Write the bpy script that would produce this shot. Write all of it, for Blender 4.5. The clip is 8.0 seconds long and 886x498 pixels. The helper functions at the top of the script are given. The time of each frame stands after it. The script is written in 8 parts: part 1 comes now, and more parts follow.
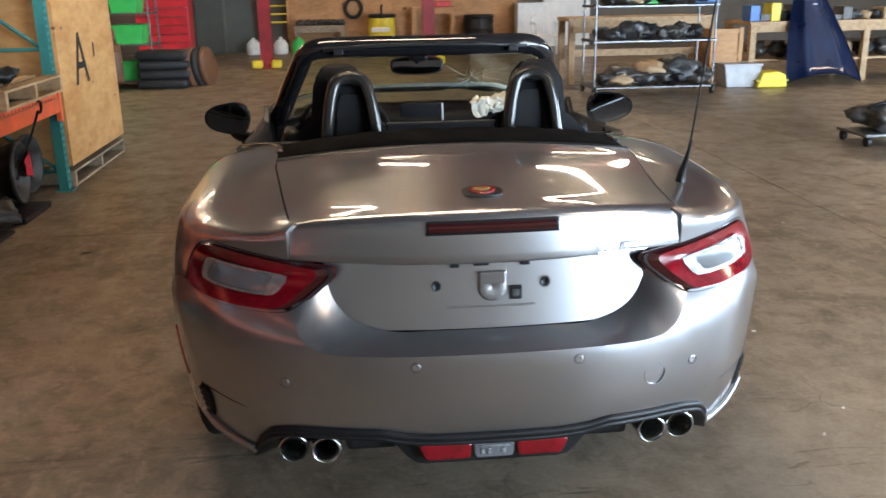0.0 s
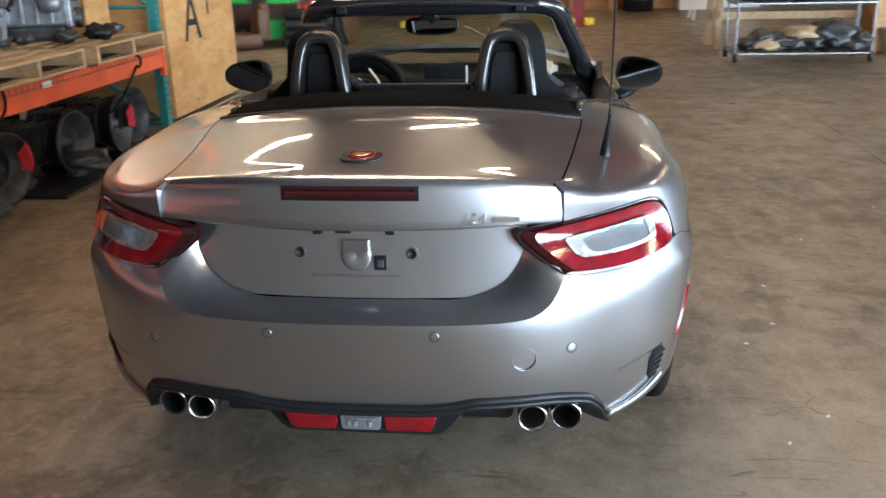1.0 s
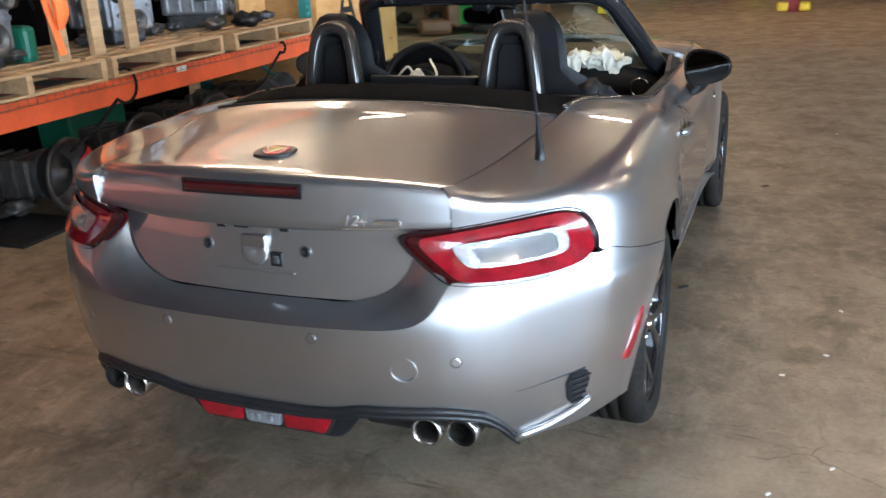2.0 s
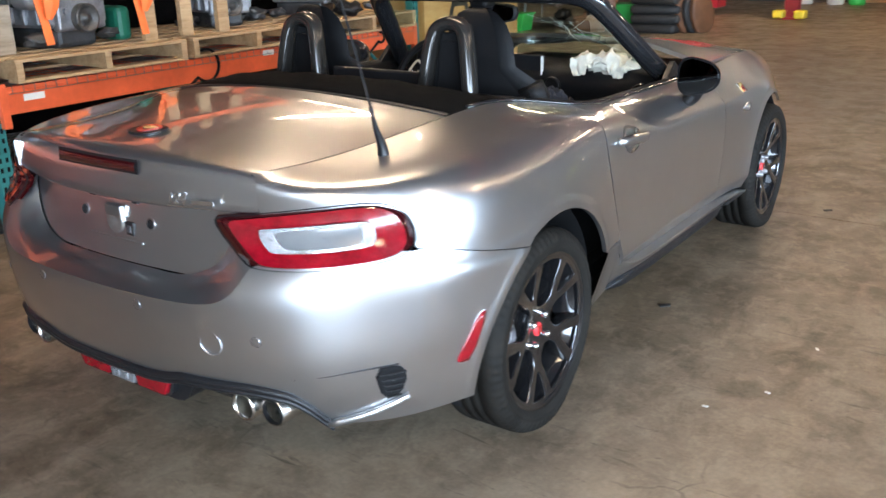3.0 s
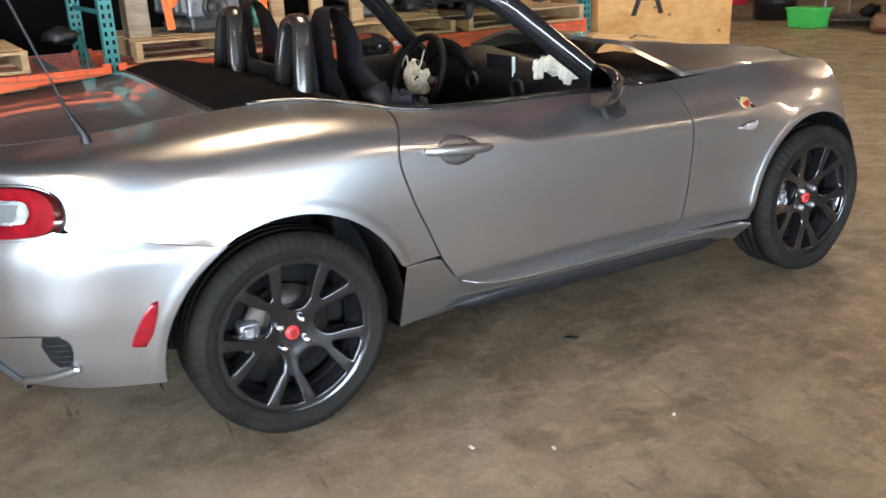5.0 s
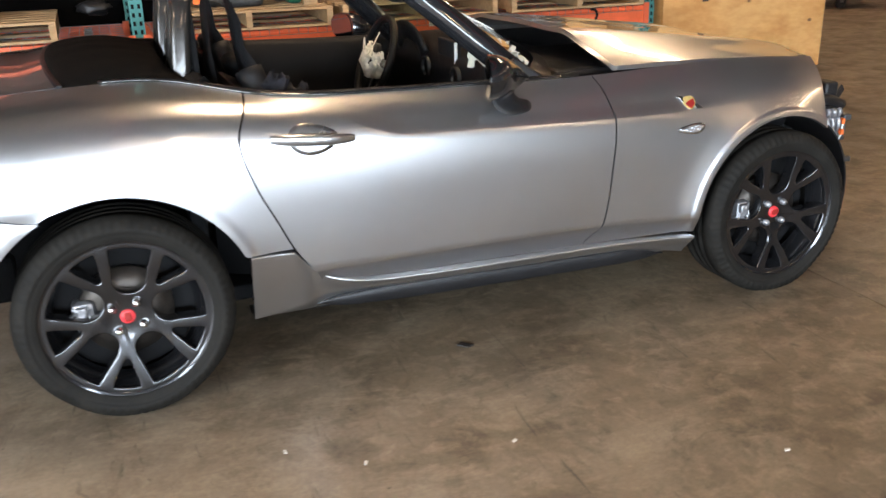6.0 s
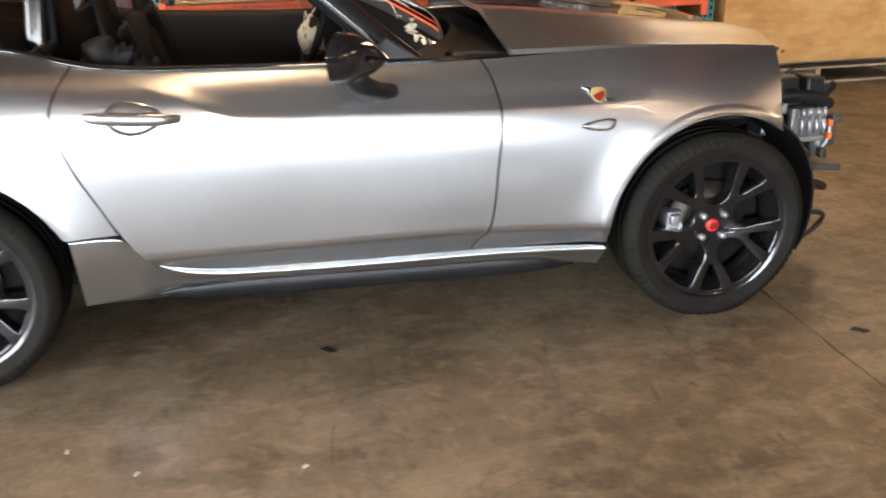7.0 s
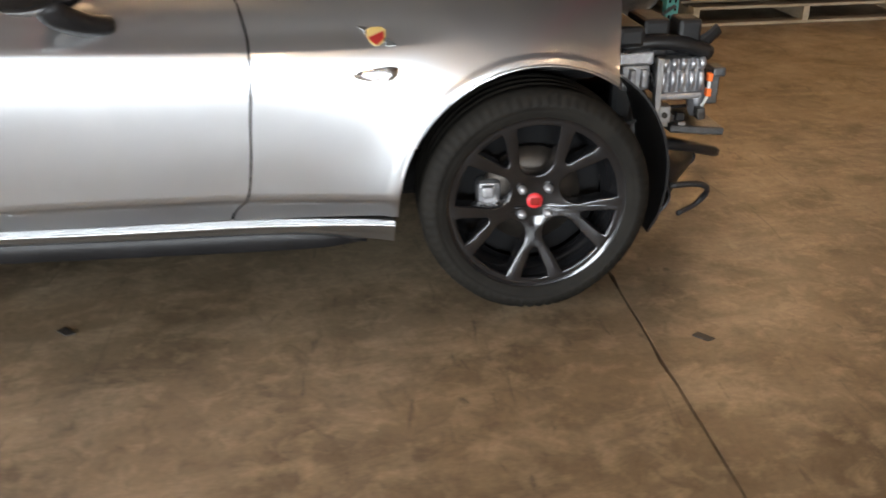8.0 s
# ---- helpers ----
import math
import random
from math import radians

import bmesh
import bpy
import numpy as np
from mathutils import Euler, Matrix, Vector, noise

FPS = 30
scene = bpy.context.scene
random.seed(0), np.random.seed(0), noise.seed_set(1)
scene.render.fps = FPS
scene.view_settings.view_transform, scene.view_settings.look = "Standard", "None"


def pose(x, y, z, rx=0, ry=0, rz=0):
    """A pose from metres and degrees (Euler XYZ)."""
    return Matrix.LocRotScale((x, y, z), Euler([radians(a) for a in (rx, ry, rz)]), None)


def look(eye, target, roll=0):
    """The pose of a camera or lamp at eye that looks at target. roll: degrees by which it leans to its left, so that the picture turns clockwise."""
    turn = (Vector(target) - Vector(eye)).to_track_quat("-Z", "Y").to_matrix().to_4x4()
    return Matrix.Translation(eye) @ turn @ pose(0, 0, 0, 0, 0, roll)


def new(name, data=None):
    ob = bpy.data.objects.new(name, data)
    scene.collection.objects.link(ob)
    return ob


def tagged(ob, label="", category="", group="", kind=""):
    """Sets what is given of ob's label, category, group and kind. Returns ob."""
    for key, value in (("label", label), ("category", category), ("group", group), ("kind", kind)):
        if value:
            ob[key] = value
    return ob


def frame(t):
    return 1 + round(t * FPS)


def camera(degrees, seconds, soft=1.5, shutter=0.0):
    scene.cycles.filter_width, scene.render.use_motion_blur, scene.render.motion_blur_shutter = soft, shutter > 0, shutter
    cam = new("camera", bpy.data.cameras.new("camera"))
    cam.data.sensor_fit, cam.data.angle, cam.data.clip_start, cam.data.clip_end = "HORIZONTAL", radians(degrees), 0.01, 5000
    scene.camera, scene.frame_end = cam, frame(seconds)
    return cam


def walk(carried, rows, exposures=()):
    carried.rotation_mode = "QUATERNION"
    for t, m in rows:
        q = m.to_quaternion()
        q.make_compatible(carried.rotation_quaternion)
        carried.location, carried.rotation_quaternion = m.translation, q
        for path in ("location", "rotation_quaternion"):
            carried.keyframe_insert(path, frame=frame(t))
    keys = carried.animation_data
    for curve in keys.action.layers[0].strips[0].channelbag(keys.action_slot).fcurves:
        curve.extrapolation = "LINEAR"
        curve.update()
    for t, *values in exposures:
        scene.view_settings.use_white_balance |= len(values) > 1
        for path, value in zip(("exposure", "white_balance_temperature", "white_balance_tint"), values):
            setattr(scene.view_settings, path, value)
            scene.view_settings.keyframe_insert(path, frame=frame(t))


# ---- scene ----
cam = camera(53.7, 8.0, shutter=0.4)
PATH = [
    (0, (-0.298, -2.826, 1.46), (-0.119, -0.92, 0.879), -1.0),
    (0.5, (0.082, -2.824, 1.454), (0.088, -0.922, 0.836), -0.4),
    (1, (0.446, -2.739, 1.434), (0.226, -0.861, 0.781), -1.4),
    (1.2, (0.578, -2.679, 1.427), (0.24, -0.82, 0.774), -2.2),
    (2.5, (1.569, -2.314, 1.416), (0.67, -0.658, 0.745), -2.1),
    (3, (1.949, -2.1, 1.399), (0.865, -0.555, 0.736), -1.5),
    (3.5, (2.273, -1.85, 1.4), (1.047, -0.424, 0.719), -1.2),
    (4, (2.577, -1.553, 1.375), (1.21, -0.246, 0.726), -2.1),
    (5.3, (3.179, -0.566, 1.366), (1.509, 0.306, 0.696), -2.0),
    (5.5, (3.246, -0.39, 1.361), (1.549, 0.426, 0.687), -1.8),
    (6, (3.313, 0.052, 1.344), (1.554, 0.706, 0.651), -1.7),
    (6.5, (3.298, 0.52, 1.32), (1.485, 1.001, 0.623), -2.4),
    (7, (3.279, 0.974, 1.293), (1.449, 1.306, 0.558), -1.5),
    (7.5, (3.114, 1.4, 1.248), (1.302, 1.695, 0.457), -1.6),
    (8, (2.923, 1.818, 1.216), (1.14, 2.025, 0.334), -0.8),
]
walk(cam, [(t, look(eye, target, roll)) for t, eye, target, roll in PATH],
     [(0, 0.54, 6500, 13), (1.2, 0.66, 6350, 12), (2.5, 0.80, 6400, 14), (4, 0.86, 6800, 14), (5.5, 0.72, 7150, 16), (7, 0.57, 8050, 19), (8, 0.41, 8350, 19)])

# world, daylight and lamps
world = bpy.data.worlds.new("daylight")
scene.world = world
world.use_nodes = True
wn, wl = world.node_tree.nodes, world.node_tree.links
sky = wn.new("ShaderNodeTexSky")
sky.sky_type, sky.sun_disc, sky.sun_elevation, sky.sun_rotation = "NISHITA", False, radians(42), radians(70)
wl.new(sky.outputs["Color"], wn["Background"].inputs["Color"])
wn["Background"].inputs["Strength"].default_value = 0.15
sun = new("sun", bpy.data.lights.new("sun", "SUN"))
sun.data.energy, sun.data.angle, sun.data.color = 4.0, radians(0.5), (1.0, 0.95, 0.87)
sun.matrix_world = look((30, 4, 40), (8, 2, 0))
scene.view_settings.exposure = 0.75


# mesh and material helpers
def mesh_ob(name, verts, faces, mat, smooth=False):
    me = bpy.data.meshes.new(name)
    me.from_pydata([tuple(map(float, v)) for v in verts], [], [tuple(map(int, f)) for f in faces])
    me.materials.append(mat)
    if smooth:
        me.shade_smooth()
    me.update()
    return new(name, me)


def part(name, geo, mat, parent, label="", smooth=False):
    """One mesh object under a thing or a part; geo is (verts, faces)."""
    ob = mesh_ob(name, geo[0], geo[1], mat, smooth)
    if parent is not None:
        ob.parent = parent
        ob.matrix_parent_inverse = parent.matrix_world.inverted()
    if label:
        tagged(ob, label)
    return ob


def thing(name, label, category, at=(0, 0, 0), rz=0, group="", kind=""):
    ob = new(name)
    ob.empty_display_size = 0.1
    ob.matrix_world = pose(*at, 0, 0, rz)
    bpy.context.view_layer.update()
    return tagged(ob, label, category, group, kind)


def join(*geos):
    vs, fs = [], []
    for v, f in geos:
        k = len(vs)
        vs += [tuple(p) for p in v]
        fs += [tuple(i + k for i in q) for q in f]
    return vs, fs


def moved(geo, m):
    return [tuple(m @ Vector(v)) for v in geo[0]], geo[1]


def mirrored(geo):
    return [(-v[0], v[1], v[2]) for v in geo[0]], [tuple(reversed(f)) for f in geo[1]]


def box(x0, x1, y0, y1, z0, z1, bevel=0.0):
    """A box with bevelled edges."""
    bm = bmesh.new()
    bmesh.ops.create_cube(bm, size=1)
    for v in bm.verts:
        v.co = ((x0 + x1) / 2 + v.co.x * (x1 - x0), (y0 + y1) / 2 + v.co.y * (y1 - y0), (z0 + z1) / 2 + v.co.z * (z1 - z0))
    if bevel:
        bmesh.ops.bevel(bm, geom=list(bm.edges), offset=bevel, segments=2, profile=0.5, affect="EDGES")
    return from_bm(bm)


def from_bm(bm):
    bm.verts.index_update()
    geo = [tuple(v.co) for v in bm.verts], [tuple(v.index for v in f.verts) for f in bm.faces]
    bm.free()
    return geo


def revolve(profile, n=32, axis="x", arc=(0, 360)):
    """Turn (radius, along) points round an axis."""
    full = abs(arc[1] - arc[0]) >= 360
    m = n if full else n + 1
    vs, fs, k = [], [], len(profile)
    for i in range(m):
        a = radians(arc[0] + (arc[1] - arc[0]) * i / n)
        for r, h in profile:
            c, s = r * math.cos(a), r * math.sin(a)
            vs.append({"x": (h, c, s), "y": (s, h, c), "z": (c, s, h)}[axis])
    for i in range(n):
        j = (i + 1) % m
        for q in range(k - 1):
            fs.append((i * k + q, j * k + q, j * k + q + 1, i * k + q + 1))
    return vs, fs


def spline(points, n):
    """n points along a smooth curve through the given ones."""
    p = np.array(points, float)
    if len(p) < 3:
        t = np.linspace(0, 1, n)[:, None]
        return p[0] * (1 - t) + p[-1] * t
    d = np.r_[0, np.cumsum(np.linalg.norm(np.diff(p, axis=0), axis=1) ** 0.5)]
    t = np.linspace(0, d[-1], n)
    out = np.empty((n, p.shape[1]))
    ext = np.vstack([2 * p[0] - p[1], p, 2 * p[-1] - p[-2]])
    k = np.r_[d[0] - (d[1] - d[0]), d, d[-1] + (d[-1] - d[-2])]
    for i, u in enumerate(t):
        j = min(max(np.searchsorted(d, u, side="right") - 1, 0), len(p) - 2)
        a, b, c, e = ext[j:j + 4]
        t0, t1, t2, t3 = k[j:j + 4]
        m1 = ((b - a) / (t1 - t0) - (c - a) / (t2 - t0) + (c - b) / (t2 - t1)) * (t2 - t1)
        m2 = ((c - b) / (t2 - t1) - (e - b) / (t3 - t1) + (e - c) / (t3 - t2)) * (t2 - t1)
        s = (u - t1) / (t2 - t1)
        out[i] = (2 * s ** 3 - 3 * s ** 2 + 1) * b + (s ** 3 - 2 * s ** 2 + s) * m1 + (-2 * s ** 3 + 3 * s ** 2) * c + (s ** 3 - s ** 2) * m2
    return out


def tube(points, w, h=None, sides=8, up=(0, 0, 1), n=0, taper=None, power=2.0, closed=False):
    """A bar of rounded section w x h swept along points."""
    h = h or w
    p = spline(points, n) if n else np.array(points, float)
    if closed:
        p = p[:-1] if np.allclose(p[0], p[-1]) else p
    m, vs, fs = len(p), [], []
    for i in range(m):
        if closed:
            d = p[(i + 1) % m] - p[i - 1]
        else:
            d = p[min(i + 1, m - 1)] - p[max(i - 1, 0)]
        d = d / (np.linalg.norm(d) + 1e-9)
        r = np.cross(d, up)
        r = r / (np.linalg.norm(r) + 1e-9)
        u = np.cross(r, d)
        k = taper(i / max(m - 1, 1)) if taper else 1.0
        for j in range(sides):
            a = 2 * math.pi * (j + 0.5) / sides
            c, s = math.cos(a), math.sin(a)
            c, s = math.copysign(abs(c) ** (2 / power), c), math.copysign(abs(s) ** (2 / power), s)
            vs.append(p[i] + r * c * w / 2 * k + u * s * h / 2 * k)
    for i in range(m if closed else m - 1):
        i2 = (i + 1) % m
        for j in range(sides):
            j2 = (j + 1) % sides
            fs.append((i * sides + j, i * sides + j2, i2 * sides + j2, i2 * sides + j))
    if not closed:
        fs.append(tuple(reversed(range(sides))))
        fs.append(tuple(range((m - 1) * sides, m * sides)))
    return vs, fs


def grid_geo(P, rim=0.0, closed_u=False, flip=False):
    """Faces over an array of points [n, m, 3]; rim folds the border inwards by that depth."""
    P = np.asarray(P, float)
    n, m = P.shape[:2]
    vs = P.reshape(-1, 3)
    fs = []
    for i in range(n if closed_u else n - 1):
        for j in range(m - 1):
            a, b, c, d = i * m + j, ((i + 1) % n) * m + j, ((i + 1) % n) * m + j + 1, i * m + j + 1
            fs.append((a, d, c, b) if flip else (a, b, c, d))
    if rim:
        du, dv = np.gradient(P, axis=0), np.gradient(P, axis=1)
        N = np.cross(du, dv)
        N /= np.linalg.norm(N, axis=2, keepdims=True) + 1e-9
        if flip:
            N = -N
        loop = [(i, 0) for i in range(n)] + [(n - 1, j) for j in range(1, m)] + [(i, m - 1) for i in range(n - 2, -1, -1)] + [(0, j) for j in range(m - 2, 0, -1)]
        outer = [P[a] for a in loop]
        inner = [P[a] - N[a] * rim for a in loop]
        k, q = len(vs), len(loop)
        vs = np.vstack([vs, outer, inner])
        for i in range(q):
            j = (i + 1) % q
            f = (k + i, k + q + i, k + q + j, k + j)
            fs.append(tuple(reversed(f)) if flip else f)
    return vs, fs


def prism(outline, depth, axis="y", bevel=0.0):
    """A flat outline given thickness along an axis."""
    bm = bmesh.new()
    mk = {"y": lambda a, b: (a, 0, b), "x": lambda a, b: (0, a, b), "z": lambda a, b: (a, b, 0)}[axis]
    face = bm.faces.new([bm.verts.new(mk(*p)) for p in outline])
    out = bmesh.ops.extrude_face_region(bm, geom=[face])
    shift = {"y": (0, depth, 0), "x": (depth, 0, 0), "z": (0, 0, depth)}[axis]
    bmesh.ops.translate(bm, verts=[v for v in out["geom"] if isinstance(v, bmesh.types.BMVert)], vec=shift)
    bmesh.ops.recalc_face_normals(bm, faces=bm.faces)
    if bevel:
        bmesh.ops.bevel(bm, geom=list(bm.edges), offset=bevel, segments=2, profile=0.5, affect="EDGES")
    return from_bm(bm)


def material(name, color, rough=0.5, metal=0.0, vary=0.15, scale=8.0, bump=0.0, bump_scale=60.0, coat=0.0, spec=0.5, second=None, rough_vary=0.1):
    """A surface with colour variation at two scales, uneven gloss and fine relief."""
    m = bpy.data.materials.new(name)
    m.use_nodes = True
    n, l = m.node_tree.nodes, m.node_tree.links
    b = n["Principled BSDF"]
    tc = n.new("ShaderNodeTexCoord")
    n1, n2 = n.new("ShaderNodeTexNoise"), n.new("ShaderNodeTexNoise")
    n1.inputs["Scale"].default_value, n1.inputs["Detail"].default_value = scale, 5
    n2.inputs["Scale"].default_value, n2.inputs["Detail"].default_value = scale * 7, 3
    mix = n.new("ShaderNodeMath")
    mix.operation = "MULTIPLY_ADD"
    mix.inputs[1].default_value = 0.35
    l.new(tc.outputs["Object"], n1.inputs["Vector"])
    l.new(tc.outputs["Object"], n2.inputs["Vector"])
    l.new(n2.outputs["Fac"], mix.inputs[0])
    l.new(n1.outputs["Fac"], mix.inputs[2])
    ramp = n.new("ShaderNodeValToRGB")
    c2 = second or [c * (1 - vary) for c in color]
    c1 = [min(1, c * (1 + vary)) for c in color] if not second else color
    ramp.color_ramp.elements[0].position, ramp.color_ramp.elements[1].position = 0.45, 0.9
    ramp.color_ramp.elements[0].color, ramp.color_ramp.elements[1].color = (*c2, 1), (*c1, 1)
    l.new(mix.outputs[0], ramp.inputs["Fac"])
    l.new(ramp.outputs["Color"], b.inputs["Base Color"])
    rr = n.new("ShaderNodeMapRange")
    rr.inputs["To Min"].default_value, rr.inputs["To Max"].default_value = max(0.02, rough - rough_vary), min(1, rough + rough_vary)
    l.new(n1.outputs["Fac"], rr.inputs["Value"])
    l.new(rr.outputs["Result"], b.inputs["Roughness"])
    b.inputs["Metallic"].default_value = metal
    b.inputs["Specular IOR Level"].default_value = spec
    b.inputs["Coat Weight"].default_value = coat
    b.inputs["Coat Roughness"].default_value = 0.04
    if bump:
        n3 = n.new("ShaderNodeTexNoise")
        n3.inputs["Scale"].default_value, n3.inputs["Detail"].default_value = bump_scale, 4
        bp = n.new("ShaderNodeBump")
        bp.inputs["Strength"].default_value, bp.inputs["Distance"].default_value = bump, 0.01
        l.new(tc.outputs["Object"], n3.inputs["Vector"])
        l.new(n3.outputs["Fac"], bp.inputs["Height"])
        l.new(bp.outputs["Normal"], b.inputs["Normal"])
    return m


def glass(name, color=(1, 1, 1), rough=0.0):
    m = bpy.data.materials.new(name)
    m.use_nodes = True
    n, l = m.node_tree.nodes, m.node_tree.links
    for x in list(n):
        n.remove(x)
    out, mix = n.new("ShaderNodeOutputMaterial"), n.new("ShaderNodeMixShader")
    tr, gl, fr = n.new("ShaderNodeBsdfTransparent"), n.new("ShaderNodeBsdfGlossy"), n.new("ShaderNodeFresnel")
    tr.inputs["Color"].default_value = (*color, 1)
    gl.inputs["Roughness"].default_value = rough
    fr.inputs["IOR"].default_value = 1.4
    l.new(fr.outputs["Fac"], mix.inputs["Fac"])
    l.new(tr.outputs["BSDF"], mix.inputs[1])
    l.new(gl.outputs["BSDF"], mix.inputs[2])
    l.new(mix.outputs["Shader"], out.inputs["Surface"])
    return m


def glow(name, color, strength):
    m = bpy.data.materials.new(name)
    m.use_nodes = True
    b = m.node_tree.nodes["Principled BSDF"]
    b.inputs["Base Color"].default_value = (*color, 1)
    b.inputs["Emission Color"].default_value = (*color, 1)
    b.inputs["Emission Strength"].default_value = strength
    return m


def round_loop(pts, times=2):
    p = np.array(pts, float)
    for _ in range(times):
        q = np.roll(p, -1, axis=0)
        p = np.stack([0.75 * p + 0.25 * q, 0.25 * p + 0.75 * q], 1).reshape(-1, 2)
    return p


def soft_corners(pts, r):
    """A loop with each corner cut into a small round of about r."""
    out = []
    for i, p in enumerate(pts):
        a, p, b = Vector(pts[i - 1]), Vector(p), Vector(pts[(i + 1) % len(pts)])
        u, v = p + (a - p).normalized() * r, p + (b - p).normalized() * r
        out += [tuple(u), tuple(u * 0.25 + p * 0.5 + v * 0.25), tuple(v)]
    return out


def lettering(text, size, m, mat, parent, name, shear=0.25):
    cu = bpy.data.curves.new(name, "FONT")
    cu.body, cu.size, cu.extrude, cu.bevel_depth = text, size, 0.0015, 0.0004
    cu.shear = shear
    ob = new(name, cu)
    dg = bpy.context.evaluated_depsgraph_get()
    me = bpy.data.meshes.new_from_object(ob.evaluated_get(dg))
    bpy.data.objects.remove(ob)
    me.materials.append(mat)
    ob = new(name, me)
    ob.parent = parent
    ob.matrix_parent_inverse = parent.matrix_world.inverted()
    ob.matrix_basis = m
    return ob


PAINT = material("silver_paint", (0.41, 0.414, 0.42), 0.295, 0.95, 0.03, 3.0, coat=1.0, rough_vary=0.02)
PAINT.node_tree.nodes["Principled BSDF"].inputs["Coat IOR"].default_value = 1.58
PAINT.node_tree.nodes["Principled BSDF"].inputs["Coat Roughness"].default_value = 0.015
BLACK = material("black_plastic", (0.009, 0.009, 0.010), 0.42, 0, 0.2, 10, 0.1, 400, spec=0.35)
GLOSS = material("gloss_black", (0.012, 0.012, 0.013), 0.08, 0, 0.1, 5, coat=0.5, rough_vary=0.03)
HOOP = material("gunmetal_gloss", (0.032, 0.029, 0.026), 0.22, 0.5, 0.1, 8, coat=0.35, rough_vary=0.04)
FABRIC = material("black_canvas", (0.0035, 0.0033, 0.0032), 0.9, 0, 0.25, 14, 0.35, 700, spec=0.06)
LEATHER = material("black_leather", (0.0055, 0.0055, 0.006), 0.5, 0, 0.25, 12, 0.25, 260, spec=0.22)
CARPET = material("cabin_black", (0.006, 0.006, 0.0065), 0.85, 0, 0.25, 14, 0.3, 300, spec=0.2)
RUBBER = material("tyre_rubber", (0.010, 0.0088, 0.0072), 0.70, 0, 0.35, 12, 0.15, 300, spec=0.14)
RIMMAT = material("black_alloy", (0.023, 0.023, 0.025), 0.15, 0.7, 0.15, 12, coat=1.0, rough_vary=0.04)
STEEL = material("bare_steel", (0.35, 0.34, 0.33), 0.35, 0.9, 0.25, 14, 0.1, 150)
CHROME = material("chrome", (0.75, 0.75, 0.75), 0.08, 1.0, 0.04, 8, rough_vary=0.03)
DARKMETAL = material("dark_cast_metal", (0.09, 0.09, 0.092), 0.45, 0.7, 0.35, 16, 0.3, 90)
GREYMETAL = material("grey_cast_aluminium", (0.30, 0.30, 0.31), 0.42, 0.75, 0.3, 16, 0.3, 90)
REDLENS = material("red_lens", (0.19, 0.0025, 0.008), 0.09, 0, 0.35, 30, 0.06, 110, coat=0.6, rough_vary=0.03)
DARKRED = material("dark_red_lens", (0.035, 0.002, 0.003), 0.12, 0, 0.2, 20, coat=1.0, rough_vary=0.03)
REDPLASTIC = material("red_plastic", (0.6, 0.03, 0.035), 0.4, 0, 0.15, 10)
MODULE = material("pressed_aluminium", (0.36, 0.36, 0.375), 0.38, 0.75, 0.25, 20, 0.15, 90)
CLEAR = material("clear_lamp", (0.42, 0.42, 0.43), 0.22, 0.85, 0.35, 60, 0.6, 220, coat=1.0)
WHITELENS = material("frosted_lamp", (0.15, 0.155, 0.16), 0.22, 0.1, 0.06, 20, coat=1.0)
ORANGE = material("orange_steel", (0.80, 0.13, 0.045), 0.45, 0, 0.14, 5, 0.1, 60)
TEAL = material("green_steel", (0.03, 0.20, 0.19), 0.5, 0, 0.2, 6, 0.1, 60)
GLASS = glass("window_glass", (0.66, 0.76, 0.68))


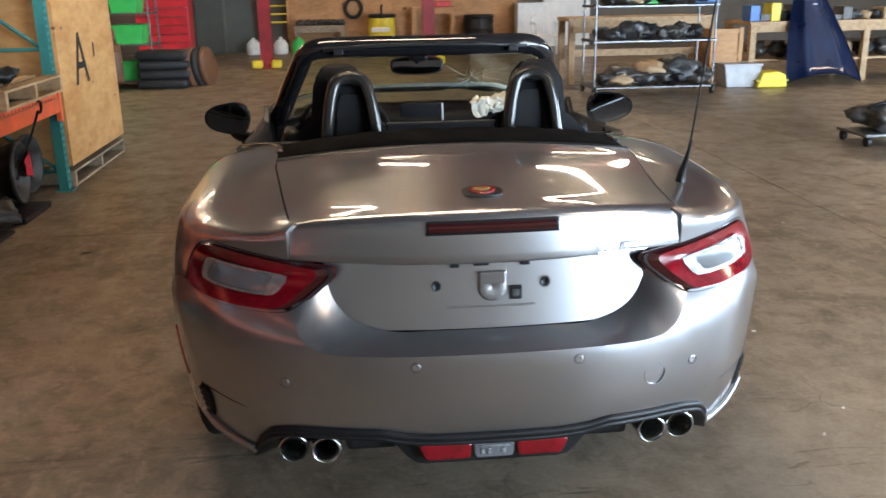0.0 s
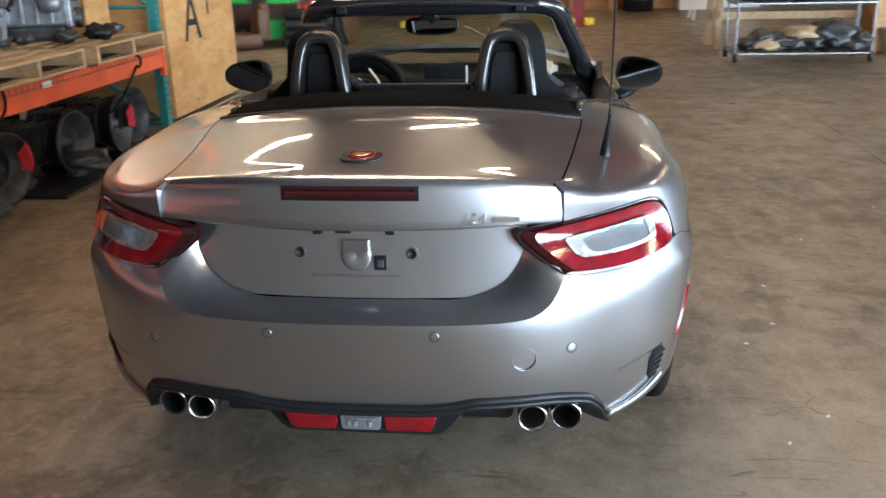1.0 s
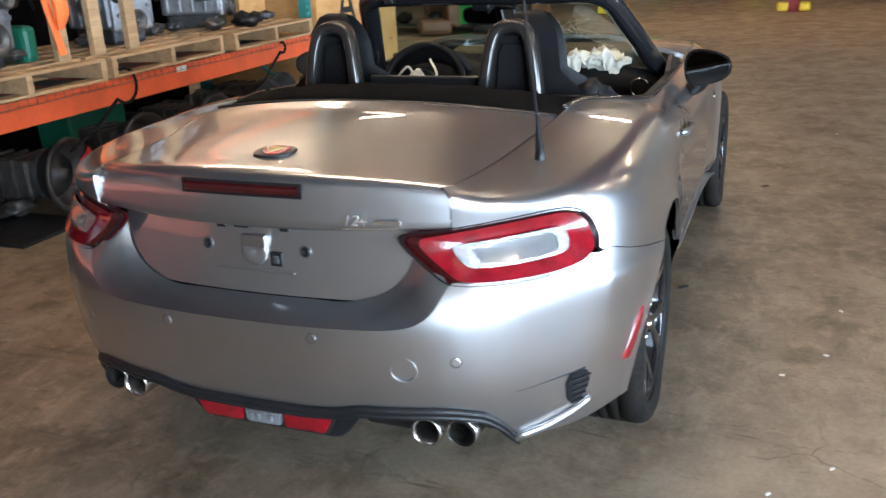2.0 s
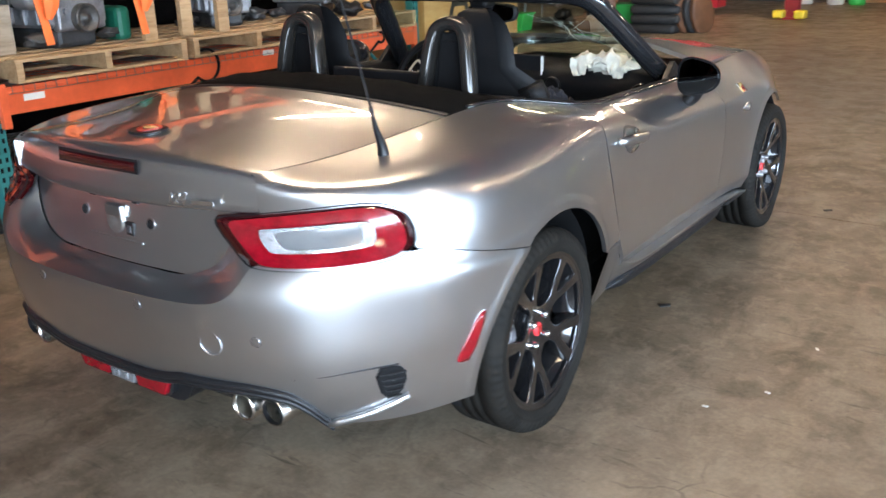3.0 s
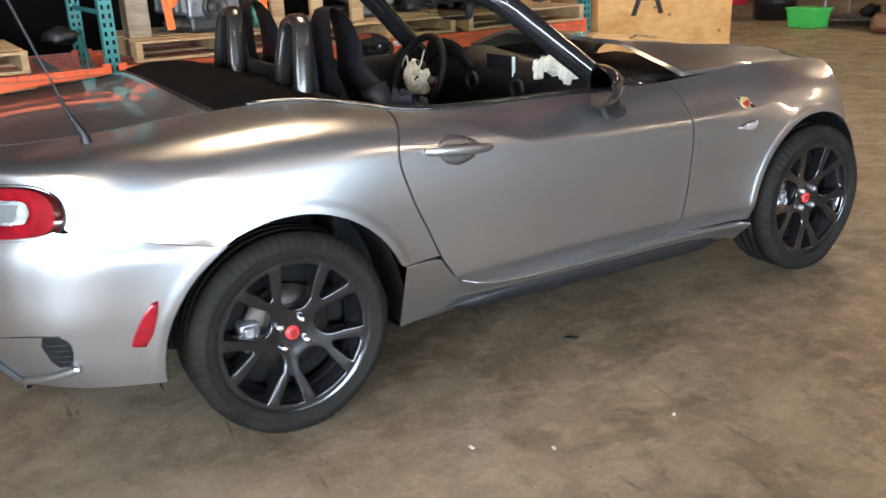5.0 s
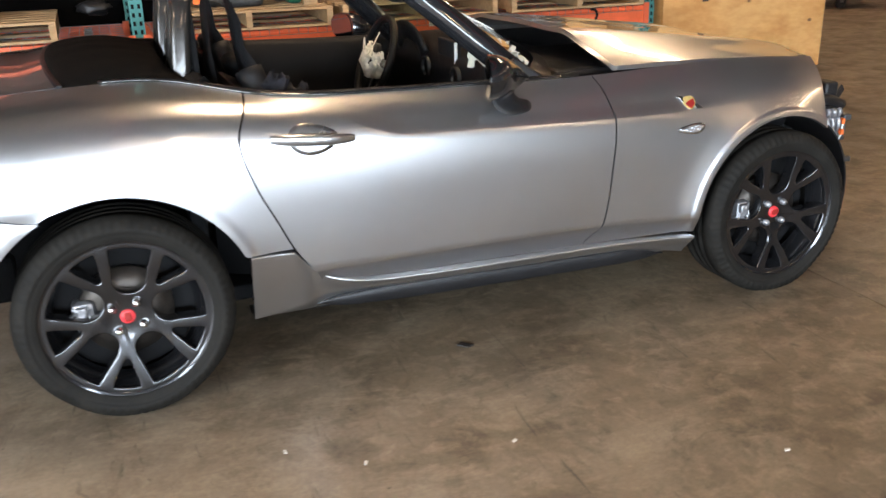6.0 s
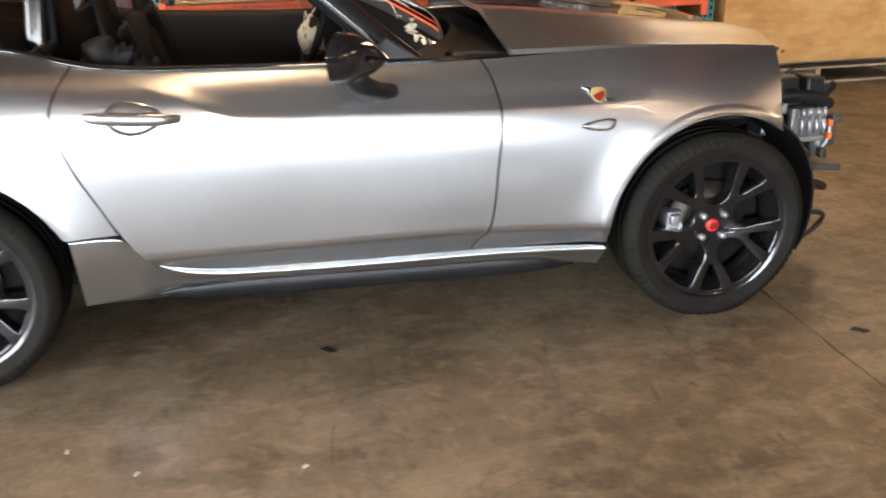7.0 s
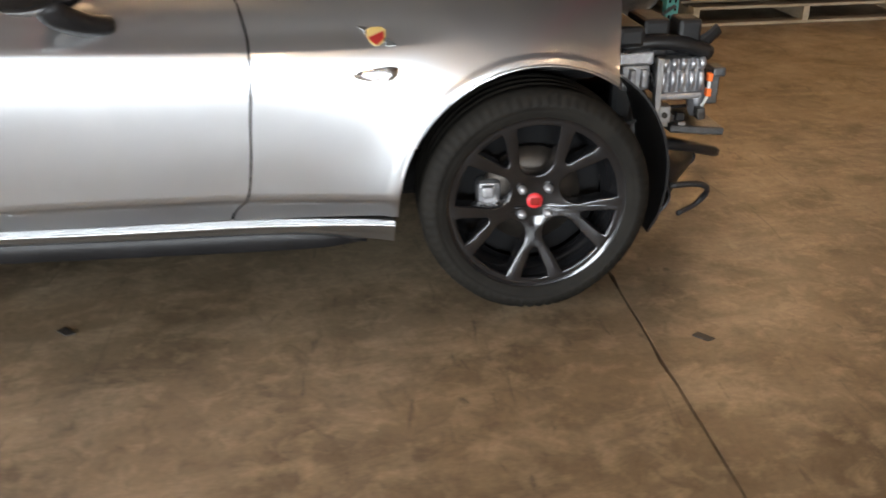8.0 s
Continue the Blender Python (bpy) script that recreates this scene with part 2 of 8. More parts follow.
# materials of the workshop
def wood(name, light, dark, scale=(1.2, 14, 14), knots=0.0, rough=0.65):
    m = bpy.data.materials.new(name)
    m.use_nodes = True
    n, l = m.node_tree.nodes, m.node_tree.links
    b = n["Principled BSDF"]
    tc, mp = n.new("ShaderNodeTexCoord"), n.new("ShaderNodeMapping")
    mp.inputs["Scale"].default_value = scale
    oi = n.new("ShaderNodeObjectInfo")
    add = n.new("ShaderNodeVectorMath")
    add.operation = "ADD"
    l.new(tc.outputs["Object"], mp.inputs["Vector"])
    l.new(mp.outputs["Vector"], add.inputs[0])
    sc = n.new("ShaderNodeMath")
    sc.operation = "MULTIPLY"
    sc.inputs[1].default_value = 40
    l.new(oi.outputs["Random"], sc.inputs[0])
    l.new(sc.outputs[0], add.inputs[1])
    warp = n.new("ShaderNodeTexNoise")
    warp.inputs["Scale"].default_value, warp.inputs["Detail"].default_value = 1.1, 2
    l.new(add.outputs[0], warp.inputs["Vector"])
    k = n.new("ShaderNodeMath")
    k.operation = "MULTIPLY"
    k.inputs[1].default_value = 17
    l.new(warp.outputs["Fac"], k.inputs[0])
    sn = n.new("ShaderNodeMath")
    sn.operation = "SINE"
    l.new(k.outputs[0], sn.inputs[0])
    fine = n.new("ShaderNodeTexNoise")
    fine.inputs["Scale"].default_value, fine.inputs["Detail"].default_value = 9, 5
    l.new(add.outputs[0], fine.inputs["Vector"])
    mx = n.new("ShaderNodeMath")
    mx.operation = "MULTIPLY_ADD"
    mx.inputs[1].default_value = 0.16
    l.new(sn.outputs[0], mx.inputs[0])
    l.new(fine.outputs["Fac"], mx.inputs[2])
    ramp = n.new("ShaderNodeValToRGB")
    ramp.color_ramp.elements[0].position, ramp.color_ramp.elements[1].position = 0.25, 0.75
    ramp.color_ramp.elements[0].color, ramp.color_ramp.elements[1].color = (*dark, 1), (*light, 1)
    l.new(mx.outputs[0], ramp.inputs["Fac"])
    color = ramp.outputs["Color"]
    if knots:
        vo = n.new("ShaderNodeTexVoronoi")
        vo.inputs["Scale"].default_value = knots
        mp2 = n.new("ShaderNodeMapping")
        mp2.inputs["Scale"].default_value = (1, 1, 1.6)
        l.new(tc.outputs["Object"], mp2.inputs["Vector"])
        l.new(mp2.outputs["Vector"], vo.inputs["Vector"])
        mr = n.new("ShaderNodeMapRange")
        mr.inputs["From Min"].default_value, mr.inputs["From Max"].default_value = 0.055, 0.085
        mr.inputs["To Min"].default_value, mr.inputs["To Max"].default_value = 1, 0
        l.new(vo.outputs["Distance"], mr.inputs["Value"])
        mm = n.new("ShaderNodeMix")
        mm.data_type = "RGBA"
        l.new(mr.outputs["Result"], mm.inputs["Factor"])
        l.new(color, mm.inputs[6])
        mm.inputs[7].default_value = (0.16, 0.075, 0.03, 1)
        color = mm.outputs[2]
    l.new(color, b.inputs["Base Color"])
    b.inputs["Roughness"].default_value = rough
    bp = n.new("ShaderNodeBump")
    bp.inputs["Strength"].default_value, bp.inputs["Distance"].default_value = 0.25, 0.004
    l.new(mx.outputs[0], bp.inputs["Height"])
    l.new(bp.outputs["Normal"], b.inputs["Normal"])
    return m


def concrete(name):
    m = bpy.data.materials.new(name)
    m.use_nodes = True
    n, l = m.node_tree.nodes, m.node_tree.links
    b = n["Principled BSDF"]
    tc = n.new("ShaderNodeTexCoord")

    def nz(scale, detail, stretch=(1, 1, 1), dist=0.0):
        mp = n.new("ShaderNodeMapping")
        mp.inputs["Scale"].default_value = stretch
        t = n.new("ShaderNodeTexNoise")
        t.inputs["Scale"].default_value, t.inputs["Detail"].default_value, t.inputs["Distortion"].default_value = scale, detail, dist
        t.inputs["Roughness"].default_value = 0.68
        l.new(tc.outputs["Object"], mp.inputs["Vector"])
        l.new(mp.outputs["Vector"], t.inputs["Vector"])
        return t.outputs["Fac"]

    def mix(fac, a, c, blend="MIX"):
        x = n.new("ShaderNodeMix")
        x.data_type, x.blend_type = "RGBA", blend
        l.new(fac, x.inputs["Factor"])
        for sock, v in ((x.inputs[6], a), (x.inputs[7], c)):
            if isinstance(v, tuple):
                sock.default_value = (*v, 1)
            else:
                l.new(v, sock)
        return x.outputs[2]

    def ramp(fac, a, c):
        r = n.new("ShaderNodeMapRange")
        r.inputs["From Min"].default_value, r.inputs["From Max"].default_value = a, c
        l.new(fac, r.inputs["Value"])
        return r.outputs["Result"]

    def scaled(fac, k):
        x = n.new("ShaderNodeMath")
        x.operation = "MULTIPLY"
        x.inputs[1].default_value = k
        l.new(fac, x.inputs[0])
        return x.outputs[0]
    big = nz(0.6, 8, dist=0.3)
    mid = nz(3.4, 10, dist=0.35)
    streak = nz(5.5, 10, (1.0, 0.45, 1), 0.5)
    fine = nz(55, 6)
    col = mix(ramp(big, 0.35, 0.66), CONC_DARK, CONC_LIGHT)
    col = mix(ramp(mid, 0.46, 0.74), col, CONC_STAIN)
    col = mix(ramp(streak, 0.50, 0.78), col, CONC_PALE)
    blot = nz(13, 9, (1.0, 0.8, 1), 0.4)
    col = mix(scaled(ramp(blot, 0.50, 0.66), 0.55), col, CONC_PALE)
    col = mix(scaled(ramp(nz(9, 9, (0.8, 1.1, 1), 0.8), 0.55, 0.68), 0.6), col, CONC_STAIN)
    # ragged pale patch before the south bay: brighter light there, put into the colour
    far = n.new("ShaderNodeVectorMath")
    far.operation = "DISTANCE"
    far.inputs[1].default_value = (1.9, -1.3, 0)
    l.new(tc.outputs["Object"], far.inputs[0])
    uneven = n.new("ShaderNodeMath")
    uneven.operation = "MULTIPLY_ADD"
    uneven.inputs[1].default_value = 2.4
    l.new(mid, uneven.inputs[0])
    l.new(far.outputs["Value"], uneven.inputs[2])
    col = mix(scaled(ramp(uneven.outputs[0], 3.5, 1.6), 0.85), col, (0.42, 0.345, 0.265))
    # dark rubber scuffs, oil spots, hairline cracks and pale flecks
    col = mix(scaled(ramp(nz(6.5, 7, (0.35, 1.9, 1), 1.6), 0.60, 0.68), 0.65), col, (0.050, 0.038, 0.026))
    spots = nz(11, 5, dist=0.2)
    col = mix(ramp(spots, 0.70, 0.77), col, (0.050, 0.040, 0.031))
    warp = n.new("ShaderNodeTexNoise")
    warp.inputs["Scale"].default_value, warp.inputs["Detail"].default_value = 2.2, 6
    l.new(tc.outputs["Object"], warp.inputs["Vector"])
    push = n.new("ShaderNodeVectorMath")
    push.operation = "MULTIPLY_ADD"
    push.inputs[1].default_value = (0.55, 0.55, 0)
    l.new(warp.outputs["Color"], push.inputs[0])
    l.new(tc.outputs["Object"], push.inputs[2])
    vo = n.new("ShaderNodeTexVoronoi")
    vo.feature, vo.inputs["Scale"].default_value = "DISTANCE_TO_EDGE", 1.5
    l.new(push.outputs[0], vo.inputs["Vector"])
    cr = n.new("ShaderNodeMapRange")
    cr.inputs["From Min"].default_value, cr.inputs["From Max"].default_value = 0.002, 0.009
    cr.inputs["To Min"].default_value, cr.inputs["To Max"].default_value = 0.45, 0.0
    l.new(vo.outputs["Distance"], cr.inputs["Value"])
    both_ = n.new("ShaderNodeMath")
    both_.operation = "MULTIPLY"
    l.new(cr.outputs["Result"], both_.inputs[0])
    l.new(ramp(nz(1.1, 4), 0.54, 0.66), both_.inputs[1])
    col = mix(both_.outputs[0], col, (0.045, 0.035, 0.025))
    col = mix(ramp(nz(42, 3), 0.745, 0.78), col, (0.48, 0.42, 0.34))
    sp = n.new("ShaderNodeMix")
    sp.data_type, sp.blend_type = "RGBA", "MULTIPLY"
    sp.inputs["Factor"].default_value = 0.85
    l.new(col, sp.inputs[6])
    gr = n.new("ShaderNodeMapRange")
    gr.inputs["To Min"].default_value, gr.inputs["To Max"].default_value = 0.55, 1.35
    l.new(fine, gr.inputs["Value"])
    l.new(gr.outputs["Result"], sp.inputs[7])
    l.new(sp.outputs[2], b.inputs["Base Color"])
    rr = n.new("ShaderNodeMapRange")
    rr.inputs["From Min"].default_value, rr.inputs["From Max"].default_value = 0.3, 0.7
    rr.inputs["To Min"].default_value, rr.inputs["To Max"].default_value = 0.30, 0.56
    l.new(mid, rr.inputs["Value"])
    l.new(rr.outputs["Result"], b.inputs["Roughness"])
    b.inputs["Specular IOR Level"].default_value = 0.38
    bp = n.new("ShaderNodeBump")
    bp.inputs["Strength"].default_value, bp.inputs["Distance"].default_value = 0.22, 0.004
    l.new(fine, bp.inputs["Height"])
    l.new(bp.outputs["Normal"], b.inputs["Normal"])
    return m


CONC_DARK, CONC_LIGHT, CONC_STAIN, CONC_PALE = (0.128, 0.093, 0.060), (0.240, 0.184, 0.126), (0.080, 0.057, 0.035), (0.326, 0.256, 0.180)
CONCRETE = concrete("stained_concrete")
JOINT = material("joint_dirt", (0.045, 0.04, 0.034), 0.9, 0, 0.3, 20, 0.4, 60)
PLY = wood("plywood", (0.63, 0.345, 0.13), (0.49, 0.225, 0.068), (1.2, 1.1, 2.6), knots=3.4)
PINE = wood("pallet_pine", (0.47, 0.31, 0.165), (0.33, 0.195, 0.092), (9, 1.3, 9))
PINE_OLD = wood("grey_pine", (0.34, 0.26, 0.18), (0.22, 0.16, 0.10), (9, 1.3, 9))
PLYWALL = wood("plywood_wall", (0.50, 0.27, 0.115), (0.36, 0.17, 0.065), (1.0, 1.0, 2.0), knots=1.2)
WALLPAINT = material("painted_block", (0.13, 0.11, 0.09), 0.8, 0, 0.15, 1.5, 0.2, 40)
ROOFING = material("corrugated_roof", (0.075, 0.072, 0.068), 0.6, 0.2, 0.15, 1.5, 0.1, 30)
GREENDOOR = material("grey_green_door", (0.075, 0.085, 0.078), 0.5, 0, 0.15, 3, 0.1, 30)
GREENBIN = material("green_plastic", (0.05, 0.52, 0.10), 0.4, 0, 0.12, 6)
REDSTEEL = material("red_enamel", (0.50, 0.02, 0.03), 0.4, 0, 0.2, 6, 0.1, 40)
DARKRED_POST = material("dark_red_paint", (0.24, 0.012, 0.018), 0.5, 0, 0.25, 5, 0.1, 40)
YELLOW = material("yellow_plastic", (0.78, 0.60, 0.04), 0.45, 0, 0.12, 8)
BLUE = material("blue_paint", (0.004, 0.013, 0.048), 0.3, 0.3, 0.3, 4, coat=0.8)
WHITEWALL = material("white_paint", (0.78, 0.76, 0.72), 0.6, 0, 0.08, 3, 0.1, 40)
WHITEPLASTIC = material("white_plastic", (0.72, 0.72, 0.70), 0.4, 0, 0.1, 8)
TUB = material("grey_translucent_plastic", (0.42, 0.42, 0.42), 0.4, 0, 0.15, 9)
BROWNSEAT = material("brown_leather", (0.15, 0.065, 0.03), 0.55, 0, 0.25, 7, 0.2, 120)
BLACKSEAT = material("black_upholstery", (0.02, 0.02, 0.02), 0.6, 0, 0.3, 9, 0.2, 150)
STRAP = material("orange_webbing", (0.95, 0.16, 0.03), 0.7, 0, 0.15, 20, 0.3, 300)
ZINC = material("zinc_wire", (0.20, 0.20, 0.20), 0.38, 0.9, 0.15, 12)
GREASE = material("oily_metal", (0.075, 0.067, 0.060), 0.45, 0.5, 0.5, 12, 0.4, 60)
BLUEPART = material("blue_plastic", (0.05, 0.16, 0.42), 0.4, 0, 0.15, 10)
CARD = material("brown_cardboard", (0.42, 0.28, 0.16), 0.8, 0, 0.12, 8)
INK = material("black_marker", (0.02, 0.017, 0.015), 0.6, 0, 0.2, 20)
BEIGEWALL = material("beige_block", (0.52, 0.47, 0.40), 0.8, 0, 0.12, 1.5, 0.2, 40)
DAYPANEL = material("outdoor_yard", (0.40, 0.385, 0.36), 0.85, 0, 0.15, 1.2, 0.1, 30)
LABEL = material("white_label", (0.75, 0.74, 0.70), 0.6, 0, 0.05, 30)

# ---- the hall ----
def settle(seen, dx, dy):
    """Moves the things built since the list seen was made, as one group."""
    bpy.context.view_layer.update()
    for o in [o for o in scene.objects if o not in seen and o.parent is None]:
        o.matrix_world = Matrix.Translation((dx, dy, 0)) @ o.matrix_world


HX0, HX1, HY0, HY1, HZ = -9.5, 14.5, -6.6, 18.25, 5.6
# concrete slabs with open joints, a little askew to the car
JX, JY, JA = 2.722, 2.553, -0.5
slab_m = pose(JX, JY, 0, 0, 0, JA)
floor = mesh_ob("floor", [(-13, -12, -0.03), (16, -12, -0.03), (16, 23, -0.03), (-13, 23, -0.03)], [(0, 1, 2, 3)], JOINT)
tagged(floor, "stained brown concrete workshop floor with open joints", "floor", kind="structure")


def slab(x0, x1, y0, y1):
    """A slab with a slightly ragged edge along its joints."""
    rg = random.Random(int(x0 * 7 + y0 * 13))
    def edge(a, b, n=160):
        return [(a[0] + (b[0] - a[0]) * i / n, a[1] + (b[1] - a[1]) * i / n) for i in range(n)]
    loop = edge((x0, y0), (x1, y0)) + edge((x1, y0), (x1, y1)) + edge((x1, y1), (x0, y1)) + edge((x0, y1), (x0, y0))
    cx, cy = (x0 + x1) / 2, (y0 + y1) / 2
    pts = []
    for x, y in loop:
        d = rg.uniform(0, 0.0028) + (rg.uniform(0.004, 0.009) if rg.random() < 0.08 else 0)
        pts.append((x - math.copysign(d, x - cx), y - math.copysign(d, y - cy)))
    top = [tuple(slab_m @ Vector((x, y, 0))) for x, y in pts]
    low = [tuple(slab_m @ Vector((x, y, -0.03))) for x, y in pts]
    n = len(pts)
    return top + low, [tuple(range(n))] + [(i, n + i, n + (i + 1) % n, (i + 1) % n) for i in range(n)]


G = 0.0015
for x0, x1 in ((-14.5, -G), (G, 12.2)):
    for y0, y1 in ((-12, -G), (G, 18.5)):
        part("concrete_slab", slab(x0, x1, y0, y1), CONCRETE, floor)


def wall(name, x0, x1, y0, y1, z0, z1, mat, label):
    return tagged(mesh_ob(name, *box(x0, x1, y0, y1, z0, z1), mat), label, "wall", kind="structure")


T = 0.2
wall("wall_north", HX0, HX1, HY1, HY1 + T, -0.03, HZ, WALLPAINT, "dim painted far wall of the hall")
wall("wall_west", HX0 - T, HX0, HY0, HY1 + T, -0.03, HZ, WALLPAINT, "dim painted side wall of the hall")
# the east wall has an open bay
S_OPEN = (3.7, 12.0, 3.4)
wall("wall_south", HX0, S_OPEN[0], HY0 - T, HY0, -0.03, HZ, BEIGEWALL, "beige painted wall beside the open bay")
wall("wall_south_corner", S_OPEN[1], HX1, HY0 - T, HY0, -0.03, HZ, BEIGEWALL, "beige painted wall beside the open bay")
wall("wall_south_lintel", S_OPEN[0], S_OPEN[1], HY0 - T, HY0, S_OPEN[2], HZ, BEIGEWALL, "beige painted wall over the open bay")
bay2 = new("bay_daylight_south", bpy.data.lights.new("bay_daylight_south", "AREA"))
bay2.data.shape, bay2.data.size, bay2.data.size_y, bay2.data.energy, bay2.data.color = "RECTANGLE", S_OPEN[1] - S_OPEN[0], S_OPEN[2], 1600, (0.62, 0.81, 1.0)
bay2.matrix_world = look(((S_OPEN[0] + S_OPEN[1]) / 2, HY0 - 0.1, S_OPEN[2] / 2), ((S_OPEN[0] + S_OPEN[1]) / 2, 0, S_OPEN[2] / 2))
E_OPEN = (-6.2, 5.0, 2.6, 0.1)
bay = new("bay_daylight", bpy.data.lights.new("bay_daylight", "AREA"))
bay.data.shape, bay.data.size, bay.data.size_y, bay.data.energy, bay.data.color = "RECTANGLE", E_OPEN[1] - E_OPEN[0], E_OPEN[2] - E_OPEN[3], 1900, (0.57, 0.78, 1.0)
bay.matrix_world = look((HX1 + 0.1, (E_OPEN[0] + E_OPEN[1]) / 2, (E_OPEN[2] + E_OPEN[3]) / 2), (0, (E_OPEN[0] + E_OPEN[1]) / 2, (E_OPEN[2] + E_OPEN[3]) / 2))
wall("wall_east_sill", HX1, HX1 + T, E_OPEN[0], E_OPEN[1], -0.03, E_OPEN[3], WALLPAINT, "painted low wall under the open bay")
wall("wall_east", HX1, HX1 + T, HY0 - T, E_OPEN[0], -0.03, HZ, WALLPAINT, "painted wall beside the open bay")
wall("wall_east_north", HX1, HX1 + T, E_OPEN[1], HY1 + T, -0.03, HZ, WALLPAINT, "painted wall beside the open bay")
wall("wall_east_lintel", HX1, HX1 + T, E_OPEN[0], E_OPEN[1], E_OPEN[2], HZ, WALLPAINT, "painted wall over the open bay")
roof = []
for i in range(96):
    x = HX0 - 0.2 + (HX1 - HX0 + 0.6) * i / 95
    roof.append([(x, HY0 - 0.3, HZ + (0.05 if i % 2 else 0)), (x, HY1 + 0.3, HZ + (0.05 if i % 2 else 0))])
ceil = tagged(mesh_ob("ceiling", *join(grid_geo(np.array(roof), 0), box(HX0 - 0.2, HX1 + 0.4, HY0 - 0.3, HY1 + 0.4, HZ + 0.1, HZ + 0.2)), ROOFING), "corrugated metal roof of the hall", "ceiling", kind="structure")
for i, y in enumerate((-5, 0, 5, 10, 15)):
    tagged(mesh_ob("roof_beam", *join(box(HX0, HX1, y - 0.1, y + 0.1, HZ - 0.06, HZ - 0.03), box(HX0, HX1, y - 0.015, y + 0.015, HZ - 0.4, HZ - 0.05), box(HX0, HX1, y - 0.1, y + 0.1, HZ - 0.43, HZ - 0.4)), DARKRED_POST), "dark red steel roof beam", "beam", kind="structure")
yard = tagged(mesh_ob("ground", *join(([(-400, -400, -0.06), (400, -400, -0.06), (400, 400, -0.06), (-400, 400, -0.06)], [(0, 1, 2, 3)])), DAYPANEL), "pale concrete yard outside the bays", "ground", kind="structure")

# ceiling lamps: two short fixtures end to end, four tubes in each
LAMPGLOW = glow("lamp_tube", (1.0, 0.80, 0.57), 26.0)


def ceiling_lamp(x, y, z):
    lamp = thing("ceiling_light", "pair of white tube lamps hanging from the roof", "lamp", (x, y, z), group="ceiling lamps of the hall")
    for cx in (-0.64, 0.64):
        at = Matrix.Translation((x + cx, y, z))
        part("housing", moved(join(box(-0.61, 0.61, -0.24, 0.24, 0.03, 0.07, 0.01), box(-0.61, 0.61, -0.255, -0.235, -0.03, 0.06, 0.004), box(-0.61, 0.61, 0.235, 0.255, -0.03, 0.06, 0.004)), at), WHITEPLASTIC, lamp)
        for dy in (-0.17, -0.057, 0.057, 0.17):
            part("tube_lamp", moved(tube([(-0.59, dy, 0.0), (0.59, dy, 0.0)], 0.08, 0.035, 8), at), LAMPGLOW, lamp)
        for dx in (-0.5, 0.5):
            part("hanger", moved(tube([(dx, 0, 0.06), (dx, 0, HZ - z)], 0.01, 0.01, 6, up=(0, 1, 0)), at), ZINC, lamp)


for x in (-5.5, -0.5, 4.6, 9.7):
    for y in (1.3, 6.6, 12.5):
        if y > 8 or x > 8 or (x, y) in ((-0.5, 1.3), (-5.5, 6.6)):
            ceiling_lamp(x, y, 4.7)
# unseen extra lamp, added only to brighten the near floor and south wall
ceiling_lamp(4.6, -4.2, 4.7)

# ---- pallet rack along the left of the car ----
RX = -2.50
UPRIGHTS = (-3.40, 0.265, 3.93)


def upright_post(x, y, parent):
    """A punched steel post with tapered slots."""
    w, d = 0.078, 0.070
    # side and back walls
    geo = [box(x - d, x - 0.003, y - w / 2, y - w / 2 + 0.003, 0.01, 2.6), box(x - d, x - 0.003, y + w / 2 - 0.003, y + w / 2, 0.01, 2.6)]
    # front face as bars round the slots
    geo += [box(x - 0.003, x, y - w / 2, y - 0.027, 0.01, 2.6), box(x - 0.003, x, y + 0.027, y + w / 2, 0.01, 2.6), box(x - 0.003, x, y - 0.010, y + 0.010, 0.01, 2.6)]
    for k in range(50):
        zz = 0.03 + k * 0.051
        geo.append(box(x - 0.003, x, y - 0.027, y - 0.010, zz, zz + 0.024))
        geo.append(box(x - 0.003, x, y + 0.010, y + 0.027, zz, zz + 0.024))
    p = part("upright", join(*geo), TEAL, parent, "green punched steel post")
    part("foot_plate", box(x - d - 0.02, x + 0.03, y - 0.06, y + 0.06, 0.0, 0.01, 0.002), TEAL, p)
    # black filler added in the hollow post for the dark of its slots
    part("post_core", box(x - d + 0.004, x - 0.012, y - w / 2 + 0.006, y + w / 2 - 0.006, 0.01, 2.6), CARPET, p)
    return p


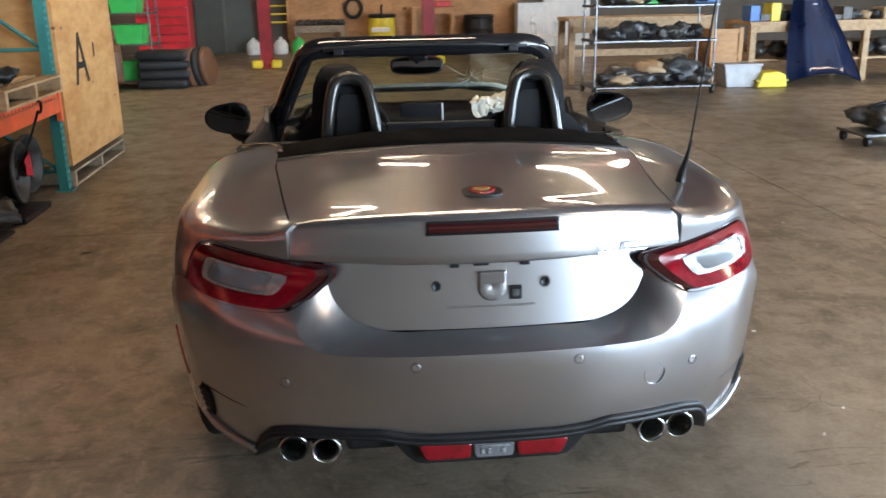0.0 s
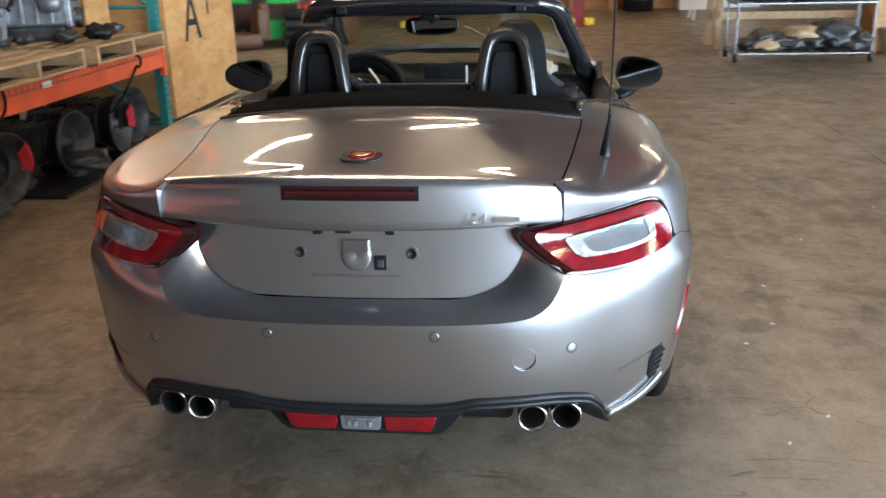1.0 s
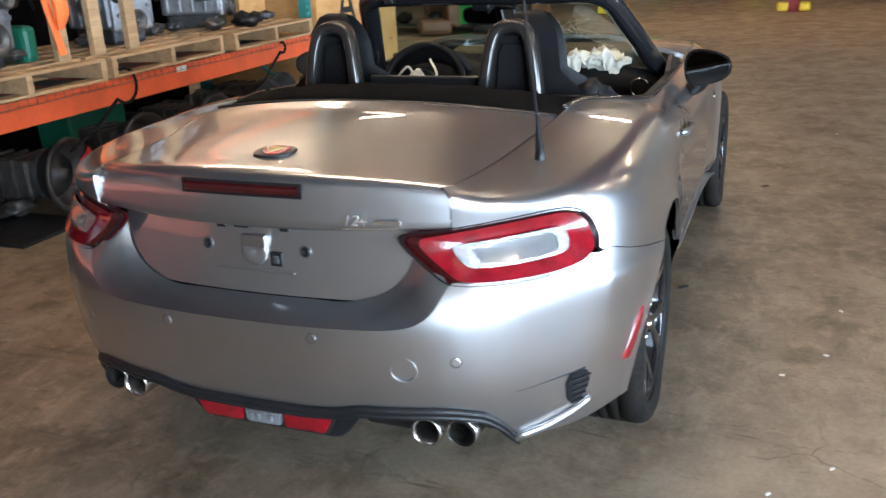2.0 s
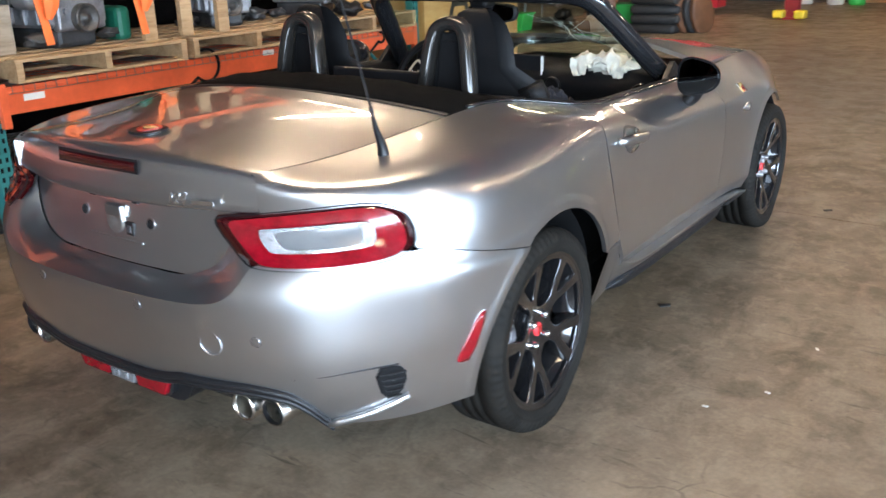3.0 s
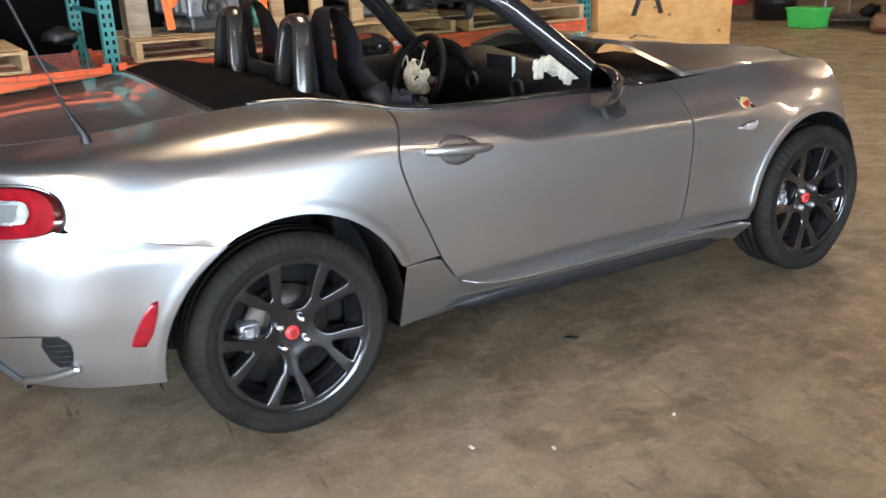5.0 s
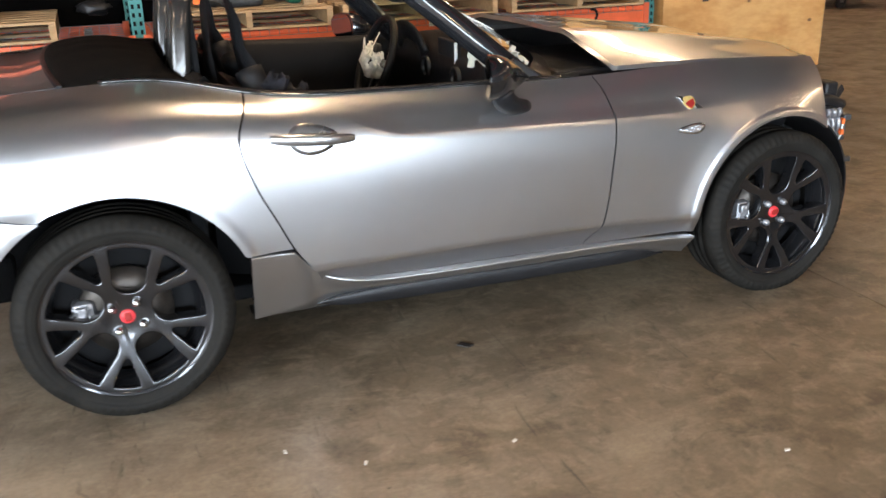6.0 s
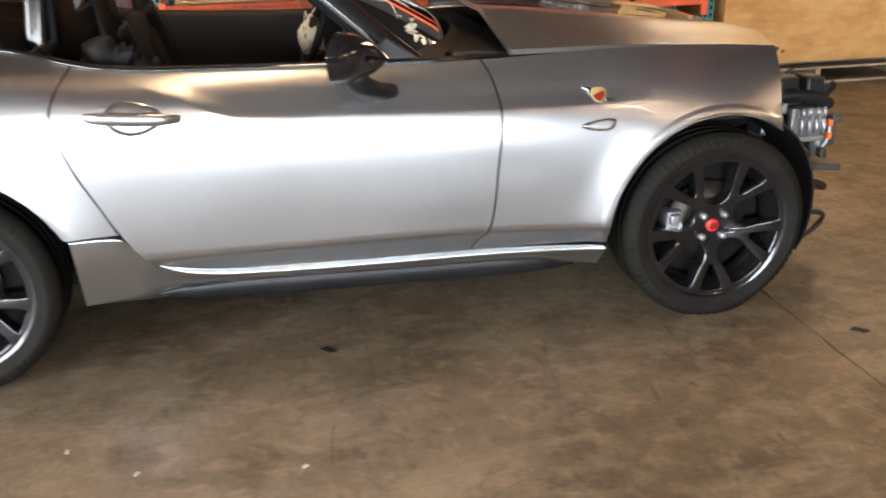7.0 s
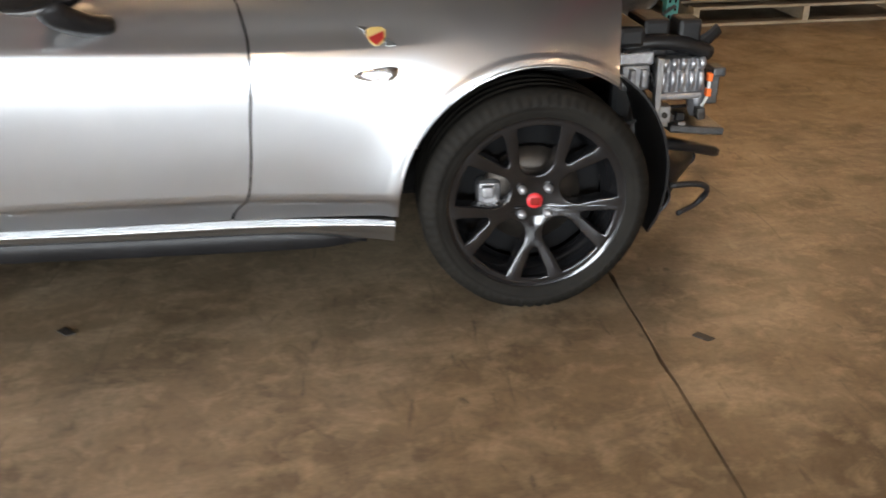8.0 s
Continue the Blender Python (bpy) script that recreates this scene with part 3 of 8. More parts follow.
rack = thing("pallet_rack", "orange and green steel pallet rack loaded with pallets of engines", "rack", (RX, 0, 0))
for y in UPRIGHTS:
    f = upright_post(RX, y, rack)
    b = upright_post(RX - 1.05, y, rack)
    for z0 in (0.15, 1.05):
        part("brace", tube([(RX - 0.05, y, z0), (RX - 1.05, y, z0 + 0.75)], 0.03, 0.03, 6, up=(0, 1, 0)), TEAL, rack)
        part("brace", tube([(RX - 0.05, y, z0), (RX - 1.05, y, z0)], 0.03, 0.03, 6, up=(0, 1, 0)), TEAL, rack)
for y0, y1 in zip(UPRIGHTS, UPRIGHTS[1:]):
    for zt in (0.745, 1.90):
        for x in (RX, RX - 1.05):
            prof = [(0.0, -0.14), (0.025, -0.14), (0.025, -0.03), (0.018, -0.022), (0.018, 0.0), (-0.03, 0.0), (-0.03, -0.14)]
            beam = part("beam", moved(prism([(x + 0.0 + a, zt + b2) for a, b2 in prof], y1 - y0 - 0.084, "y", 0.0), Matrix.Translation((0, y0 + 0.042, 0))), ORANGE, rack, "orange steel load beam")
            for yy in (y0 + 0.045, y1 - 0.045):
                part("beam_bracket", box(x - 0.005, x + 0.032, yy - 0.022, yy + 0.022, zt - 0.21, zt + 0.02, 0.003), ORANGE, beam)
        for k in range(7):
            yy = y0 + 0.3 + (y1 - y0 - 0.6) * k / 6
            part("deck_support", box(RX - 1.04, RX - 0.03, yy - 0.025, yy + 0.025, zt - 0.04, zt - 0.012), ZINC, rack)
        # wire deck with its drop-down fringe over the beam
        wires = []
        n = int((y1 - y0 - 0.2) / 0.063)
        for k in range(n):
            yy = y0 + 0.1 + k * 0.063
            wires.append(tube([(RX - 1.06, yy, zt + 0.004), (RX + 0.026, yy, zt + 0.004), (RX + 0.029, yy, zt - 0.035)], 0.005, 0.005, 4, up=(0, 1, 0)))
        for xx in (RX + 0.029,):
            wires.append(tube([(xx, y0 + 0.08, zt - 0.035), (xx, y1 - 0.08, zt - 0.035)], 0.005, 0.005, 4))
        for k in range(8):
            xx = RX - 1.0 + k * 0.14
            wires.append(tube([(xx, y0 + 0.08, zt + 0.008), (xx, y1 - 0.08, zt + 0.008)], 0.005, 0.005, 4))
        tagged(part("wire_deck", join(*wires), ZINC, rack, "rusty wire decking"), kind="stuff")
part("beam_label", box(RX + 0.026, RX + 0.028, 2.15, 2.25, 0.70, 0.735), LABEL, rack, "small white sticker")
part("beam_label", box(RX + 0.026, RX + 0.028, 0.42, 0.54, 0.665, 0.70), LABEL, rack, "small white sticker")


def pallet(x, y, z, w, d, rz=0, mat=None, group="wooden pallets"):
    """A two-way pallet: w along y, d along x, its lower face at z."""
    p = thing("wooden_pallet", "rough pine pallet with worn boards", "pallet", (x, y, z), rz, group)
    m = Matrix.Translation((x, y, z)) @ Euler((0, 0, radians(rz))).to_matrix().to_4x4()
    mat = mat or PINE
    for k in range(6):
        xx = d / 2 - 0.05 - k * (d - 0.1) / 5
        part("top_board", moved(box(xx - 0.048, xx + 0.048, -w / 2, w / 2, 0.105, 0.122, 0.002), m), mat, p)
    for k in (0, 2, 4):
        xx = d / 2 - 0.05 - k * (d - 0.1) / 4
        part("base_board", moved(box(xx - 0.048, xx + 0.048, -w / 2, w / 2, 0.0, 0.017, 0.002), m), mat, p)
    for yy in (-w / 2 + 0.022, 0, w / 2 - 0.022):
        part("stringer", moved(box(-d / 2, d / 2, yy - 0.02, yy + 0.02, 0.017, 0.105, 0.002), m), mat, p)
    return p


before = set(scene.objects)
pallet(RX - 0.46, -0.60, 0.757, 1.05, 1.0, 1)
pallet(RX - 0.44, 1.08, 0.757, 1.08, 1.02, -2)
pallet(RX - 0.45, 2.22, 0.757, 1.12, 1.02, 1)
pallet(RX - 0.42, 3.42, 0.757, 1.08, 1.0, 0)
pallet(RX - 0.46, -1.80, 0.757, 1.05, 1.0, -1)


def lump(rg, r, mat, name, parent, at, sc=(1, 1, 1), rough=0.25):
    bm = bmesh.new()
    bmesh.ops.create_icosphere(bm, subdivisions=3, radius=r)
    off = Vector((rg.uniform(0, 50), rg.uniform(0, 50), rg.uniform(0, 50)))
    for v in bm.verts:
        k = 1 + rough * noise.noise(v.co / r * 1.6 + off) + rough * 0.6 * noise.noise(v.co / r * 4 + off)
        v.co = Vector((v.co.x * sc[0] * k, v.co.y * sc[1] * k, v.co.z * sc[2] * k))
    return part(name, moved(from_bm(bm), Matrix.Translation(at)), mat, parent, "", True)


def engine(x, y, z, seed, rz=0, s=1.0, label="used car engine with pulleys and hoses, grey and black"):
    """A car engine standing on its sump, its pulley end towards +x."""
    rg = random.Random(seed)
    e = thing("car_engine", label, "engine", (x, y, z), rz, "used engines on the rack")
    m = Matrix.Translation((x, y, z)) @ Euler((0, 0, radians(rz))).to_matrix().to_4x4() @ Matrix.Scale(s, 4)

    def add(name, g, mat, smooth=False):
        part(name, moved(g, m), mat, e, "", smooth)
    add("sump", box(-0.24, 0.22, -0.15, 0.15, 0.0, 0.13, 0.03), DARKMETAL)
    add("block", box(-0.26, 0.24, -0.19, 0.19, 0.12, 0.38, 0.02), GREYMETAL)
    for k in range(5):
        add("block_rib", box(-0.22 + 0.11 * k, -0.19 + 0.11 * k, -0.21, 0.21, 0.14, 0.36, 0.006), GREYMETAL)
    add("cylinder_head", join(box(-0.25, 0.23, -0.16, 0.16, 0.38, 0.52, 0.02), *[box(-0.20 + 0.12 * k, -0.14 + 0.12 * k, -0.20, -0.15, 0.40, 0.48, 0.01) for k in range(4)]), GREYMETAL)
    add("valve_cover", box(-0.24, 0.22, -0.13, 0.13, 0.52, 0.60, 0.03), BLACK)
    add("timing_cover", join(box(0.22, 0.28, -0.18, 0.18, 0.10, 0.56, 0.02), *[moved(revolve([(0, 0.03), (0.018, 0.03), (0.02, 0)], 10, "x"), Matrix.Translation((0.27, 0.15 * math.cos(a), 0.33 + 0.2 * math.sin(a)))) for a in np.linspace(0, 6, 9)]), GREYMETAL)
    for yy, zz, r in ((0.0, 0.17, 0.085), (-0.12, 0.36, 0.055), (0.13, 0.38, 0.06), (0.02, 0.45, 0.04)):
        add("pulley", moved(revolve([(0, 0.05), (r * 0.25, 0.05), (r * 0.3, 0.02), (r * 0.75, 0.02), (r * 0.8, 0.05), (r, 0.05), (r, 0.035), (r * 0.93, 0.025), (r, 0.015), (r, 0.0)], 28, "x"), Matrix.Translation((0.28, yy, zz))), GREASE, True)
    add("alternator", moved(revolve([(0, 0.08), (0.05, 0.08), (0.07, 0.05), (0.07, -0.05), (0.05, -0.08), (0, -0.08)], 20, "x"), Matrix.Translation((0.14, -0.26, 0.30))), GREYMETAL, True)
    add("intake", join(*[tube([(-0.18 + 0.12 * k, 0.15, 0.45), (-0.18 + 0.12 * k, 0.26, 0.50), (-0.18 + 0.12 * k, 0.28, 0.38)], 0.05, 0.05, 8, n=8) for k in range(4)], tube([(-0.22, 0.28, 0.36), (0.24, 0.28, 0.36)], 0.09, 0.09, 10)), BLACK, True)
    for k in range(4):
        p0 = Vector((rg.uniform(-0.2, 0.25), rg.uniform(-0.25, 0.25), rg.uniform(0.3, 0.6)))
        pts = [p0]
        for q in range(4):
            pts.append(pts[-1] + Vector((rg.uniform(-0.12, 0.14), rg.uniform(-0.14, 0.14), rg.uniform(-0.12, 0.1))))
        add("hose", tube(pts, 0.022, 0.022, 6, n=16), CARPET, True)
    return e


def gearbox(x, y, z, seed, rz=0, red=True):
    """A gearbox lying with its bell housing towards +x."""
    g = thing("gearbox", "greasy used gearbox with an open bell housing", "gearbox", (x, y, z), rz, "gearboxes under the rack")
    m = Matrix.Translation((x, y, z)) @ Euler((0, 0, radians(rz))).to_matrix().to_4x4()
    part("bell_housing", moved(revolve([(0.10, -0.10), (0.13, -0.06), (0.20, 0.08), (0.215, 0.085), (0.215, 0.11), (0.195, 0.11), (0.17, 0.03), (0.11, -0.02), (0.0, -0.02)], 30, "x"), m @ Matrix.Translation((0, 0, 0.216))), GREASE, g, "", True)
    part("converter", moved(revolve([(0, 0.07), (0.03, 0.07), (0.04, 0.03), (0.12, 0.02), (0.15, -0.02), (0.15, -0.05)], 30, "x"), m @ Matrix.Translation((0, 0, 0.216))), DARKMETAL, g, "", True)
    part("gear_case", moved(join(box(-0.55, -0.08, -0.13, 0.13, 0.08, 0.32, 0.03), *[box(-0.5 + k * 0.1, -0.47 + k * 0.1, -0.145, 0.145, 0.07, 0.33, 0.006) for k in range(4)], tube([(-0.5, 0, 0.2), (-0.8, 0, 0.2)], 0.13, 0.13, 14)), m), GREASE, g)
    if red:
        part("shipping_cover", moved(revolve([(0.10, 0.115), (0.17, 0.135), (0.205, 0.13), (0.22, 0.10)], 10, "x", (-20, 40)), m @ Matrix.Translation((0, 0, 0.216))), REDSTEEL, g, "red plastic cover")
    return g


# loads on the rack
engine(RX - 0.42, 1.05, 0.879, 1, 8, 0.95)
engine(RX - 0.50, 2.35, 0.879, 2, -12, 0.85, "used car engine, dull grey, seen between timber posts")
engine(RX - 0.55, 3.35, 0.879, 3, 20, 0.85)
engine(RX - 0.45, -0.70, 0.879, 4, 5, 0.9)
engine(RX - 0.50, -1.85, 0.879, 5, -8, 0.9)
for y, z0, z1, ww in ((0.62, 0.879, 1.25, 0.13), (1.42, 0.90, 1.30, 0.0)):
    if ww:
        st = thing("wood_block", "short square timber block on the pallet", "timber", (RX - 0.25, y, z0))
        part("block", box(RX - 0.35, RX - 0.20, y - 0.07, y + 0.07, z0, z0 + 0.26, 0.006), PINE_OLD, st)
for y in (0.75, 1.36):
    strap = thing("ratchet_strap", "orange webbing strap hanging off an engine", "strap", (RX - 0.02, y, 0.90))
    rg = random.Random(int(y * 10))
    pts = [(RX - 0.05, y - 0.05, 1.75), (RX - 0.02, y - 0.02, 1.45), (RX - 0.03, y, 1.20), (RX + 0.0, y + 0.005, 1.05), (RX + 0.02, y + 0.01, 0.93)]
    part("webbing", tube(pts, 0.055, 0.012, 6, up=(1, 0, 0), n=20), STRAP, strap)
    part("webbing_fold", tube([(RX + 0.005, y + 0.02, 1.30), (RX + 0.025, y + 0.045, 1.17), (RX + 0.02, y + 0.02, 1.06)], 0.07, 0.03, 6, up=(1, 0, 0), n=12, taper=lambda t: 0.5 + math.sin(math.pi * t)), STRAP, strap)
for y in (1.50, 1.78, 2.08):
    tp = thing("timber_post", "upright pine board of a crate frame", "timber", (RX - 0.12, y, 0.879), group="boards of the crate frame")
    part("board", box(RX - 0.14, RX - 0.10, y - 0.045, y + 0.045, 0.879, 2.2, 0.003), PINE, tp)
pk = thing("plywood_box", "tan plywood box of loose parts on the rack", "box", (RX - 0.5, 3.78, 0.879))
part("side", join(box(RX - 0.95, RX - 0.35, 3.60, 3.62, 0.879, 1.75), box(RX - 0.95, RX - 0.35, 3.94, 3.96, 0.879, 1.75), box(RX - 0.97, RX - 0.95, 3.60, 3.96, 0.879, 1.75), box(RX - 0.36, RX - 0.34, 3.60, 3.96, 0.879, 1.75)), PLY, pk)
rg = random.Random(8)
for k in range(16):
    y = rg.uniform(-2.2, 3.9)
    jt = thing("loose_part", "small dark car part lying on a pallet", "car part", (RX - 0.2, y, 0.9), group="loose parts on the rack")
    lump(rg, rg.uniform(0.04, 0.09), rg.choice([GREASE, DARKMETAL, BLACK, BLUEPART if k % 5 == 0 else GREASE]), "casting", jt, (RX - rg.uniform(0.08, 0.5), y, 0.93), (1.2, 1.5, 0.7), 0.5)
jug = thing("green_tank", "dark green plastic tank on the rack", "tank", (RX - 0.3, 1.50, 0.9))
GREENDARK = material("dark_green_plastic", (0.01, 0.12, 0.07), 0.35, 0, 0.15, 8)
part("tank", box(RX - 0.5, RX - 0.25, 1.38, 1.48, 0.879, 1.08, 0.03), GREENDARK, jug)
# hanging cable loops on the beam
for y, r in ((1.78, 0.10), (3.55, 0.04)):
    cb = thing("cable_loop", "black cable loop hanging on the beam", "cable", (RX + 0.03, y, 0.7))
    part("cable", tube([(RX + 0.035, y + r * math.sin(a), 0.70 + r * math.cos(a)) for a in np.linspace(-0.3, 4.0, 18)] + [(RX + 0.04, y - 0.3, 0.5), (RX + 0.03, y - 0.5, 0.42)], 0.018, 0.018, 6, up=(1, 0, 0)), CARPET, cb)
gp = thing("green_crate", "dark green crate under the beam", "crate", (RX - 0.85, 2.35, 0.0))
part("crate_body", box(RX - 1.0, RX - 0.72, 2.05, 2.60, 0.0, 0.55, 0.02), GREENDARK, gp)
for k, (y, dx, rz, red) in enumerate(((-2.4, -0.35, 5, False), (-1.5, -0.3, -8, True), (-0.55, -0.35, 6, False), (0.72, -0.32, -10, True), (1.45, -0.28, 8, True), (2.22, -0.34, -5, True), (2.95, -0.30, -4, False), (3.50, -0.24, 6, True), (3.86, -0.30, -6, False))):
    gearbox(RX + dx, y, 0.02 if y < 3.2 else 0.04, 20 + k, rz, red)
for k in range(12):
    y = -2.8 + k * 0.58
    sk = thing("scrap_part", "oily black metal part on the floor under the rack", "car part", (RX - 0.3, y, 0), group="scrap under the rack")
    lump(rg, rg.uniform(0.07, 0.14), GREASE, "casting", sk, (RX - rg.uniform(0.1, 0.45), y, 0.08), (1.3, 1.3, 0.6), 0.6)
for y in (0.4, 1.1, 2.6, 3.3):
    dl = thing("dolly", "low black dolly on the floor under the rack", "dolly", (RX - 0.2, y, 0))
    part("board", box(RX - 0.55, RX + 0.02, y - 0.25, y + 0.25, 0.0, 0.02 if y < 3 else 0.04, 0.004), BLACK, dl)
# back of the rack: added black sheet standing in for the dark there
bk = thing("tarpaulin", "added black sheet standing in for the dark behind the rack", "tarpaulin", (RX - 1.3, 0, 0))
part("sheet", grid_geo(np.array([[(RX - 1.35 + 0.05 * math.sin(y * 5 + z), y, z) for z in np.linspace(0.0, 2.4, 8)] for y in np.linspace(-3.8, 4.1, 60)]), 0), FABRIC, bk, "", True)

settle(before, 0.0, -0.13)

# ---- plywood crate with a painted letter ----
CX, CY0, CY1 = -2.495, 4.05, 5.61
crate = thing("plywood_crate", "tall plywood crate marked with a black letter A", "crate", (CX - 0.6, 4.9, 0.14))
part("side_panel", box(CX - 0.018, CX, CY0, CY1, 0.165, 1.75, 0.002), PLY, crate)
part("side_panel", box(CX - 1.2, CX - 0.018, CY0, CY0 + 0.018, 0.165, 1.75, 0.002), PLY, crate)
part("side_panel", box(CX - 1.2, CX - 0.018, CY1 - 0.018, CY1, 0.165, 1.75, 0.002), PLY, crate)
part("side_panel", box(CX - 1.218, CX - 1.2, CY0, CY1, 0.165, 1.75, 0.002), PLY, crate)
part("lid", box(CX - 1.22, CX + 0.003, CY0 - 0.003, CY1 + 0.003, 1.75, 1.77, 0.002), PLY, crate)
me_a = lettering("A", 0.58, Matrix.Translation((CX + 0.001, 4.40, 0.74)) @ Euler((radians(90), 0, radians(90))).to_matrix().to_4x4() @ Matrix.Diagonal((0.95, 1, 1, 1)), INK, crate, "painted_letter", 0.0)
part("painted_mark", box(CX, CX + 0.002, 4.95, 4.985, 0.92, 1.04, 0.0005), INK, crate)
pallet(CX - 0.60, 4.83, 0.0, 1.52, 1.2, 0, PINE_OLD, "pallets on the floor")

# ---- far end of the hall ----
FY = 19.6
before = set(scene.objects)
ply = thing("plywood_partition", "orange-brown plywood partition at the far end", "partition", (0.3, FY - 0.1, 0))
for k in range(5):
    x0 = -2.30 + k * 1.06
    part("ply_sheet", box(x0, x0 + 1.055, FY - 0.06 - 0.004 * (k % 2), FY - 0.02, 0.0, 2.44, 0.002), PLYWALL, ply)
gd = thing("door_1", "grey-green steel double door, closed", "door", (-4.0, FY, 0), kind="structure")
for x0, x1 in ((-4.38, -3.735), (-3.73, -3.10)):
    lf = part("door_leaf", box(x0, x1, FY - 0.05, FY - 0.005, 0.0, 2.1, 0.005), GREENDOOR, gd)
part("meeting_strip", box(-3.765, -3.70, FY - 0.065, FY - 0.045, 0.02, 2.1, 0.003), ZINC, gd)
wp = wall("wall_white_panel", 3.64, 4.75, FY - 0.08, FY - 0.01, 0, 2.6, WHITEWALL, "white painted wall panel")


def drum(x, y, z, r, h, mat, lidmat, label, cat="barrel"):
    d = thing("barrel", label, cat, (x, y, z))
    prof = [(0, 0), (r * 0.95, 0), (r, 0.02), (r, h * 0.3), (r * 1.03, h * 0.32), (r, h * 0.34), (r, h * 0.64), (r * 1.03, h * 0.66), (r, h * 0.68), (r * 0.98, h)]
    part("body", moved(revolve(prof, 32, "z"), Matrix.Translation((x, y, z))), mat, d, "", True)
    part("lid", moved(revolve([(0, h + 0.05), (r * 0.95, h + 0.05), (r * 1.02, h + 0.03), (r * 1.02, h - 0.03), (r * 0.9, h - 0.03)], 32, "z"), Matrix.Translation((x, y, z))), lidmat, d, "", True)
    return d


dd = drum(-0.18, 18.9, 0.0, 0.30, 0.78, YELLOW, BLACK, "yellow plastic barrel with a black lid and a pump")
part("pump", moved(tube([(0, 0, 0.8), (0, 0, 1.0), (0.03, 0, 1.02)], 0.05, 0.05, 8, up=(0, 1, 0)), Matrix.Translation((-0.18, 18.9, 0))), BLACK, dd)
part("barrel_label", box(-0.42, -0.02, 18.585, 18.60, 0.45, 0.55), LABEL, dd)
bb = drum(2.03, 19.0, 0.0, 0.33, 0.72, BLACK, BLACK, "black plastic bin against the plywood", "bin")
tr = thing("hose_reel", "coiled black hose hanging on the plywood", "hose", (-0.80, FY - 0.12, 0.95))
part("coil", moved(join(*[tube([(rr * math.cos(a), -0.02 * q, rr * 1.1 * math.sin(a)) for a in np.linspace(0, 2 * math.pi, 28, endpoint=False)], 0.05, 0.05, 6, up=(0, 1, 0), closed=True) for q, rr in enumerate((0.20, 0.17, 0.19))]), Matrix.Translation((-0.80, FY - 0.10, 0.95))), BLACK, tr, "", True)


def bench(x0, x1, y0, y1, h, label, mat=PINE, legs=4, lower=False):
    b = thing("workbench", label, "workbench", ((x0 + x1) / 2, (y0 + y1) / 2, 0))
    part("worktop", box(x0, x1, y0, y1, h - 0.05, h, 0.004), mat, b)
    part("apron", box(x0 + 0.03, x1 - 0.03, y0 + 0.02, y0 + 0.06, h - 0.15, h - 0.05, 0.003), mat, b)
    n = max(2, legs // 2)
    for k in range(n):
        xx = x0 + 0.06 + (x1 - x0 - 0.12) * k / (n - 1)
        for yy in (y0 + 0.06, y1 - 0.06):
            part("leg", box(xx - 0.045, xx + 0.045, yy - 0.045, yy + 0.045, 0, h - 0.05, 0.004), mat, b)
    if lower:
        part("lower_shelf", box(x0 + 0.05, x1 - 0.05, y0 + 0.05, y1 - 0.05, 0.30, 0.33, 0.003), mat, b)
    return b


bench(-2.15, -1.0, 18.9, 19.45, 0.60, "low dark bench loaded with machine parts", PINE_OLD)
for k in range(7):
    jt = thing("bench_part", "dark machine part on the bench", "machine part", (-2 + k * 0.16, 19.1, 0.6), group="machine parts on the bench")
    lump(rg, 0.08, GREASE, "casting", jt, (-2.0 + k * 0.15, 19.1, 0.66), (1.2, 1, 0.8), 0.6)
bench(0.5, 1.5, 19.0, 19.45, 0.95, "plywood shelf with red tools", PLYWALL)
rt = thing("red_toolbox", "small red toolbox on the shelf", "toolbox", (1.2, 19.2, 0.95))
part("toolbox_body", box(1.05, 1.40, 19.05, 19.25, 0.95, 1.08, 0.02), REDSTEEL, rt)
# yellow shelves and buckets beside the post
ys = thing("yellow_shelf", "yellow steel wall shelf", "shelf", (-2.6, FY - 0.2, 0))
for z in (0.66, 0.84, 1.02, 1.2):
    part("shelf_board", box(-2.90, -2.32, FY - 0.35, FY - 0.05, z, z + 0.03, 0.004), YELLOW, ys)
for x in (-2.92, -2.30):
    part("shelf_side", box(x - 0.01, x + 0.01, FY - 0.35, FY - 0.05, 0.3, 1.6, 0.003), PLYWALL, ys)
for x, mat, lab in ((-3.05, WHITEPLASTIC, "white plastic jug on the floor"), (-2.45, WHITEPLASTIC, "white plastic jug on the floor"), (-2.05, GREENBIN, "green plastic tub on the floor")):
    j = thing("jug", lab, "jug", (x, 18.9, 0))
    part("jug_body", moved(revolve([(0, 0), (0.14, 0), (0.16, 0.03), (0.16, 0.22), (0.10, 0.30), (0.04, 0.33), (0.04, 0.37), (0, 0.37)], 20, "z"), Matrix.Translation((x, 18.9, 0))), mat, j, "", True)
for x in (-2.44, 0.59):
    po = thing("red_post", "dark red steel column with yellow feet", "column", (x, 15.45, 0), kind="structure")
    part("post", join(box(x - 0.11, x + 0.11, 15.36, 15.39, 0, HZ), box(x - 0.11, x + 0.11, 15.53, 15.56, 0, HZ), box(x - 0.02, x + 0.02, 15.39, 15.53, 0, HZ)), DARKRED_POST, po)
    part("base_plate", box(x - 0.2, x + 0.2, 15.25, 15.65, 0, 0.03, 0.004), DARKRED_POST, po)
    for dx in (-0.19, 0.16):
        part("yellow_foot", moved(box(-0.09, 0.09, -0.15, 0.08, 0, 0.14, 0.03), Matrix.Translation((x + dx + 0.03, 15.28, 0.02))), YELLOW, po)
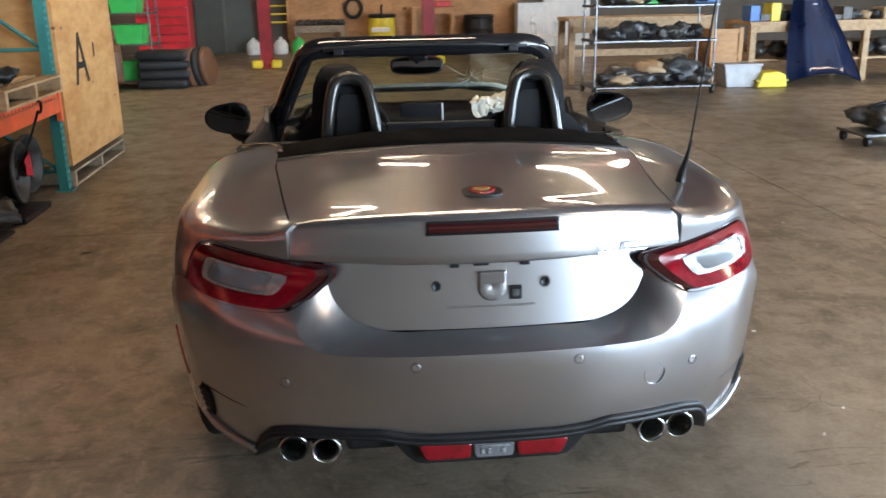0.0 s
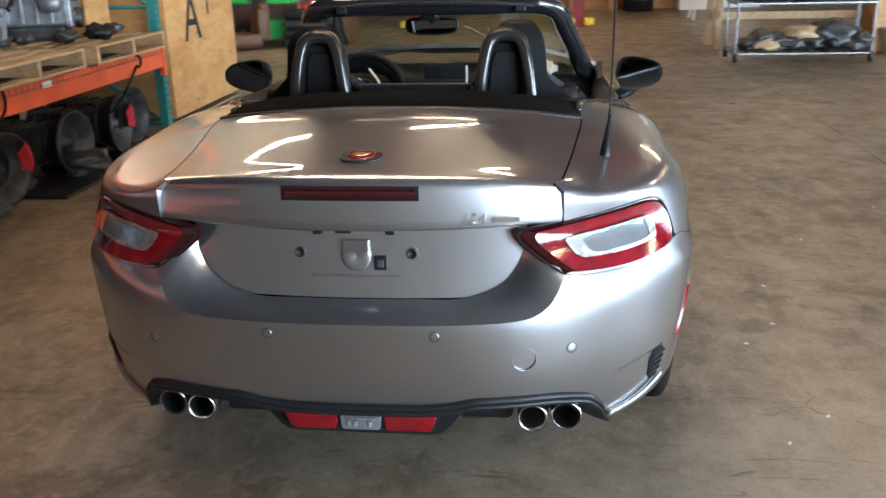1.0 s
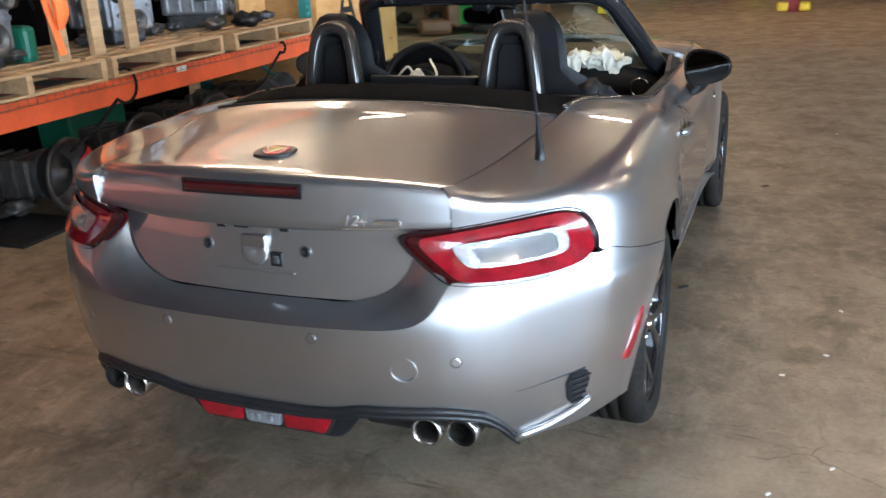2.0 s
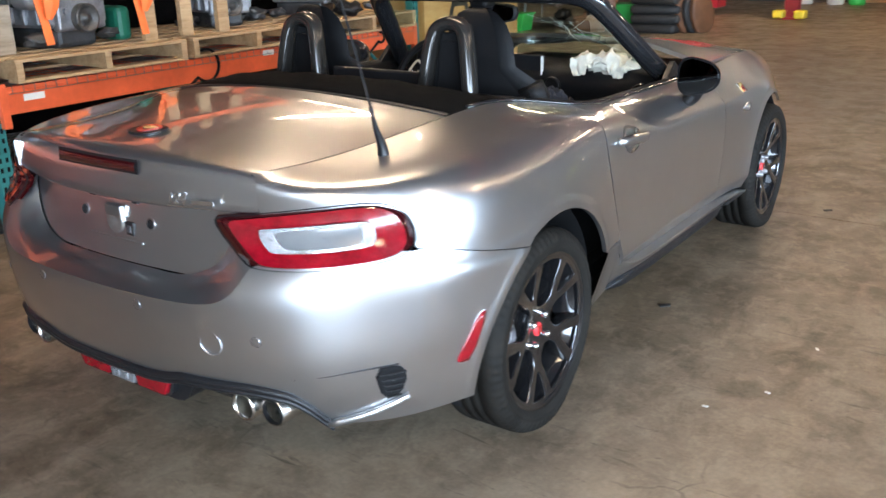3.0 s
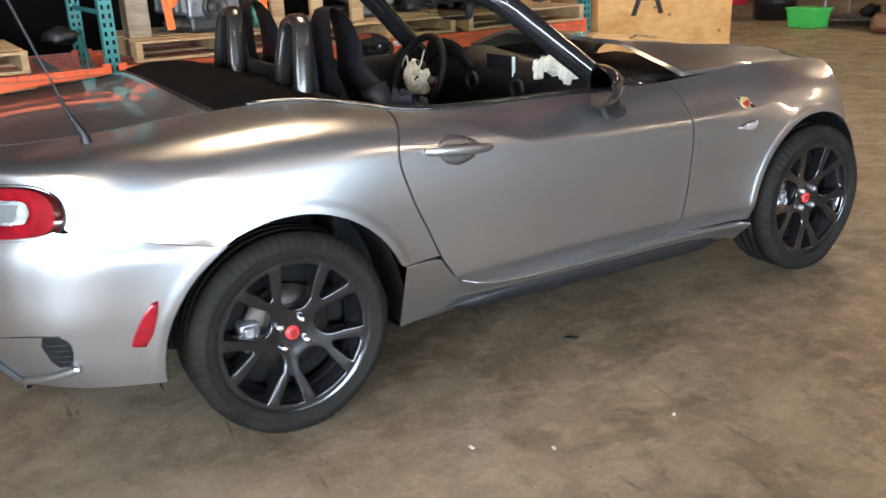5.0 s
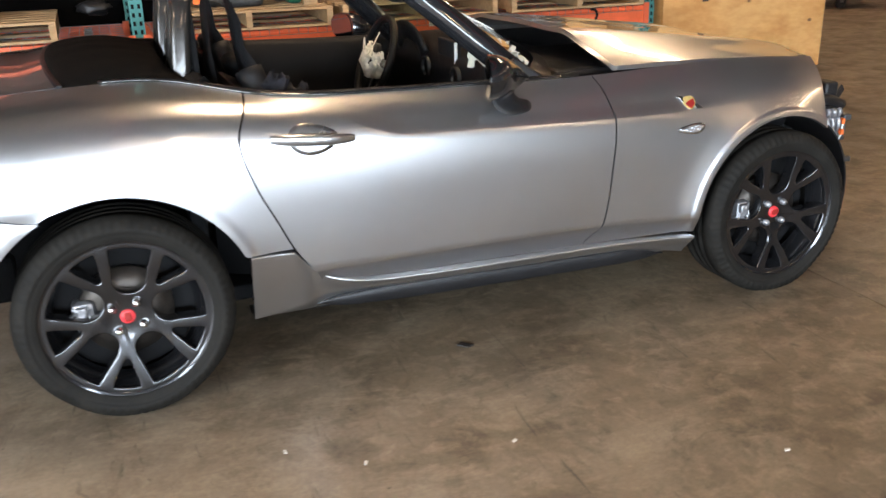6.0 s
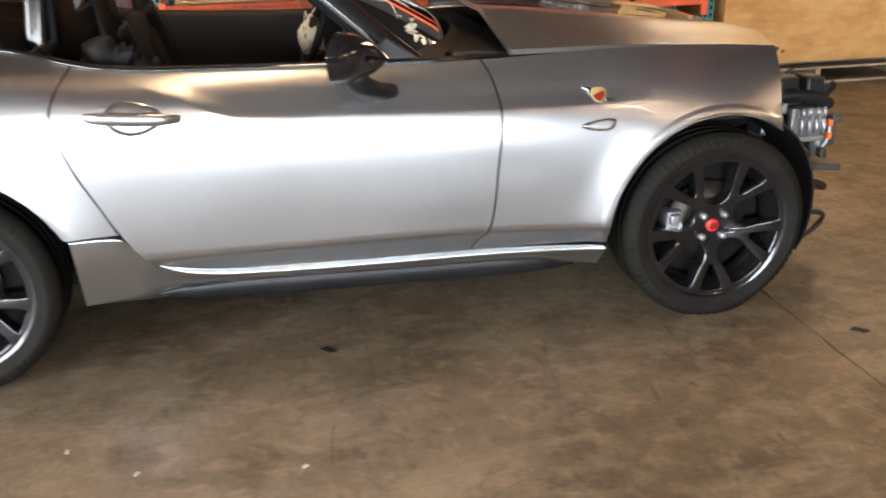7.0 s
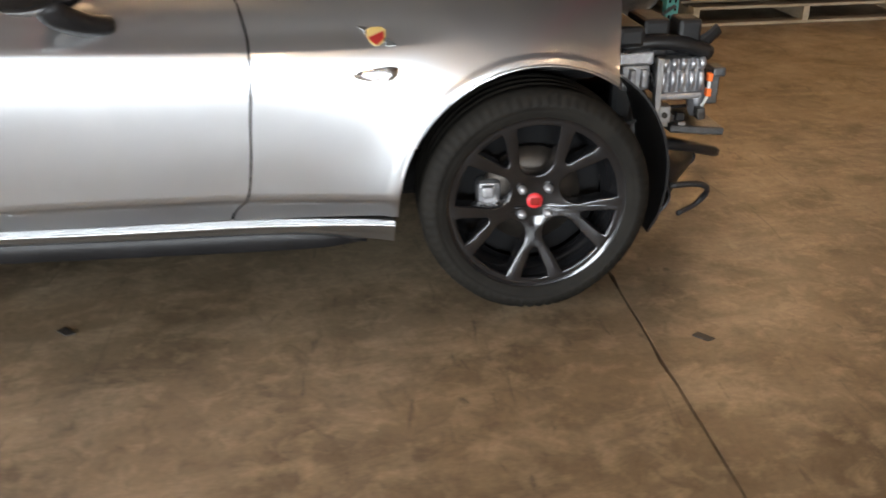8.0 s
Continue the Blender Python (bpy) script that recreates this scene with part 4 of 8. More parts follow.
# white chair and boxes before the white panel
wc = thing("garden_chair", "white plastic garden chair", "chair", (3.08, 16.6, 0))
cm = Matrix.Translation((3.08, 16.6, 0))
part("seat", moved(box(-0.25, 0.25, -0.22, 0.25, 0.38, 0.42, 0.01), cm), WHITEPLASTIC, wc)
part("backrest", moved(join(*[tube([(x, 0.24, 0.42), (x * 0.9, 0.30, 0.80)], 0.04, 0.015, 6, up=(0, 1, 0)) for x in (-0.2, -0.1, 0, 0.1, 0.2)], tube([(-0.24, 0.25, 0.42), (-0.22, 0.31, 0.75), (0, 0.33, 0.85), (0.22, 0.31, 0.75), (0.24, 0.25, 0.42)], 0.05, 0.03, 8, up=(0, 1, 0), n=18)), cm), WHITEPLASTIC, wc)
for sx in (-0.24, 0.24):
    for sy in (-0.22, 0.24):
        part("leg", moved(tube([(sx, sy, 0.4), (sx * 1.15, sy * 1.15, 0)], 0.05, 0.04, 6, up=(0, 1, 0)), cm), WHITEPLASTIC, wc)
    part("armrest", moved(tube([(sx, -0.22, 0.40), (sx * 1.1, -0.22, 0.62), (sx * 1.1, 0.26, 0.64)], 0.05, 0.03, 6, n=10), cm), WHITEPLASTIC, wc)
cb = thing("white_cabinet", "white metal cabinet beside the chair", "cabinet", (3.4, 19.2, 0))
part("cabinet_body", box(2.92, 3.62, 19.0, 19.4, 0, 1.0, 0.01), WHITEPLASTIC, cb)
part("cabinet_door", box(2.95, 3.27, 18.985, 19.0, 0.05, 0.95, 0.004), WHITEPLASTIC, cb)

settle(before, 0.5, -1.4)
before = set(scene.objects)

# ---- left background: parts shelf, tool chest, stacked seats ----
sh = thing("parts_shelf", "wire shelving with green bins and dark parts", "shelf", (-4.9, 12.5, 0))
for x in (-6.2, -4.0):
    for y in (12.15, 12.75):
        part("post", tube([(x, y, 0), (x, y, 1.9)], 0.03, 0.03, 8, up=(0, 1, 0)), ZINC, sh)
for z in (0.08, 0.62, 1.08, 1.55):
    part("shelf_deck", box(-6.22, -3.98, 12.12, 12.78, z, z + 0.03, 0.005), ZINC, sh)
for x, z in ((-4.32, 0.65), (-4.35, 1.11), (-5.0, 0.65), (-5.6, 1.11), (-4.40, 0.11)):
    gb = thing("green_bin", "bright green plastic storage bin", "bin", (x, 12.3, z), group="green bins")
    part("bin_body", moved(join(prism([(-0.18, 0), (0.18, 0), (0.22, 0.27), (-0.22, 0.27)], 0.5, "y", 0.01), box(-0.24, 0.24, -0.02, 0.52, 0.26, 0.29, 0.006)), Matrix.Translation((x, 12.12, z))), GREENBIN, gb)
for k in range(10):
    jt = thing("shelf_part", "dark car part on the shelf", "car part", (-6 + k * 0.2, 12.4, 0.65), group="parts on the shelf")
    lump(rg, 0.12, rg.choice([GREASE, BLACK]), "casting", jt, (-6.0 + 0.19 * k, 12.4, (0.72, 1.2, 0.2)[k % 3]), (1, 1, 0.8), 0.5)
tc_ = thing("tool_chest", "red rolling tool chest with drawers", "tool chest", (-4.4, 15.6, 0))
part("chest_body", box(-4.95, -3.98, 15.4, 15.9, 0.12, 1.5, 0.01), REDSTEEL, tc_)
for k in range(8):
    dr = part("drawer", box(-4.92, -4.01, 15.385, 15.41, 0.18 + k * 0.16, 0.32 + k * 0.16, 0.004), REDSTEEL, tc_)
    part("drawer_handle", box(-4.90, -4.03, 15.37, 15.388, 0.30 + k * 0.16, 0.312 + k * 0.16, 0.002), CHROME, dr)
for sx in (-4.85, -4.08):
    part("caster", moved(revolve([(0, -0.02), (0.06, -0.02), (0.06, 0.02), (0, 0.02)], 16, "x"), Matrix.Translation((sx, 15.5, 0.06))), BLACK, tc_)


def car_seat(x, y, z, rz, mat, tip=0, label="", grp="stored car seats"):
    s = thing("salvaged_car_chair", label, "car seat", (x, y, z), rz, grp)
    m = Matrix.Translation((x, y, z)) @ Euler((radians(tip), 0, radians(rz))).to_matrix().to_4x4()
    part("cushion", moved(join(box(-0.24, 0.24, -0.50, 0.0, 0.02, 0.20, 0.05), box(-0.27, -0.17, -0.48, 0.0, 0.05, 0.24, 0.04), box(0.17, 0.27, -0.48, 0.0, 0.05, 0.24, 0.04)), m), mat, s, "", True)
    part("backrest", moved(join(prism([(-0.24, 0.12), (0.24, 0.12), (0.25, 0.5), (0.20, 0.70), (-0.20, 0.70), (-0.25, 0.5)], 0.14, "y", 0.04), box(-0.27, -0.18, -0.06, 0.1, 0.15, 0.6, 0.03), box(0.18, 0.27, -0.06, 0.1, 0.15, 0.6, 0.03)), m), mat, s, "", True)
    part("headrest", moved(box(-0.13, 0.13, 0.0, 0.11, 0.72, 0.90, 0.04), m), mat, s, "", True)
    return s


car_seat(-5.15, 12.9, 0.0, 20, BROWNSEAT, 0, "brown leather car seat on the floor")
car_seat(-4.55, 11.75, 0.0, -60, BROWNSEAT, 0, "brown leather car seat on the floor")
# stacked black seat cushions with brown edges
for k in range(4):
    cs = thing("seat_cushion", "black rear seat cushion in a stack", "car seat", (-3.85, 12.1, k * 0.14), group="stacked seat cushions")
    part("cushion", moved(box(-0.38, 0.38, -0.28, 0.28, 0, 0.138, 0.05), Matrix.Translation((-3.82 + 0.02 * (k % 2), 12.1, k * 0.14)) @ Euler((0, 0, radians(6 * (k % 3) - 4))).to_matrix().to_4x4()), BLACKSEAT, cs, "", True)
for k in range(3):
    bs = thing("salvaged_chair_back", "brown and black seat back leaning on the stack", "car seat", (-3.38 + k * 0.07, 12.2, 0), group="leaning seat backs")
    part("back_panel", moved(prism([tuple(p) for p in round_loop([(-0.26, 0), (0.26, 0), (0.24, 0.62), (-0.24, 0.62)], 2)], 0.09, "y", 0.03), Matrix.Translation((-3.30 + k * 0.10, 12.25 + 0.05 * k, 0.0)) @ Euler((radians(-4), radians(-24), radians(75))).to_matrix().to_4x4()), (BROWNSEAT, BLACKSEAT, BROWNSEAT)[k], bs, "", True)
bn = drum(-7.3, 12.4, 0.0, 0.33, 0.85, BLACK, BLACK, "black wheeled bin by the shelves", "bin")
g2 = thing("green_tub", "bright green plastic tub of small parts on the floor", "tub", (-6.05, 11.55, 0))
part("tub_body", moved(join(prism([(-0.20, 0), (0.20, 0), (0.25, 0.26), (-0.25, 0.26)], 0.36, "y", 0.01), box(-0.26, 0.26, -0.02, 0.38, 0.25, 0.28, 0.006)), Matrix.Translation((-6.05, 11.4, 0))), GREENBIN, g2)
rc = thing("red_trolley", "red steel flat trolley on casters", "trolley", (-8.2, 11.8, 0))
part("deck", box(-8.9, -7.75, 11.3, 12.3, 0.22, 0.30, 0.01), REDSTEEL, rc)
for sx in (-8.7, -7.95):
    part("caster", moved(revolve([(0, -0.025), (0.09, -0.025), (0.09, 0.025), (0, 0.025)], 16, "x"), Matrix.Translation((sx, 11.45, 0.09))), BLACK, rc)
    part("caster_fork", box(sx - 0.03, sx + 0.03, 11.42, 11.48, 0.09, 0.23, 0.004), ZINC, rc)

settle(before, 0.6, -0.9)
before = set(scene.objects)

# ---- right background: wire cart, crate, bench, blue bonnet, trolley ----
cart_seen = set(scene.objects)
cart = thing("wire_cart", "chrome wire shelf cart full of dark car parts", "cart", (3.4, 9.5, 0))
for x in (2.63, 4.22):
    for y in (9.15, 9.75):
        part("post", tube([(x, y, 0.10), (x, y, 1.75)], 0.028, 0.028, 8, up=(0, 1, 0)), ZINC, cart)
        part("caster", moved(revolve([(0, -0.018), (0.06, -0.018), (0.065, 0), (0.06, 0.018), (0, 0.018)], 16, "x"), Matrix.Translation((x, y, 0.065))), BLACK, cart)
CART_Z = (0.11, 0.70, 1.14, 1.6)
for z in CART_Z:
    fr = join(tube([(2.61, 9.13, z), (4.24, 9.13, z)], 0.03, 0.03, 6), tube([(2.61, 9.77, z), (4.24, 9.77, z)], 0.03, 0.03, 6), tube([(2.61, 9.13, z), (2.61, 9.77, z)], 0.03, 0.03, 6), tube([(4.24, 9.13, z), (4.24, 9.77, z)], 0.03, 0.03, 6),
              *[tube([(2.62 + k * 0.0405, 9.13, z + 0.012), (2.62 + k * 0.0405, 9.77, z + 0.012)], 0.006, 0.006, 4) for k in range(41)])
    tagged(part("wire_shelf", fr, ZINC, cart), "chrome wire grid shelf", kind="stuff")
rg = random.Random(31)
for z, n in ((0.11, 18), (0.70, 15), (1.14, 12)):
    for k in range(n):
        r = rg.uniform(0.09, 0.18) if z < 0.5 else rg.uniform(0.06, 0.13)
        x = 2.75 + 1.35 * (k + 0.5) / n
        cp = thing("cart_part", "black plastic or metal car part on the cart", "car part", (x, 9.4, z), group="parts on the wire cart")
        sc = (rg.uniform(0.8, 1.9), 1.4, rg.uniform(0.5, 1.0))
        lump(rg, r, rg.choice([BLACK, GREASE, DARKMETAL, GREASE, CARD if k % 6 == 3 else BLACK]), "casting", cp, (x, 9.35 + rg.uniform(-0.1, 0.15), z + 0.02 + r * sc[2]), sc, 0.55)
settle(cart_seen, -0.12, -0.65)
bt = bench(2.5, 4.7, 9.95, 10.7, 0.95, "pine workbench behind the wire cart", PINE)
for x0, x1, z in ((2.56, 4.64, 0.405), (2.56, 4.64, 0.74)):
    part("rail", box(x0, x1, 9.925, 9.955, z, z + 0.10, 0.003), PINE, bt)
cart_seen = set(scene.objects)
for x, mat in ((3.55, GREENBIN), (4.30, BLUEPART)):
    gb = thing("plastic_bin", "coloured plastic bin standing on the cart", "bin", (x, 9.4, 1.14))
    part("bin_body", moved(prism([(-0.17, 0), (0.17, 0), (0.20, 0.2), (-0.20, 0.2)], 0.4, "y", 0.01), Matrix.Translation((x - 0.15, 9.3, 1.16))), mat, gb)
settle(cart_seen, -0.12, -0.65)
wo = thing("wooden_crate", "brown wooden crate by the workbench", "crate", (4.6, 9.6, 0))
part("crate_panel", join(box(4.42, 4.88, 9.42, 9.44, 0.02, 0.78, 0.003), box(4.42, 4.44, 9.44, 10.0, 0.02, 0.78), box(4.86, 4.88, 9.44, 10.0, 0.02, 0.78)), PLYWALL, wo)
for x in (4.42, 4.83):
    part("crate_batten", box(x, x + 0.06, 9.40, 9.425, 0.0, 0.80, 0.003), PLYWALL, wo)
for z in (0.02, 0.38, 0.72):
    part("crate_batten", box(4.48, 4.83, 9.402, 9.425, z, z + 0.06, 0.003), PLYWALL, wo)
tb = thing("plastic_tub", "grey translucent plastic storage tub", "tub", (4.78, 9.25, 0))
part("tub_body", moved(join(prism([(-0.22, 0), (0.22, 0), (0.27, 0.30), (-0.27, 0.30)], 0.34, "y", 0.015), box(-0.285, 0.285, -0.015, 0.355, 0.29, 0.32, 0.006)), Matrix.Translation((4.78, 9.08, 0))), TUB, tb)
yb = thing("yellow_tub", "yellow plastic mop bucket lying on the floor", "tub", (5.17, 9.1, 0))
part("tub_body", moved(join(prism([(-0.22, 0), (0.22, 0), (0.19, 0.17), (0.08, 0.22), (-0.15, 0.20)], 0.3, "y", 0.02), box(-0.23, 0.23, -0.01, 0.31, 0.08, 0.10, 0.005)), Matrix.Translation((5.17, 8.97, 0))), YELLOW, yb)
wb2 = bench(5.05, 8.6, 9.55, 10.5, 0.86, "long pine workbench covered with parts", PINE, 6, True)
rg = random.Random(77)
for k in range(22):
    x = 5.15 + k * 0.155
    wp_ = thing("bench_item", "assorted boxed or loose part on the workbench", "car part", (x, 9.8, 0.86), group="things on the long workbench")
    h = rg.uniform(0.06, 0.26)
    mt = rg.choice([BLACK, GREASE, CARD, YELLOW, WHITEPLASTIC, BLUEPART, DARKMETAL, CARD])
    if rg.random() < 0.5:
        part("carton", box(x - 0.07, x + 0.07, 9.65, 9.95, 0.862, 0.862 + h, 0.008), mt, wp_)
    else:
        lump(rg, h / 2, mt, "casting", wp_, (x, 9.75, 0.86 + h / 2 * 0.8), (1.2, 1.2, 0.8), 0.5)
for k in range(10):
    x = 5.3 + k * 0.33
    wp_ = thing("shelf_item", "dark part on the bench's lower shelf", "car part", (x, 9.9, 0.33), group="things under the long workbench")
    lump(rg, 0.14, rg.choice([BLACK, GREASE, CARD]), "casting", wp_, (x, 9.85, 0.45), (1.1, 1, 0.8), 0.5)


def blue_bonnet():
    """A car bonnet standing on its front edge and leaning back."""
    P = np.empty((24, 25, 3))
    for i, t in enumerate(np.linspace(0, 1, 24)):
        half = 0.56 * (1 - t) + 0.24 * t + 0.03 * math.sin(math.pi * t)
        for j, u in enumerate(np.linspace(-1, 1, 25)):
            x = 6.05 + half * u - 0.12 * t
            arch = 0.14 * (1 - u * u) if i == 0 else 0.14 * (1 - u * u) * max(0, 1 - t * 5)
            P[i, j] = (x, 9.12 + 0.42 * t + 0.10 * u * u - 0.04 * math.exp(-((abs(u) - 0.5) / 0.15) ** 2), 0.01 + 1.14 * t + arch * (1 - t))
    return grid_geo(P, 0.02)


bbn = thing("blue_car_bonnet", "dark blue car bonnet leaning against the workbench", "car part", (6.0, 9.2, 0))
part("panel", blue_bonnet(), BLUE, bbn, "", True)
part("nozzle", box(5.93, 5.99, 9.50, 9.53, 1.08, 1.10, 0.004), WHITEPLASTIC, bbn)
settle(before, 0.28, 0.0)
before = set(scene.objects)
dolly = thing("engine_dolly", "low wheeled dolly carrying a black machine part", "dolly", (4.3, 4.7, 0))
part("deck", box(3.98, 4.75, 4.45, 4.95, 0.09, 0.12, 0.01), ZINC, dolly)
for x in (4.03, 4.25, 4.7):
    for y in (4.5, 4.9):
        part("caster", moved(revolve([(0, -0.018), (0.042, -0.018), (0.045, 0), (0.042, 0.018), (0, 0.018)], 16, "x"), Matrix.Translation((x, y, 0.045))), BLACK, dolly)
rg = random.Random(5)
dp = thing("machine_part", "black cast machine part with hoses on a dolly", "machine part", (4.35, 4.7, 0.12))
lump(rg, 0.17, GREASE, "casting", dp, (4.22, 4.68, 0.24), (1.2, 1.2, 0.75), 0.7)
lump(rg, 0.15, BLACK, "housing", dp, (4.48, 4.7, 0.26), (1.3, 1.1, 0.9), 0.7)
part("hose", tube([(4.05, 4.6, 0.33), (4.15, 4.55, 0.38), (4.3, 4.55, 0.36), (4.4, 4.6, 0.40)], 0.03, 0.03, 8, n=16), BLACK, dp, "", True)
settle(before, 0.17, 0.0)
# small litter on the floor
LITTER = material("paper_scrap", (0.60, 0.57, 0.52), 0.8, 0, 0.1, 30)
rg = random.Random(12)
for x, y, dark in ((1.36, 0.54, 0), (1.08, 2.71, 1), (0.82, 1.05, 1), (1.36, -0.18, 0), (1.22, 0.35, 0), (1.42, 0.95, 0), (1.75, 1.6, 0), (2.0, 3.1, 0), (1.2, -0.35, 0), (1.9, 0.2, 0), (-1.9, 2.2, 1), (2.2, 5.6, 1), (1.5, 4.2, 0), (2.3, 2.2, 0)):
    ft = thing("floor_scrap", "small dark chip on the floor" if dark else "tiny pale paper scrap on the floor", "litter", (x, y, 0), group="litter on the floor")
    a = rg.uniform(0, 6)
    s = 0.028 if dark else 0.010
    part("scrap", moved(prism([(-s, -s * 0.3), (s * 0.8, -s * 0.5), (s, s * 0.4), (-s * 0.6, s * 0.5)], 0.004, "z", 0.001), Matrix.Translation((x, y, 0.0)) @ Euler((0, 0, a)).to_matrix().to_4x4()), INK if dark else LITTER, ft)

# ---- the convertible: x to its right, y ahead, z up, rear axle at y = 0 ----
Y1, AXLE_F, HUB_Z, ARCH_R, ARCH_F = -0.15, 2.31, 0.302, 0.378, 0.363


def pchip(xs, ys, x):
    """Smooth monotone interpolation."""
    xs, ys = np.array(xs, float), np.array(ys, float)
    h, d = np.diff(xs), np.diff(ys) / np.diff(xs)
    m = np.zeros(len(xs))
    m[0], m[-1] = d[0], d[-1]
    for i in range(1, len(xs) - 1):
        if d[i - 1] * d[i] > 0:
            w1, w2 = 2 * h[i] + h[i - 1], h[i] + 2 * h[i - 1]
            m[i] = (w1 + w2) / (w1 / d[i - 1] + w2 / d[i])
    x = np.clip(x, xs[0], xs[-1])
    k = np.clip(np.searchsorted(xs, x, side="right") - 1, 0, len(xs) - 2)
    t = (x - xs[k]) / h[k]
    return ((2 * t ** 3 - 3 * t ** 2 + 1) * ys[k] + (t ** 3 - 2 * t ** 2 + t) * h[k] * m[k]
            + (-2 * t ** 3 + 3 * t ** 2) * ys[k + 1] + (t ** 3 - t ** 2) * h[k] * m[k + 1])


# the flank: seven rows from the bottom edge to the belt, along s (0 tail's middle, 1 at Y1, then metres)
S_Z = [0, 0.3, 0.5, 0.7, 1, 1.3, 1.65, 2.15, 2.7, 3.15, 3.45, 3.85]
S_X = [1, 1.3, 1.65, 2.15, 2.7, 3.15, 3.45, 3.85]
ROW_Z = [
    [0.25, 0.25, 0.24, 0.23, 0.22, 0.22, 0.22, 0.21, 0.20, 0.20, 0.20, 0.20],
    [0.36, 0.36, 0.36, 0.36, 0.36, 0.36, 0.365, 0.366, 0.366, 0.36, 0.36, 0.36],
    [0.50] * 12,
    [0.613, 0.63, 0.65, 0.66, 0.67, 0.66, 0.64, 0.63, 0.62, 0.62, 0.62, 0.59],
    [0.79, 0.79, 0.795, 0.80, 0.805, 0.81, 0.79, 0.757, 0.735, 0.735, 0.742, 0.715],
    [0.885, 0.875, 0.872, 0.88, 0.90, 0.905, 0.855, 0.822, 0.805, 0.812, 0.810, 0.785],
    [0.925, 0.915, 0.905, 0.91, 0.935, 0.942, 0.885, 0.866, 0.858, 0.868, 0.860, 0.825],
]
ROW_X = [
    [0.825, 0.83, 0.825, 0.822, 0.822, 0.83, 0.81, 0.74],
    [0.85, 0.855, 0.843, 0.831, 0.830, 0.846, 0.85, 0.765],
    [0.866, 0.868, 0.851, 0.839, 0.836, 0.844, 0.847, 0.778],
    [0.870, 0.870, 0.854, 0.843, 0.837, 0.837, 0.838, 0.772],
    [0.855, 0.855, 0.843, 0.832, 0.821, 0.810, 0.803, 0.738],
    [0.770, 0.775, 0.797, 0.790, 0.782, 0.764, 0.752, 0.692],
    [0.565, 0.565, 0.740, 0.740, 0.732, 0.715, 0.69, 0.63],
]
ROW_REAR = [-0.822, -0.887, -0.917, -0.927, -0.844, -0.832, -0.757]
ROW_POW = [2.65, 2.65, 2.65, 2.6, 2.5, 3.2, 9.0]
NS, NV = 386, 121
SS = np.linspace(0, 3.85, NS)


def smooth1(a, sigma, axis):
    k = np.arange(-3 * math.ceil(sigma), 3 * math.ceil(sigma) + 1)
    w = np.exp(-0.5 * (k / sigma) ** 2)
    w /= w.sum()
    r = len(k) // 2
    pad = [(r, r) if i == axis else (0, 0) for i in range(a.ndim)]
    b = np.pad(a, pad, mode="reflect", reflect_type="odd")
    return np.apply_along_axis(lambda v: np.convolve(v, w, "valid"), axis, b)


def flank_raster():
    rows = []
    for zs, xs, yr, pw in zip(ROW_Z, ROW_X, ROW_REAR, ROW_POW):
        z = smooth1(pchip(S_Z, zs, SS), 8, 0)
        x = smooth1(pchip(S_X, xs, np.maximum(SS, 1)), 8, 0)
        th = np.clip(SS, 0, 1) * math.pi / 2
        px = np.where(SS < 1, x * np.sin(th) ** (2 / pw), x)
        py = np.where(SS < 1, yr + (Y1 - yr) * (1 - np.clip(np.cos(th), 0, 1) ** (2 / pw)), Y1 + SS - 1)
        rows.append(np.stack([px, py, z], 1))
    # the gap beside the boot lid runs straight
    k = np.clip((SS - 0.345) / 0.655, 0, 1)
    edge_x = np.where(SS < 0.345, 0.490 * SS / 0.345, 0.490 + 0.075 * k)
    edge_y = np.where(SS < 0.345, -0.79 + 0.025 * (SS / 0.345) ** 2, -0.765 + 0.615 * k)
    rows[6][:, 0] = np.where(SS < 1, edge_x, rows[6][:, 0])
    rows[6][:, 1] = np.where(SS < 1, edge_y, rows[6][:, 1])
    rows = np.array(rows)
    v = np.linspace(0, 6, NV)
    out = np.empty((NS, NV, 3))
    for i in range(NS):
        for c in range(3):
            out[i, :, c] = pchip(range(7), rows[:, i, c], v)
    return smooth1(smooth1(out, 4.0, 1), 3.0, 0)


FLANK = flank_raster()


def crease_z(y):
    return pchip([0.55, 0.64, 0.755, 0.87, 1.1, 1.5, 1.82, 2.2], [0.865, 0.835, 0.786, 0.754, 0.743, 0.728, 0.722, 0.73], y)


def tuck_z(y):
    return pchip([0.4, 1.2, 1.57, 1.85], [0.362, 0.359, 0.353, 0.340], y)


